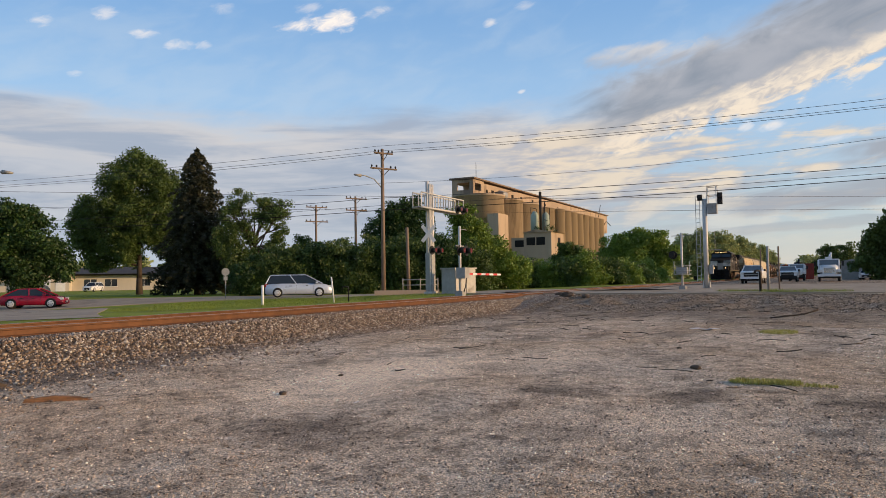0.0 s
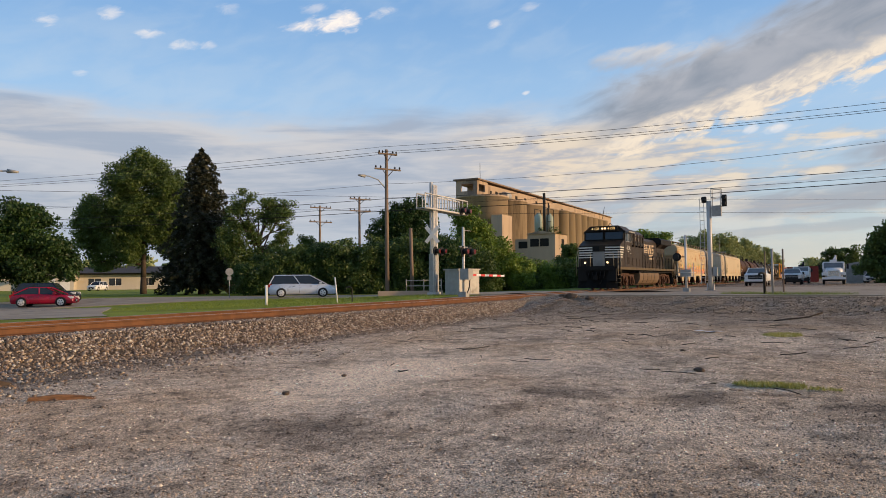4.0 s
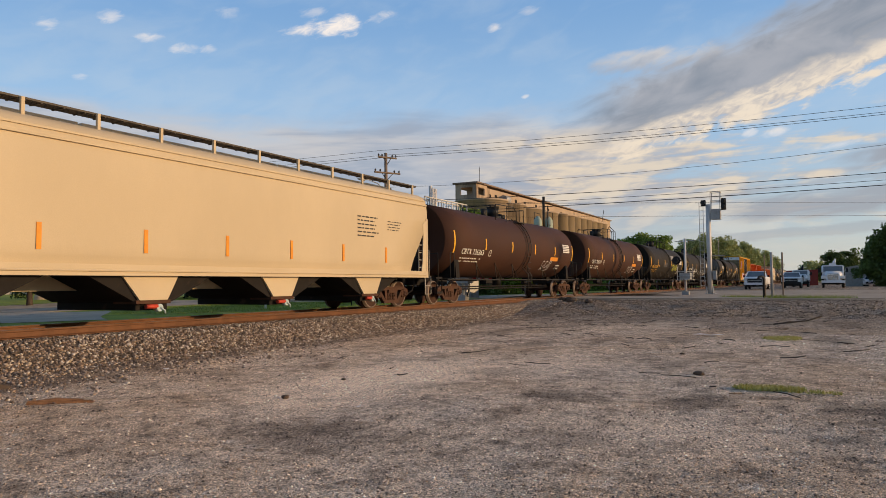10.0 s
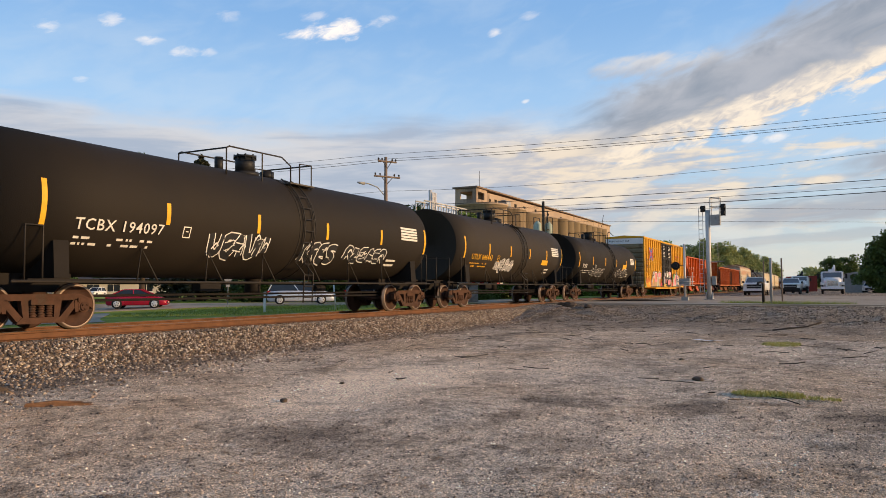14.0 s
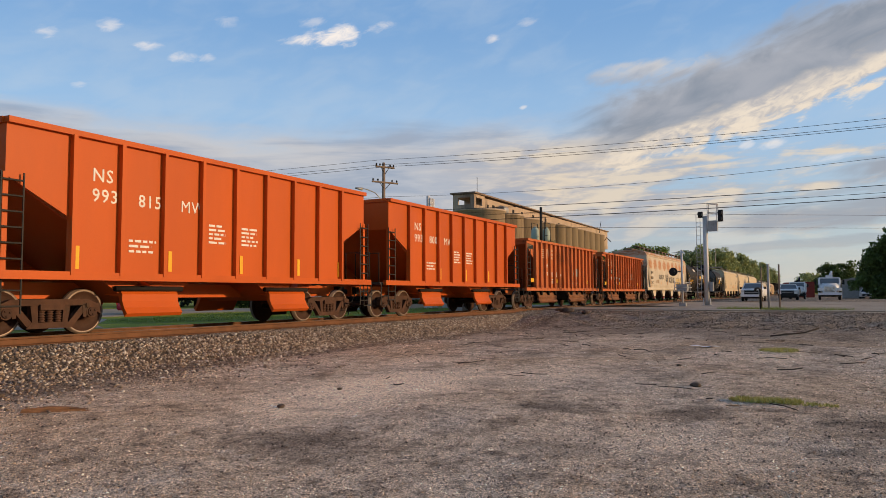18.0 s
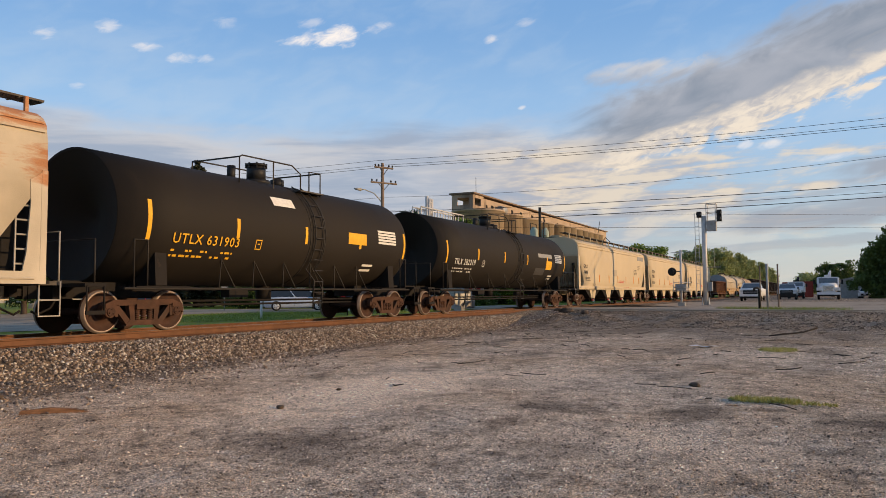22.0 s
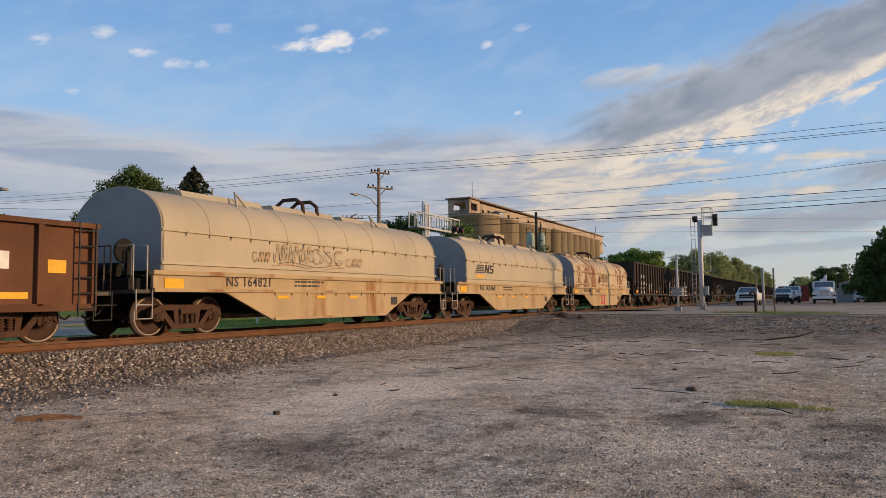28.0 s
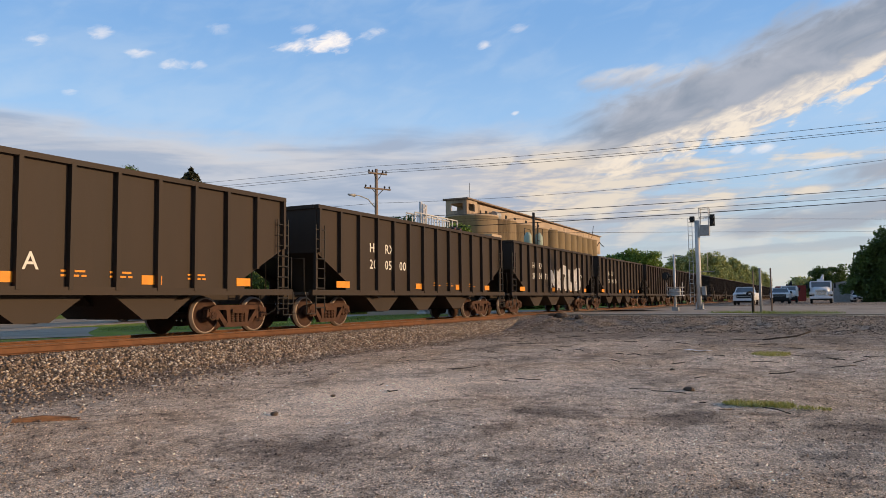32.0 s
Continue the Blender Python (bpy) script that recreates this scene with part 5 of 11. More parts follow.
def ballast_chute(car, x, zsill, skin, half=0.75):
    bm = bm_new()
    prism(bm, [(x - 1.2, zsill - 0.08), (x + 1.2, zsill - 0.08), (x + 0.45, 0.62), (x - 0.45, 0.62)], -1.2, 1.2)
    part("chute", bm, skin, car)
    for s in (-1, 1):
        bm = bm_new()
        prism(bm, [(s * 1.38, 0.33), (s * 1.45, 0.40), (s * 1.36, 0.52), (s * 1.30, 0.66), (s * 1.30, 0.80), (s * 1.22, 0.90), (s * 0.75, 0.92), (s * 0.75, 0.80), (s * 1.18, 0.76), (s * 1.22, 0.60)], x - half, x + half, "x")
        part("chute_door", bm, skin, car)
    bm = bm_new()
    rod(bm, (x - 0.9, -1.25, 0.92), (x + 0.9, -1.25, 0.92), 0.06, 8)
    part("door_shaft", bm, UNDER, car)


def painted(car, surf, shapes, label):
    """One painted piece: filled shapes and lines, each lying on the last; (tone, points) or (tone, points, half width of a line)."""
    bm = bm_new()
    for k, shape in enumerate(shapes):
        lift = 0.004 + 0.0012 * k
        if len(shape) == 3:
            ribbon_on(bm, surf, shape[1], shape[2], lift, shape[0])
        else:
            bm.faces.new([bm.verts.new(surf(u, v, lift)) for u, v in shape[1]]).material_index = shape[0]
    return part("graffiti", bm, SPRAY, car, label)


def flames(x, z, w, h, n, tone, seed):
    """A row of flame tongues as shapes for painted()."""
    rnd = random.Random(seed)
    out = [(tone, [(x, z), (x + w, z), (x + w, z + 0.22 * h), (x, z + 0.22 * h)])]
    for k in range(n):
        c, t = x + w * (k + 0.5) / n, h * rnd.uniform(0.6, 1.0)
        d = w / n * 0.62
        out.append((tone, [(c - d, z + 0.1 * h), (c + d, z + 0.1 * h), (c + 0.75 * d, z + 0.45 * t), (c + 0.25 * d, z + 0.62 * t), (c + 0.30 * d, z + t), (c - 0.2 * d, z + 0.75 * t), (c - 0.45 * d, z + 0.42 * t), (c - 0.85 * d, z + 0.55 * t)]))
    return out


def closed(points):
    return list(points) + [points[0]]


def boxcar_paint(car, x0, d0, d1, z0):
    """The four painted pieces along the foot of the yellow side and its black doors."""
    skin, zb = flat_side(-1.602), z0 + 0.02

    def on(x, run):
        return [(x + u, zb + 1.14 * v) for u, v in run]
    piece = flames(x0 + 0.05, zb, 2.3, 1.0, 6, S_RED, 3) + flames(x0 + 0.25, zb, 1.9, 0.65, 5, S_ORANGE, 5)
    piece += [(S_YELLOW, on(x0, [(1.25, 0.12), (1.75, 0.12), (1.75, 0.34), (1.25, 0.34)])), (S_MOSS, on(x0, [(0.05, 0.0), (0.5, 0.0), (0.35, 0.5), (0.05, 0.75)]))]
    painted(car, skin, piece, "red and orange flame graffiti")
    body = on(x0, [(2.15, 0.0), (6.05, 0.0), (6.05, 0.55), (6.5, 0.62), (6.5, 1.08), (5.25, 1.12), (4.95, 0.80), (4.72, 1.12), (3.72, 1.12), (3.42, 0.82), (2.85, 0.80)])
    piece = [(S_SILVER, on(x0, [(1.95, 0.0), (2.5, 0.0), (3.0, 0.75), (3.72, 1.12), (3.3, 1.12), (2.9, 0.85)])), (S_FROST, body), (S_TAN, on(x0, [(2.2, 0.0), (4.7, 0.0), (4.3, 0.55), (3.4, 0.62), (2.9, 0.40)])),
             (S_PINK, on(x0, [(3.85, 0.35), (4.7, 0.35), (4.75, 0.95), (4.4, 1.08), (3.9, 1.05)])), (S_CORAL, on(x0, [(4.05, 0.55), (4.6, 0.50), (4.62, 0.85), (4.15, 0.92)])), (S_PINK, on(x0, [(5.25, 0.72), (6.35, 0.72), (6.4, 1.02), (5.35, 1.04)])),
             (S_FADED, on(x0, [(5.3, 0.08), (5.95, 0.08), (5.95, 0.60), (5.4, 0.60)])), (S_ORANGE, on(x0, [(3.05, 0.25), (3.25, 0.25), (3.25, 0.66), (3.05, 0.66)])), (S_GREEN, on(x0, [(4.85, 0.02), (5.15, 0.02), (5.1, 0.24), (4.85, 0.20)])),
             (S_SILVER, on(x0, [(4.75, 1.10), (5.15, 0.42), (5.25, 0.0), (5.6, 0.0), (5.3, 0.6), (4.95, 0.98)]))]
    piece += [(S_BLACK, closed(body), 0.028), (S_BLACK, on(x0, [(4.95, 0.80), (5.35, 0.25), (5.5, 0.0)]), 0.03), (S_WHITE, on(x0, [(3.72, 1.06), (4.68, 1.06), (4.92, 0.72), (5.4, 0.10)]), 0.018), (S_BLACK, on(x0, [(2.85, 0.80), (2.6, 0.42), (2.15, 0.0)]), 0.03),
              (S_WHITE, on(x0, [(5.5, 1.12), (5.55, 1.25), (5.6, 1.12), (5.68, 1.25), (5.74, 1.12)]), 0.02), (S_RED, on(x0, [(4.55, 0.62), (4.7, 0.68), (4.62, 0.78), (4.52, 0.70)]), 0.015)]
    piece += flames(x0 + 6.1, zb, 0.62, 0.72, 2, S_RED, 8)
    painted(car, skin, piece, "pink and grey block-letter graffiti with black outline")
    door = flat_side(-1.625)
    rnd = random.Random(31)
    piece = []
    for k in range(26):
        u, v = rnd.uniform(0.6, 3.9), rnd.uniform(0.15, 0.95)
        piece.append(((S_SILVER, S_FROST, S_WHITE, S_SILVER, S_PINK)[k % 5], on(d0, [(u, v), (u + rnd.uniform(0.25, 0.6), v + rnd.uniform(-0.05, 0.05)), (u + rnd.uniform(0.2, 0.5), v + rnd.uniform(0.2, 0.45)), (u - 0.05, v + rnd.uniform(0.2, 0.4))])))
    piece += [(S_YELLOW, on(d0, [(0.5, 0.0), (2.2, 0.0), (2.0, 0.22), (0.6, 0.20)])), (S_BLUE, on(d0, [(1.3, 0.05), (1.8, 0.05), (1.75, 0.16), (1.35, 0.18)])), (S_PINK, on(d0, [(2.4, 0.12), (3.6, 0.12), (3.5, 0.48), (2.5, 0.52)])), (S_TAN, on(d0, [(3.3, 0.0), (4.4, 0.0), (4.3, 0.4), (3.4, 0.3)]))]
    ring = on(d0, [(1.35, 0.20), (1.35, 0.52), (1.6, 0.66), (3.7, 0.66), (3.95, 0.52), (3.9, 0.18), (3.6, 0.10), (1.6, 0.10)])
    piece += [(S_BLACK, rounded(closed(ring), 1), 0.075), (S_WHITE, [(d0 + 0.7 + 0.11 * k, zb + (1.28 if k % 2 else 1.0) - 0.05 * (k % 3)) for k in range(29)], 0.022), (S_RED, on(d0, [(0.75, 0.2), (0.8, 0.75), (1.0, 0.8)]), 0.02)]
    painted(car, door, piece, "silver and pink graffiti across the doors")
    arch = on(d1, [(0.35, 0.0), (0.55, 0.62), (0.75, 1.02), (1.15, 1.08), (1.9, 1.0), (3.2, 0.98), (3.75, 0.85), (3.85, 0.55), (4.35, 0.40), (4.35, 0.0)])
    piece = [(S_FROST, arch), (S_PINK, on(d1, [(1.1, 0.15), (2.0, 0.15), (3.0, 0.62), (3.3, 0.9), (1.5, 0.98), (1.1, 0.7)])), (S_CORAL, on(d1, [(1.3, 0.35), (1.8, 0.35), (1.7, 0.8), (1.35, 0.85)])), (S_GREEN, on(d1, [(0.72, 0.62), (1.25, 0.68), (1.5, 0.98), (1.1, 1.05), (0.85, 0.98)])),
             (S_SILVER, on(d1, [(2.0, 0.12), (3.0, 0.12), (3.0, 0.60), (2.0, 0.60)])), (S_ORANGE, on(d1, [(3.3, 0.05), (4.2, 0.05), (4.1, 0.35), (3.4, 0.42)])), (S_RED, on(d1, [(-0.2, 0.0), (0.4, 0.0), (0.5, 0.4), (0.0, 0.3)])), (S_BLACK, closed(arch), 0.03),
             (S_BLACK, rounded(closed(on(d1, [(2.0, 0.12), (3.0, 0.12), (3.05, 0.60), (2.0, 0.62)])), 1), 0.045), (S_WHITE, on(d1, [(0.85, 0.1), (1.0, 0.75), (1.3, 0.92), (3.0, 0.88)]), 0.018)]
    piece += flames(d1 + 4.4, zb, 1.9, 0.7, 5, S_RED, 9) + flames(d1 + 4.6, zb, 1.2, 0.4, 4, S_YELLOW, 10)
    piece += [(S_BLACK, on(d1, [(5.0, 0.38), (5.4, 0.38), (5.4, 0.62), (5.0, 0.62)]))]
    painted(car, skin, piece, "pink and grey bubble-letter graffiti")


def box_car(u0, L, skin, skin_end, skin_door, label):
    car = car_root("boxcar", u0, label, "boxcar")
    x0, x1, z0, z1, yb = 0.92, L - 0.95, 0.80, 4.86, 1.52
    bm = bm_new()
    box(bm, x0, x1, -yb, yb, z0, z1 - 0.06)
    part("body", bm, skin, car)
    bm = bm_new()
    prism(bm, [(-yb - 0.06, z1 - 0.12), (yb + 0.06, z1 - 0.12), (yb + 0.06, z1 - 0.02), (0, z1 + 0.10), (-yb - 0.06, z1 - 0.02)], x0 - 0.04, x1 + 0.04, "x")
    part("roof", bm, skin, car)
    # corrugated ends
    for xe, s in ((x0, -1), (x1, 1)):
        bm = bm_new()
        n = 9
        for k in range(n):
            z = z0 + 0.12 + (z1 - 0.75 - z0) * k / n
            prism(bm, [(xe, z), (xe + s * 0.09, z + 0.10), (xe + s * 0.09, z + 0.26), (xe, z + 0.38)], -yb + 0.06, yb - 0.06)
        box(bm, min(xe, xe + s * 0.02), max(xe, xe + s * 0.02), -yb, yb, z0, z1 - 0.62)
        part("end_wall", bm, skin_end, car, "brown corrugated end wall")
        bm = bm_new()
        box(bm, min(xe, xe + s * 0.03), max(xe, xe + s * 0.03), -yb, yb, z1 - 0.60, z1 - 0.14)
        part("end_panel", bm, WHITE, car, "white painted upper end panel")
        lines = "EXCESS HEIGHT CAR"
        if s < 0:
            o = lettered(car, lines, 0.17, 0, 0, INK)
            o.location, o.rotation_euler = (xe - 0.035, 1.35, z1 - 0.42), (0, 0, radians(-90))
    d0, d1 = x0 + 6.80, x0 + 11.56        # the door opening
    ribs = [x0 + 0.85 * k for k in range(8)] + [d1 + 0.02 + (x1 - d1 - 0.11) * k / 8 for k in range(9)]
    bm = bm_new()
    box(bm, 0, 0.09, -1.60, -1.52, z0, z1 - 0.12)
    post = finish("side_post", bm, skin)
    for x in ribs + [d0 - 0.09]:
        if x < x1:
            o = part("side_post", post, None, car)
            o.location = (x, 0, 0)
    for i, (a, b) in enumerate(zip(ribs, ribs[1:])):
        if a < d0 - 0.2 and b > d1:
            continue
        for z in (1.64, 2.84, 4.05):
            bm = bm_new()
            prism(bm, [(-1.52, z - 0.02), (-1.56, z), (-1.56, z + 0.05), (-1.52, z + 0.07)], a + 0.09, b, "x")
            part("panel_seam", bm, skin, car)
    bm = bm_new()
    box(bm, x0, x1, -1.60, -1.50, z1 - 0.16, z1 - 0.05)
    part("top_rail", bm, skin, car)
    bm = bm_new()
    box(bm, x0 - 0.02, x1 + 0.02, -1.60, -1.48, z0 - 0.04, z0 + 0.10)
    box(bm, x0 + 4.5, x1 - 4.5, -1.52, -1.44, 0.62, z0)
    box(bm, 0.5, L - 0.5, -0.25, 0.25, 0.6, 0.85)
    part("side_sill", bm, skin, car)
    mid = (d0 + d1) / 2
    for a, b in ((d0, mid - 0.02), (mid + 0.02, d1)):
        bm = bm_new()
        box(bm, a, b, -1.59, -1.52, z0 + 0.14, z1 - 0.20)
        door = part("door", bm, skin_door, car, "black sliding plug door")
        bm = bm_new()
        for x in (a + 0.35, b - 0.45):
            rod(bm, (x, -1.63, z0 + 0.2), (x, -1.63, z1 - 0.25), 0.03, 6)
        part("lock_bar", bm, skin_door, door)
        w = (b - a) / 3
        for r, (za, zb) in enumerate(((1.02, 1.72), (1.80, 2.55), (2.63, 3.28), (3.36, 4.56))):
            for c in range(3):
                bm = bm_new()
                xa, xb = a + w * c + 0.07, a + w * (c + 1) - 0.07
                for q in ((xa, xb, za, za + 0.05), (xa, xb, zb - 0.05, zb), (xa, xa + 0.05, za + 0.05, zb - 0.05), (xb - 0.05, xb, za + 0.05, zb - 0.05)):
                    box(bm, q[0], q[1], -1.612, -1.585, q[2], q[3])
                part("door_panel", bm, skin_door, door)
        for z in (1.3, 2.4, 3.6):
            bm = bm_new()
            box(bm, a + 0.28, a + 0.46, -1.67, -1.62, z, z + 0.07)
            box(bm, b - 0.50, b - 0.32, -1.67, -1.62, z, z + 0.07)
            part("rod_keeper", bm, skin_door, door)
        bm = bm_new()
        for r in range(8):
            if r == 3:
                continue
            x = a + 0.72
            while x < b - 0.78:
                k = 0.09 + 0.05 * ((int(x * 31) + r * 3) % 4)
                box(bm, x, min(x + k, b - 0.75), -1.622, -1.610, 4.36 - 0.125 * r, 4.405 - 0.125 * r)
                x += k + 0.045
        part("stencil", bm, PALE_INK, door)
    bm = bm_new()
    box(bm, d0 - 0.1, d1 + 0.1, -1.66, -1.60, z1 - 0.30, z1 - 0.22)
    box(bm, d0 - 0.6, d1 + 0.6, -1.66, -1.60, z0 - 0.02, z0 + 0.05)
    part("door_track", bm, skin_door, car)
    # writing
    lettered(car, "next", 0.32, 1.68, 3.59, INK, -1.53)
    lettered(car, "load", 0.32, 1.68, 3.33, INK, -1.53)
    lettered(car, "any", 0.32, 4.42, 3.55, INK, -1.53)
    lettered(car, "road", 0.32, 4.42, 3.29, INK, -1.53)
    for t, x, z in (("TB", 1.90, 2.36), ("OX", 2.78, 2.36), ("64", 1.90, 1.95), ("08", 2.78, 1.95), ("61", 3.62, 1.95)):
        lettered(car, t, 0.40, x, z, INK, -1.53)
    # crossed two-tone arrows round a ring
    cx, cz = 3.42, 3.50
    for tone, shift, lift in ((SPRAY[S_BLUE], 0.10, 0.076), (SPRAY[S_RED], -0.10, 0.079)):
        bm = bm_new()
        for e in (-1, 1):
            ribbon_on(bm, flat_side(-1.53), [(cx - 0.62, cz + e * (0.40 + shift)), (cx - 0.10, cz + e * (0.02 + shift))], 0.10, lift, 0)
            ribbon_on(bm, flat_side(-1.53), [(cx + 0.62, cz + e * (0.40 + shift)), (cx + 0.10, cz + e * (0.02 + shift))], 0.10, lift + 0.001, 0)
        part("emblem", bm, tone, car, "crossed red and blue arrows")
    bm = bm_new()
    ribbon_on(bm, flat_side(-1.53), [(cx - 0.02 + 0.15 * math.cos(0.35 * k), cz + 0.24 * math.sin(0.35 * k)) for k in range(19)], 0.05, 0.083, 0)
    part("emblem", bm, SPRAY[S_BLUE], car, "blue ring over crossed arrows")
    for pts in ([(2.2, 3.62), (3.5, 3.62), (3.5, 3.78), (2.2, 3.78)], [(2.42, 3.10), (2.58, 3.10), (2.58, 3.62), (2.42, 3.62)], [(3.0, 3.10), (3.16, 3.10), (3.16, 3.62), (3.0, 3.62)],
                [(3.5, 3.78), (3.68, 3.78), (4.25, 3.10), (4.05, 3.10)], [(3.52, 3.10), (3.70, 3.10), (4.22, 3.74), (4.05, 3.78)]):
        bm = bm_new()
        prism(bm, [(d1 + u, v) for u, v in pts], -1.533 - 0.002 * pts[0][0], -1.52)
        part("emblem", bm, FADED_RED, car, "faded red block emblem")
    lettered(car, "RAILCAR POOLING EXPERTS", 0.36, d1 + 0.5, 2.93, FADED_INK, -1.546)
    lines_of_bars(car, d1 + 2.5, d1 + 3.4, 2.25, 5, INK, -1.53, 0.04, 0.09, 5)
    boxcar_paint(car, x0, d0, d1, z0)
    scrawl(car, flat_side(-1.60), x0 + 0.1, x0 + 1.1, 2.1, 3.2, 3, S_BLACK, 6)
    for xe in (x0 + 0.1, x1 - 0.62):
        ladder(car, xe, xe + 0.45, z0 + 0.1, 2.4, -1.66, 5, YELLOW)
    end_gear(car, L, BAR, 1.0)
    couplers(car, L)
    truck(car, 2.95, u0)
    truck(car, L - 2.95, u0)
    return car


def gondola(u0, L, skin, label):
    car = car_root("gondola_car", u0, label, "gondola")
    x0, x1, z0, z1 = 0.7, L - 0.7, 0.62, 2.35
    for y in (-1.46, 1.42):
        bm = bm_new()
        box(bm, x0, x1, y, y + 0.04, z0 + 0.1, z1)
        part("side_sheet", bm, skin, car)
    for xe in (x0, x1 - 0.05):
        bm = bm_new()
        box(bm, xe, xe + 0.05, -1.42, 1.42, 1.0, z1)
        for k in range(4):
            box(bm, xe - 0.03, xe + 0.08, -1.4, 1.4, 1.15 + 0.28 * k, 1.25 + 0.28 * k)
        part("end_wall", bm, skin, car)
    bm = bm_new()
    box(bm, x0, x1, -1.42, 1.42, 1.02, 1.10)
    part("floor", bm, UNDER, car)
    bm = bm_new()
    for y in (-1.58, 1.42):
        box(bm, x0 - 0.04, x1 + 0.04, y, y + 0.16, z1 - 0.10, z1)
        box(bm, x0, x1, y + 0.02, y + 0.12, z0, z0 + 0.14)
    box(bm, 0.4, L - 0.4, -0.25, 0.25, 0.72, 1.0)
    part("side_sill", bm, skin, car)
    bm = bm_new()
    box(bm, -0.06, 0.06, -1.56, -1.46, z0 + 0.1, z1 - 0.1)
    post = finish("side_post", bm, skin)
    for i in range(15):
        o = part("side_post", post, None, car)
        o.location = (x0 + 0.06 + (x1 - x0 - 0.12) * i / 14, 0, 0)
    for i in range(14):
        if i in (1, 3, 5, 8, 10, 12):
            x = x0 + 0.4 + (x1 - x0 - 0.12) * i / 14
            plate(car, "reflective_strip", x, x + 0.62, z0 + 0.24, z0 + 0.36, YELLOW, -1.462)
    plate(car, "paint_patch", x1 - 1.0, x1 - 0.62, 1.35, 1.6, YELLOW, -1.462)
    plate(car, "data_panel", x1 - 2.2, x1 - 1.75, 1.4, 1.72, PALE_INK, -1.462)
    ladder(car, x1 - 0.42, x1 - 0.05, 0.5, z1, -1.58, 6, BAR_DARK)
    ladder(car, x0 + 0.05, x0 + 0.42, 0.5, z1, -1.58, 6, BAR_DARK)
    end_gear(car, L, BAR_DARK, 1.0)
    couplers(car, L)
    truck(car, 2.3, u0)
    truck(car, L - 2.3, u0)
    return car


def coil_car(u0, L, skin, hood, hood_end, label, number, seed):
    car = car_root("coil_car", u0, label, "coil car")
    x0, x1 = 1.65 if seed == 2 else 0.98, L - 1.15
    # trough body: deep in the middle, raised over the trucks
    for y in (-1.50, 1.42):
        bm = bm_new()
        prism(bm, [(0.75, 1.02), (0.75, 1.42), (L - 0.75, 1.42), (L - 0.75, 1.02), (L - 3.1, 0.98), (L - 4.75, 0.27), (4.75, 0.27), (3.0, 0.98)], y, y + 0.08)
        part("side_girder", bm, skin, car)
    bm = bm_new()
    box(bm, 0.70, L - 0.70, -1.58, -1.40, 1.38, 1.48)
    box(bm, 0.70, L - 0.70, 1.40, 1.58, 1.38, 1.48)
    box(bm, 0.75, L - 0.75, -1.56, -1.42, 1.00, 1.08)
    box(bm, 4.75, L - 4.75, -1.55, -1.42, 0.27, 0.34)
    part("side_flange", bm, skin, car)
    bm = bm_new()
    box(bm, 0.6, L - 0.6, -1.40, 1.40, 1.0, 1.06)
    box(bm, 0.45, L - 0.45, -0.3, 0.3, 0.70, 1.0)
    box(bm, 4.7, L - 4.7, -1.3, 1.3, 0.45, 0.55)
    part("floor", bm, UNDER, car)
    n = 8
    for i in range(n + 1):
        x = 4.8 + (L - 9.6) * i / n
        bm = bm_new()
        box(bm, x - 0.03, x + 0.03, -1.535, -1.50, 0.93, 1.0)
        part("bracket", bm, skin, car)
    # hood
    zh, zt = 2.40, 3.45
    sect = [(-1.47, 1.485), (-1.48, 2.0), (-1.47, zh)]
    for k in range(1, 16):
        a = math.pi - math.pi * k / 16
        sect.append((1.47 * math.cos(a), zh + (zt - zh) * math.sin(a) ** 0.9))
    sect += [(1.47, zh), (1.48, 2.0), (1.47, 1.485)]
    bm = bm_new()
    cols = 9
    rows = [[bm.verts.new((x0 + (x1 - x0) * j / cols, y, z)) for j in range(cols + 1)] for y, z in sect]
    for p, q in zip(rows, rows[1:]):
        for j in range(cols):
            bm.faces.new((p[j], p[j + 1], q[j + 1], q[j])).smooth = True
    h = part("hood", bm, hood, car, "arched steel coil hood")
    for x, name in ((x0 + 0.03, "hood_end"), (x1 - 0.03, "hood_end")):
        bm = bm_new()
        prism(bm, sect, x - 0.04, x + 0.04, "x")
        part(name, bm, hood_end, h)
    bm = bm_new()
    box(bm, x0 - 0.02, x1 + 0.02, -1.53, -1.46, 1.62, 1.68)
    box(bm, x0 - 0.02, x1 + 0.02, -1.52, -1.45, zh - 0.03, zh + 0.02)
    part("hood_rib", bm, hood, h)
    for i in range(cols + 1):
        x = x0 + (x1 - x0) * i / cols
        bm = bm_new()
        path(bm, [(x, y * 1.001, z + 0.002) for y, z in sect[2:17]], 0.010, 4)
        part("hood_seam", bm, hood, h)
        for dx in (0.0, 0.5):
            if x + dx * (x1 - x0) / cols < x1:
                bm = bm_new()
                xx = x + dx * (x1 - x0) / cols
                prism(bm, [(-1.475, zh - 0.02), (-1.53, zh - 0.02), (-1.53, zh + 0.03), (-1.475, zh - 0.14)], xx - 0.025, xx + 0.025, "x")
                part("ledge_bracket", bm, hood, h)
    bm = bm_new()
    for k in range(3):
        a = x0 + 1.4 + (x1 - x0 - 2.8) * k / 3
        prism(bm, [(-0.62, zt - 0.10), (-0.50, zt + 0.07), (0.50, zt + 0.07), (0.62, zt - 0.10)], a, a + (x1 - x0 - 2.8) / 3 - 0.5, "x")
    part("top_saddle", bm, hood, h)
    m = L / 2
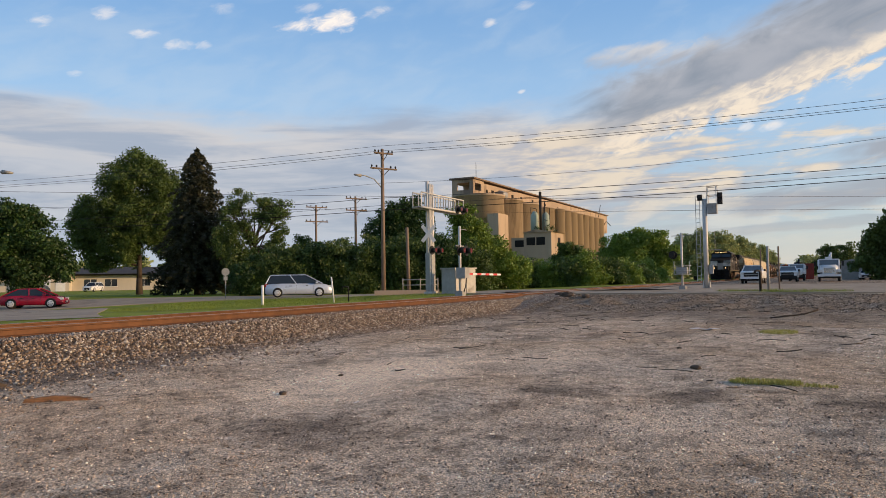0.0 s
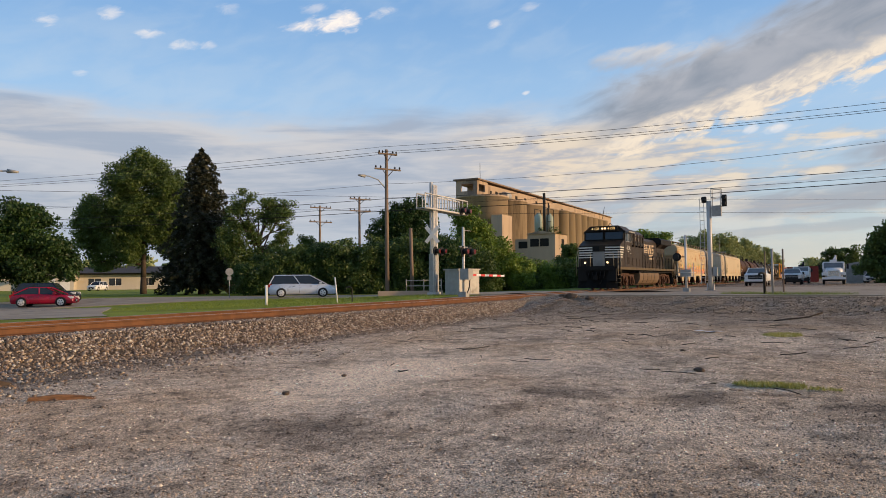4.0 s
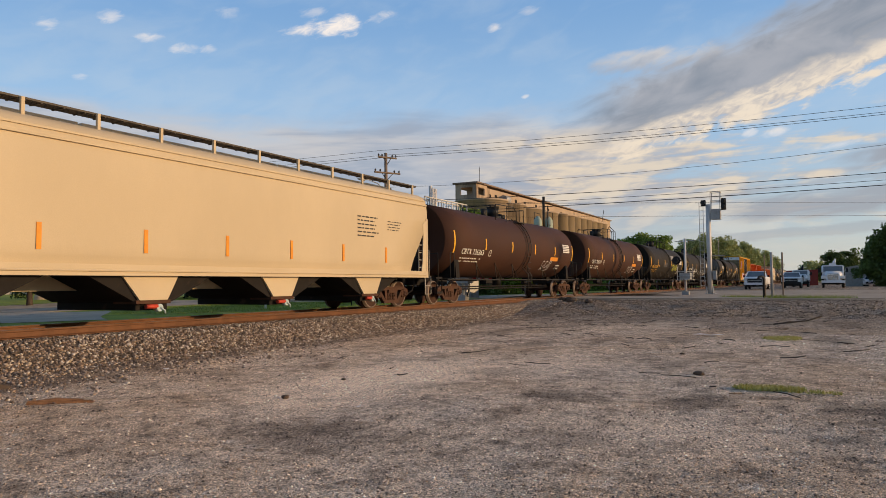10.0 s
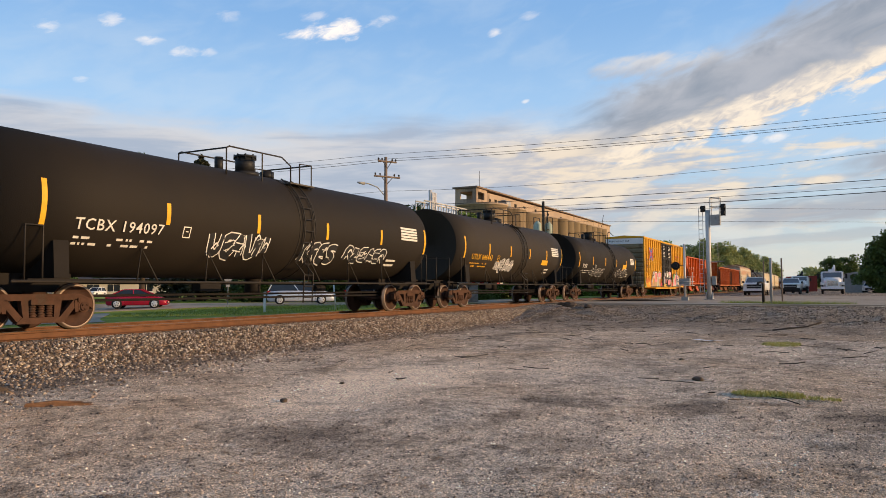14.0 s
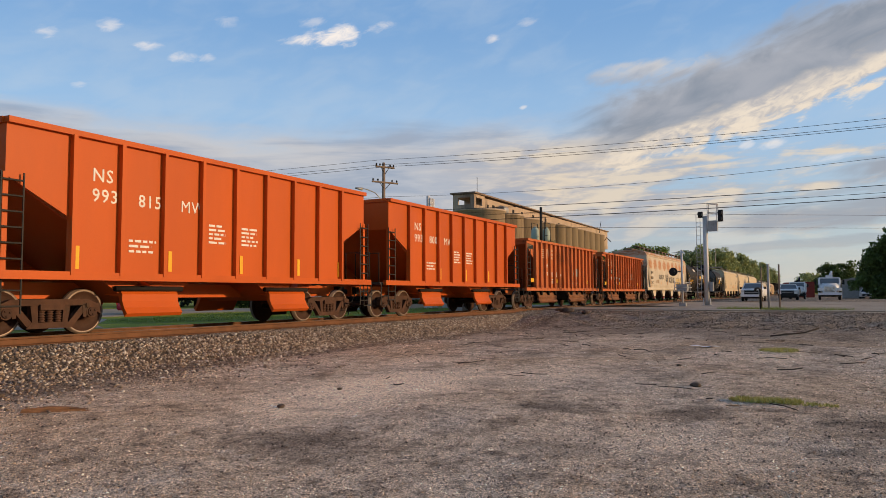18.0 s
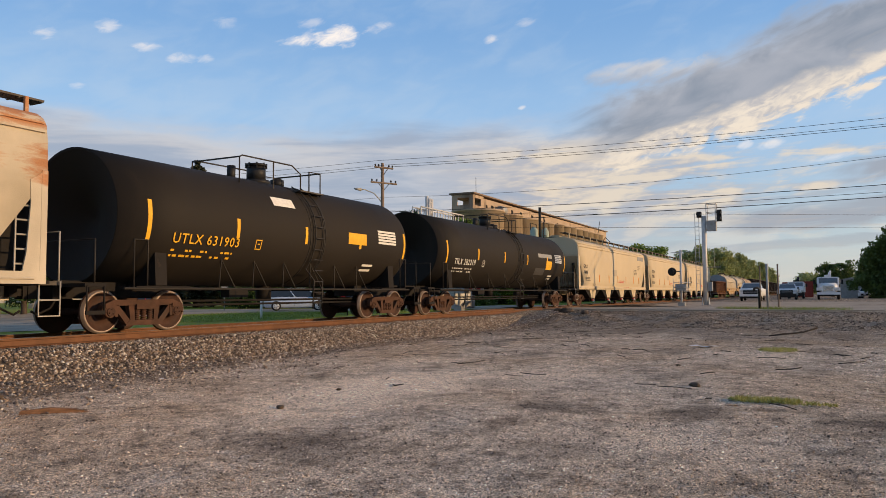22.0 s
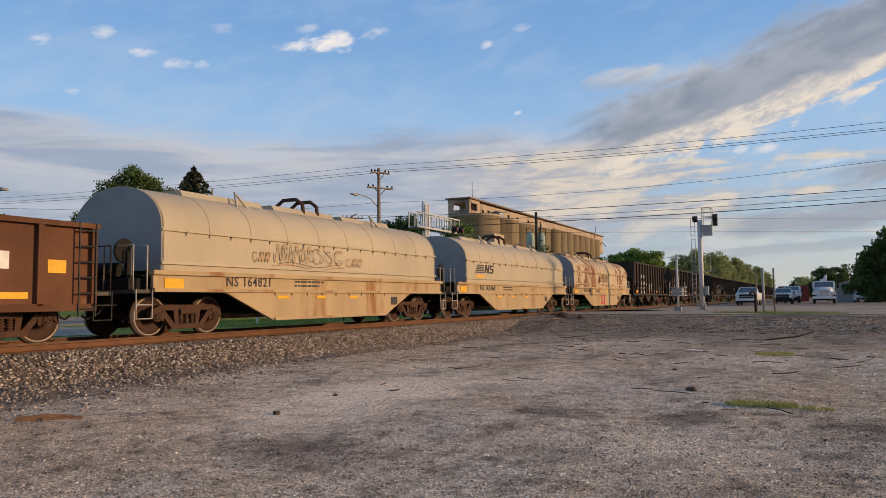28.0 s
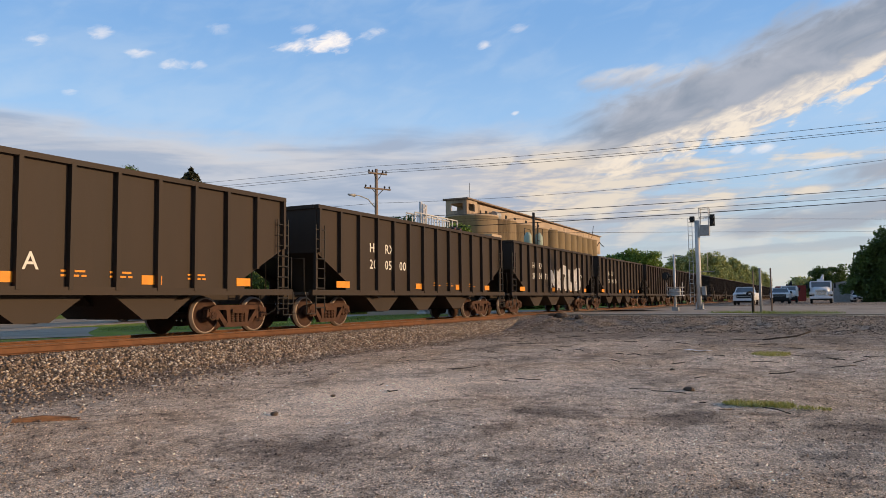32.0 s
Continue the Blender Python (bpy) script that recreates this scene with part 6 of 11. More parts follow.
    for x in (m - 0.35, m + 0.35):
        bm = bm_new()
        path(bm, [(x, -0.55, zt - 0.25), (x, -0.5, zt + 0.25), (x, -0.25, zt + 0.42), (x, 0.25, zt + 0.42), (x, 0.5, zt + 0.25), (x, 0.55, zt - 0.25)], 0.06, 8)
        part("lifting_bracket", bm, CASTING, h)
    for x in (x0 + 3.2, x1 - 3.2):
        bm = bm_new()
        path(bm, [(x - 0.25, -0.95, zt - 0.3), (x, -0.6, zt + 0.22), (x + 0.25, -0.95, zt - 0.3)], 0.035, 6)
        path(bm, [(x - 0.8, -0.6, zt + 0.22), (x + 0.4, 0.6, zt + 0.24)], 0.025, 6)
        part("stacking_guide", bm, BAR, h)
    lettered(car, number, 0.34 if len(number) > 6 else 0.40, 2.95 if len(number) > 6 else 2.45, 1.15, INK, -1.51)
    lines_of_bars(car, 5.6, 7.0, 1.28, 2, INK, -1.506, 0.05, 0.11, seed)
    plate(car, "data_panel", L - 4.4, L - 4.0, 0.62, 0.88, INK, -1.506)
    for x in (4.9, 6.6, 8.3):
        plate(car, "reflective_strip", x, x + 0.45, 0.84 if seed != 3 else 1.19, 0.92 if seed != 3 else 1.28, YELLOW, -1.506)
    plate(car, "reflective_strip", 1.05, 1.6, 1.06, 1.3, YELLOW, -1.508)
    for x in (0.62, L - 0.62):
        bm = bm_new()
        path(bm, [(x, -1.45, 1.05), (x, -1.45, 2.0), (x, -0.95, 2.0), (x, -0.95, 1.05)], 0.022)
        path(bm, [(x, 1.45, 1.05), (x, 1.45, 2.0), (x, 0.95, 2.0), (x, 0.95, 1.05)], 0.022)
        part("hand_rail", bm, BAR, car)
    bm = bm_new()
    box(bm, 0.35, x0 - 0.1, -1.2, 1.2, 1.06, 1.30)
    rod(bm, (0.55, -0.6, 1.5), (0.55, 0.5, 1.5), 0.16, 12)
    turned(bm, [(0.0, 0.26), (0.03, 0.28), (0.06, 0.26)], (0.5, -0.9, 1.9), "y", 16)
    box(bm, 0.52, 0.60, -0.95, -0.85, 1.3, 1.9)
    part("brake_gear", bm, UNDER, car)
    end_gear(car, L, BAR, 1.05)
    couplers(car, L)
    truck(car, 2.15, u0)
    truck(car, L - 2.15, u0)
    return car


# ---- the locomotive ----
LOCO = mat("dusty black loco paint", (0.038, 0.0255, 0.0155), 0.5, var=0.22, scale=0.8, dirt=(0.080, 0.054, 0.034), amount=0.35, dscale=0.5, streak=2.5, spread=0.3)
LOCO_DARK = mat("sooty black", (0.009, 0.008, 0.007), 0.6, var=0.3, scale=2, dirt=(0.03, 0.024, 0.019), amount=0.2)
SILL = mat("tan dusty sill", (0.12, 0.09, 0.055), 0.75, var=0.25, scale=2, dirt=(0.10, 0.07, 0.05), amount=0.35, dscale=1.5, streak=2)
TANKSKIN = mat("dusty fuel tank", (0.16, 0.105, 0.062), 0.7, var=0.25, scale=1, dirt=(0.035, 0.028, 0.022), amount=0.22, dscale=1.0, streak=5)
GREY_RAIL = mat("pale hand rail", (0.42, 0.34, 0.23), 0.5, 0.3, var=0.15)
LOCO_INK = mat("worn white striping", (0.58, 0.44, 0.30), 0.6, var=0.25, scale=2.5, dirt=(0.10, 0.07, 0.05), amount=0.3, dscale=1.6)
LAMP_ON = glowing("lit headlamp", (1.0, 0.66, 0.33), 1.9)
NUMBER_GLOW = glowing("lit number", (1.0, 0.66, 0.28), 0.75)
GRILLE = mat("radiator mesh", (0.030, 0.022, 0.018), 0.8, var=0.3, scale=10)
LOUVRE = mat("rusty louvre", (0.075, 0.045, 0.032), 0.75, var=0.3, scale=5)
SHUT = mat("silver window frame", (0.30, 0.28, 0.25), 0.5, 0.2)


def loco_truck(car, x, u0):
    bm = bm_new()
    box(bm, -2.0, 2.0, -0.35, 0.35, 0.62, 0.85)
    t = part("truck", bm, UNDER, car, "tan-dusted cast three-axle locomotive truck")
    t.location = (x, 0, 0)
    bm = bm_new()
    for s in (-1, 1):
        y0, y1 = (s * 0.98, s * 1.16) if s > 0 else (-1.16, -0.98)
        prism(bm, [(-2.55, 0.95), (-2.45, 1.10), (-1.2, 1.10), (-1.0, 1.18), (1.0, 1.18), (1.2, 1.10), (2.45, 1.10), (2.55, 0.95), (2.35, 0.78), (1.55, 0.72), (1.2, 0.78), (0.6, 0.74), (-0.6, 0.74), (-1.2, 0.78), (-1.55, 0.72), (-2.35, 0.78)], y0, y1)
    part("truck_frame", bm, CASTING, t)
    for k, dx in enumerate((-2.05, 0.0, 2.05)):
        for s in (-1, 1):
            bm = bm_new()
            y0, y1 = (1.0, 1.24) if s > 0 else (-1.24, -1.0)
            prism(bm, [(dx - 0.30, 0.34), (dx + 0.30, 0.34), (dx + 0.24, 0.80), (dx + 0.12, 0.92), (dx - 0.12, 0.92), (dx - 0.24, 0.80)], y0, y1)
            rod(bm, (dx, s * 1.22, 0.56), (dx, s * 1.30, 0.56), 0.15, 16)
            for e in (-1, 1):
                turned(bm, [(0.36 + 0.02 * i, 0.085 if i % 4 in (1, 2) else 0.06) for i in range(20)], (dx + e * 0.42, s * 1.06, 0), "z", 10)
                box(bm, dx + e * 0.42 - 0.12, dx + e * 0.42 + 0.12, min(s * 0.98, s * 1.18), max(s * 0.98, s * 1.18), 0.30, 0.37)
            part("axle_box", bm, CASTING, t)
        w = part("wheelset", LOCO_WHEEL, None, t)
        w.location = (dx, 0, 0.533)
        SPINS.append((w, Vector((dx, 0, 0.533)), 0.533, u0 + x + dx))
    bm = bm_new()
    path(bm, [(-2.4, -1.18, 1.02), (-1.1, -1.2, 0.98), (0, -1.22, 1.05), (1.1, -1.2, 0.98), (2.4, -1.18, 1.02)], 0.03)
    for dx in (-1.35, 0.75, 1.55):
        rod(bm, (dx, -1.2, 0.86), (dx + 0.45, -1.2, 0.86), 0.10, 10)
    path(bm, [(-0.9, -1.2, 1.1), (-0.5, -1.25, 0.62), (0.4, -1.2, 0.66)], 0.022)
    part("brake_rigging", bm, CASTING, t)


LOCO_WHEEL = wheel_mesh(0.533)


def locomotive(u0):
    L = 22.3
    car = car_root("locomotive", u0, "dusty black diesel freight locomotive with white nose stripes", "locomotive")
    # underframe and sills
    bm = bm_new()
    box(bm, 1.05, L - 1.05, -1.50, 1.50, 1.42, 1.60)
    box(bm, 1.05, L - 1.05, -0.55, 0.55, 0.95, 1.42)
    part("underframe", bm, LOCO_DARK, car)
    for y in (-1.53, 1.48):
        bm = bm_new()
        box(bm, 1.0, L - 1.05, y, y + 0.05, 1.44, 1.62)
        part("side_sill", bm, SILL, car, "tan dusted side sill")
    # nose, cab and tall equipment body
    bm = bm_new()
    prism(bm, [(1.20, 1.62), (1.20, 3.18), (2.45, 3.60), (2.45, 1.62)], -1.50, 1.50)
    prism(bm, [(1.20, -1.30), (1.02, -0.45), (1.02, 0.45), (1.20, 1.30)], 1.62, 3.14, "z")
    nose = part("nose", bm, LOCO, car, "black wide nose with white stripes")
    bm = bm_new()
    sect = [(-1.50, 1.62), (-1.50, 4.20), (-1.00, 4.60), (1.00, 4.60), (1.50, 4.20), (1.50, 1.62)]
    front = {1.62: 2.45, 4.20: 2.62, 4.60: 2.75}
    ring0 = [bm.verts.new((front[z], y, z)) for y, z in sect]
    ring1 = [bm.verts.new((4.66, y, z)) for y, z in sect]
    bm.faces.new(ring0)
    bm.faces.new(ring1[::-1])
    for i in range(6):
        bm.faces.new((ring0[i], ring1[i], ring1[(i + 1) % 6], ring0[(i + 1) % 6]))
    cab = part("cab", bm, LOCO, car, "black driver's cab")
    bm = bm_new()
    prism(bm, [(-1.49, 1.62), (-1.49, 4.16), (-1.05, 4.52), (1.05, 4.52), (1.49, 4.16), (1.49, 1.62)], 4.66, 8.80, "x")
    tall = part("equipment_body", bm, LOCO, car)
    # cab roof with its eave, panes, number boards and lamps
    bm = bm_new()
    prism(bm, [(-1.56, 4.14), (-1.52, 4.24), (-1.02, 4.65), (1.02, 4.65), (1.52, 4.24), (1.56, 4.14), (1.0, 4.58), (-1.0, 4.58)], 2.58, 5.0, "x")
    part("cab_roof", bm, LOCO, car, "black dusty cab roof")
    for y0, y1 in ((-1.36, -0.10), (0.10, 1.36)):
        bm = bm_new()
        vs = [bm.verts.new(p) for p in ((2.44, y0, 3.66), (2.44, y1, 3.66), (2.585, y1, 4.18), (2.585, y0, 4.18))]
        bm.faces.new(vs)
        part("windshield", bm, GLASS, cab, "dark sloping windshield")
    bm = bm_new()
    for a, b in (((2.43, -1.40, 3.62), (2.60, -1.40, 4.22)), ((2.43, 0, 3.62), (2.60, 0, 4.22)), ((2.43, 1.40, 3.62), (2.60, 1.40, 4.22)), ((2.43, -1.40, 3.62), (2.43, 1.40, 3.62)), ((2.60, -1.40, 4.22), (2.60, 1.40, 4.22))):
        rod(bm, a, b, 0.03, 6)
    part("windshield_frame", bm, LOCO_DARK, cab)
    bm = bm_new()
    prism(bm, [(-1.08, 4.28), (1.08, 4.28), (0.98, 4.60), (-0.98, 4.60)], 2.46, 2.80, "x")
    board = part("number_box", bm, LOCO, car)
    for y0, y1, ty in ((-0.95, -0.22, -0.28), (0.22, 0.95, 0.90)):
        bm = bm_new()
        box(bm, 2.44, 2.465, y0, y1, 4.33, 4.56)
        part("number_board", bm, LOCO_DARK, board, "dark number board with lit digits")
        me = letters("4158", 0.26)
        me.materials.clear()
        me.materials.append(NUMBER_GLOW)
        o = part("number", me, None, board)
        o.location, o.rotation_euler = (2.432, ty, 4.36), (0, 0, radians(-90))
    for y in (-0.10, 0.10):
        bm = bm_new()
        turned(bm, [(2.40, 0.02), (2.41, 0.07), (2.50, 0.07)], (0, y, 4.45), "x", 16)
        part("headlamp", bm, LAMP_ON, board, "twin lit headlamp")
    # side windows
    for x0, x1 in ((2.72, 3.10), (3.16, 3.95), (4.02, 4.42)):
        bm = bm_new()
        box(bm, x0, x1, -1.512, -1.50, 3.50, 4.08)
        w = part("side_window", bm, GLASS, cab)
        bm = bm_new()
        for xx in (x0 - 0.025, x1 - 0.015):
            box(bm, xx, xx + 0.04, -1.535, -1.50, 3.46, 4.12)
        box(bm, x0, x1, -1.535, -1.50, 3.46, 3.50)
        box(bm, x0, x1, -1.535, -1.50, 4.08, 4.12)
        if x1 - x0 > 0.6:
            box(bm, (x0 + x1) / 2 - 0.03, (x0 + x1) / 2 + 0.03, -1.535, -1.50, 3.50, 4.08)
        part("window_frame", bm, SHUT, w)
    bm = bm_new()
    prism(bm, [(2.66, 4.12), (4.5, 4.12), (4.5, 4.22), (2.66, 4.22)], -1.80, -1.50)
    part("sun_visor", bm, SHUT, cab)
    # nose front: door, stripes, lamps
    for k in range(5):
        z = 2.28 + 0.175 * k
        x1 = 2.25 - 0.10 * (4 - k)
        bm = bm_new()
        prism(bm, [(1.20, z), (x1 - 0.05, z), (x1, z + 0.075), (1.20, z + 0.075)], -1.508, -1.50)
        part("stripe", bm, PALE_INK, nose)
        for e in (-1, 1):
            bm = bm_new()
            prism(bm, [(1.20, e * 1.30), (1.02, e * 0.45), (1.01, e * 0.45), (1.19, e * 1.33), (1.19, e * 1.50), (1.20, e * 1.50)], z, z + 0.075, "z")
            part("stripe", bm, PALE_INK, nose)
    bm = bm_new()
    box(bm, 0.98, 1.03, -0.42, 0.42, 1.70, 2.72)
    part("nose_panel", bm, SHUT, nose, "pale panel on the nose door")
    bm = bm_new()
    box(bm, 0.99, 1.03, -0.05, 0.42, 2.75, 3.10)
    part("nose_door", bm, LOCO_DARK, nose)
    # front platform, plow, steps, rails
    bm = bm_new()
    box(bm, 0.42, 1.2, -1.45, 1.45, 1.50, 1.64)
    box(bm, 0.30, 0.46, -1.25, 1.25, 1.42, 1.68)
    part("front_platform", bm, LOCO_DARK, car)
    bm = bm_new()
    vs = [(0.62, -1.42), (0.30, -0.7), (0.18, 0.0), (0.30, 0.7), (0.62, 1.42)]
    top = [bm.verts.new((x + 0.10, y, 1.32)) for x, y in vs]
    mid = [bm.verts.new((x + 0.16, y, 0.72)) for x, y in vs]
    low = [bm.verts.new((x - 0.06, y, 0.13)) for x, y in vs]
    for p, q in ((top, mid), (mid, low)):
        for i in range(4):
            bm.faces.new((p[i], p[i + 1], q[i + 1], q[i]))
    bmesh.ops.solidify(bm, geom=list(bm.faces), thickness=0.04)
    part("plow", bm, LOCO_DARK, car, "black snow plow")
    bm = bm_new()
    box(bm, 0.45, 0.95, -1.35, 1.35, 0.62, 1.50)
    part("pilot", bm, LOCO_DARK, car)
    for s in (-1, 1):
        for k in range(5):
            z = 0.20 + 0.29 * k
            bm = bm_new()
            box(bm, 0.62, 1.06, min(s * 1.16, s * 1.52), max(s * 1.16, s * 1.52), z, z + 0.03)
            part("step_tread", bm, SILL, car)
        bm = bm_new()
        box(bm, 1.05, 1.10, min(s * 1.1, s * 1.52), max(s * 1.1, s * 1.52), 0.16, 1.6)
        part("step_side", bm, LOCO_DARK, car)
        for run in ([(0.50, s * 1.50, 1.0), (0.50, s * 1.50, 2.0), (0.74, s * 1.46, 2.75), (0.95, s * 1.40, 2.78)], [(1.12, s * 1.53, 0.6), (1.12, s * 1.54, 2.0), (1.18, s * 1.50, 2.60)],
                    [(0.46, s * 1.2, 1.64), (0.46, s * 1.2, 2.55), (0.46, s * 0.45, 2.60), (0.46, s * 0.45, 1.64)]):
            bm = bm_new()
            path(bm, run, 0.022)
            part("hand_rail", bm, GREY_RAIL, car)
        bm = bm_new()
        rod(bm, (0.48, s * 0.80, 1.93), (0.34, s * 0.80, 1.93), 0.13, 18)
        box(bm, 0.42, 0.5, s * 0.8 - 0.05, s * 0.8 + 0.05, 1.64, 1.8)
        lamp = part("ditch_light", bm, LOCO_DARK, car)
        bm = bm_new()
        rod(bm, (0.345, s * 0.80, 1.93), (0.332, s * 0.80, 1.93), 0.075, 18)
        part("lens", bm, LAMP_ON, lamp, "lit round ditch light")
    for k in range(5):
        y = -0.6 + 0.28 * k
        bm = bm_new()
        path(bm, [(0.36, y, 1.30), (0.12, y, 1.0), (0.10, y + 0.05, 0.70)], 0.03)
        part("air_hose", bm, LOCO_DARK, car)
    # louvred openings behind the cab, panels and doors of the tall body
    for i in range(3):
        x0 = 4.95 + 0.93 * i
        bm = bm_new()
        box(bm, x0, x0 + 0.70, -1.52, -1.49, 3.62, 4.12)
        fr = part("louvre_frame", bm, LOCO_DARK, tall)
        bm = bm_new()
        for k in range(8):
            z = 3.65 + 0.057 * k
            prism(bm, [(-1.55, z), (-1.52, z + 0.04), (-1.50, z + 0.04), (-1.53, z)], x0 + 0.03, x0 + 0.67, "x")
        part("slat", bm, LOUVRE, fr)
        for xx in (x0 - 0.10, x0 + 0.72):
            bm = bm_new()
            box(bm, xx, xx + 0.05, -1.55, -1.49, 3.60, 4.14)
            part("louvre_post", bm, SHUT, tall)
    bm = bm_new()
    for z in (3.50, 3.95):
        rod(bm, (4.75, -1.62, z), (7.9, -1.62, z), 0.022, 6)
    for x in (4.75, 5.95, 6.95, 7.9):
        rod(bm, (x, -1.62, 3.2), (x, -1.62, 4.15), 0.025, 6)
        box(bm, x - 0.05, x + 0.05, -1.64, -1.49, 3.16, 3.30)
    rod(bm, (8.5, -1.55, 4.3), (9.0, -1.30, 2.4), 0.02, 6)
    part("grab_rail", bm, LOCO_DARK, tall)
    bm = bm_new()
    for a, b in (((2.45, 2.70), (4.60, 2.70)), ((4.66, 1.7), (4.66, 4.1)), ((4.9, 2.30), (8.1, 2.30)), ((6.1, 1.7), (6.1, 2.30)), ((7.2, 1.7), (7.2, 2.30)), ((4.9, 1.7), (4.9, 2.30)), ((8.1, 1.62), (8.1, 4.1)), ((8.35, 1.62), (8.35, 2.9)), ((2.45, 1.62), (2.45, 2.70)), ((3.3, 1.75), (3.3, 2.62))):
        rod(bm, (a[0], -1.503, a[1]), (b[0], -1.503, b[1]), 0.012, 4)
    part("panel_seam", bm, LOCO_DARK, tall)
    for x0, x1, z0, z1 in ((3.36, 3.86, 1.86, 2.34), (8.28, 8.62, 3.55, 4.0)):
        bm = bm_new()
        box(bm, x0, x1, -1.512, -1.49, z0, z1)
        part("vent_grille", bm, GRILLE, tall)
    lettered(car, "4158", 0.50, 3.02, 2.86, PALE_INK, -1.512, name="number", label="white road number")
    plate(car, "small_lettering", 3.42, 3.62, 2.72, 2.78, PALE_INK, -1.506)
    plate(car, "small_lettering", 3.95, 4.35, 2.64, 2.68, PALE_INK, -1.506)
    # long hood
    bm = bm_new()
    prism(bm, [(-1.02, 1.60), (-1.02, 3.86), (-0.80, 4.12), (0.80, 4.12), (1.02, 3.86), (1.02, 1.60)], 8.80, 15.9, "x")
    hood = part("long_hood", bm, LOCO, car, "black engine hood with rows of doors")
    for i in range(11):
        x0 = 9.05 + 0.61 * i
        bm = bm_new()
        box(bm, x0, x0 + 0.56, -1.05, -1.02, 1.72, 3.72)
        d = part("hood_door", bm, LOCO, hood)
        for z in (2.05, 3.35):
            bm = bm_new()
            box(bm, x0 + 0.44, x0 + 0.50, -1.075, -1.05, z, z + 0.11)
            part("latch", bm, LOCO_DARK, d)
    for k in range(5):
        bm = bm_new()
        z = 2.92 + 0.145 * k
        off = 0.05 * k
        prism(bm, [(9.95 + off, z), (12.0 + off * 0.4, z), (12.1 + off * 0.4, z + 0.085), (10.0 + off, z + 0.085)], -1.058, -1.05)
        part("stripe", bm, LOCO_INK, hood, "worn white speed stripe")
    bm = bm_new()
    bend = 0
    for pts in ([(12.35, 2.85), (12.65, 2.85), (12.95, 3.62), (12.60, 3.62)], [(12.75, 3.55), (13.0, 3.55), (13.35, 2.92), (13.1, 2.88)], [(13.15, 2.85), (13.4, 2.85), (13.6, 3.62), (13.35, 3.62)],
                [(13.75, 3.48), (14.45, 3.48), (14.50, 3.62), (13.80, 3.62)], [(13.72, 3.18), (14.38, 3.18), (14.42, 3.31), (13.76, 3.31)], [(13.62, 2.86), (14.30, 2.86), (14.34, 3.00), (13.66, 3.00)], [(13.72, 3.31), (13.88, 3.31), (13.95, 3.48), (13.76, 3.48)], [(14.18, 3.00), (14.34, 3.00), (14.38, 3.18), (14.22, 3.18)]):
        bend += 1
        prism(bm, pts, -1.058 - 0.002 * bend, -1.05)
    part("emblem", bm, LOCO_INK, hood, "worn white slanted block emblem")
    bm = bm_new()
    for z, w in ((2.62, 1.75), (2.38, 1.95)):
        x = 12.45
        for k in range(8):
            box(bm, x, x + w / 8 - 0.05, -1.058, -1.05, z, z + 0.15)
            x += w / 8
    part("lettering", bm, LOCO_INK, hood)
    bm = bm_new()
    box(bm, 11.9, 12.9, -0.45, 0.45, 4.10, 4.36)
    part("exhaust_stack", bm, LOCO_DARK, hood)
    bm = bm_new()
    for k in range(3):
        rod(bm, (9.55 + 0.2 * k, -0.35 + 0.2 * k, 4.28), (10.0 + 0.2 * k, -0.35 + 0.2 * k, 4.28), 0.10, 10, 0.05)
    box(bm, 9.6, 10.2, -0.3, 0.3, 4.10, 4.22)
    part("horn", bm, LOCO_DARK, hood)
    # radiator end with wings
    bm = bm_new()
    prism(bm, [(-1.02, 1.60), (-1.02, 3.45), (-1.45, 3.78), (1.45, 3.78), (1.02, 3.45), (1.02, 1.60)], 15.9, 19.25, "x")
    rad = part("radiator_body", bm, LOCO, car)
    bm = bm_new()
    prism(bm, [(-1.46, 3.78), (-1.50, 4.18), (-1.2, 4.34), (1.2, 4.34), (1.50, 4.18), (1.46, 3.78)], 15.7, 20.3, "x")
    part("radiator_wing", bm, LOCO_DARK, rad, "overhanging radiator wings")
    for x0, x1 in ((17.2, 18.25), (18.32, 19.2)):
        bm = bm_new()
        vs = [bm.verts.new(p) for p in ((x0, -1.06, 3.47), (x1, -1.06, 3.47), (x1, -1.42, 3.75), (x0, -1.42, 3.75))]
        bm.faces.new(vs)
        bmesh.ops.solidify(bm, geom=list(bm.faces), thickness=0.02)
        part("radiator_screen", bm, GRILLE, rad)
    for i in range(6):
        x0 = 16.0 + 0.53 * i
        bm = bm_new()
        box(bm, x0, x0 + 0.48, -1.05, -1.02, 1.72, 3.35)
        d = part("radiator_door", bm, LOCO, rad)
        if i != 3:
            for z0, z1 in ((1.95, 2.45), (2.62, 3.08)):
                bm = bm_new()
                box(bm, x0 + 0.06, x0 + 0.43, -1.062, -1.05, z0, z1)
                part("vent", bm, LOCO_DARK, d)
    bm = bm_new()
    turned(bm, [(0.0, 0.24), (0.03, 0.26), (0.05, 0.24)], (17.85, -1.14, 2.75), "y", 20)
    part("hand_brake", bm, SILL, rad)
    # walkway rail
    bm = bm_new()
    path(bm, [(8.42, -1.48, 2.66), (9.2, -1.48, 2.62), (L - 2.0, -1.48, 2.64)], 0.022)
    path(bm, [(8.9, 1.48, 2.62), (L - 2.0, 1.48, 2.64)], 0.022)
    part("walkway_rail", bm, LOCO_DARK, car)
    for k in range(9):
        x = 9.2 + 1.4 * k
        bm = bm_new()
        rod(bm, (x, -1.48, 1.6), (x, -1.48, 2.64), 0.026, 6)
        box(bm, x - 0.05, x + 0.05, -1.53, -1.44, 1.42, 1.66)
        part("stanchion", bm, LOCO_DARK, car)
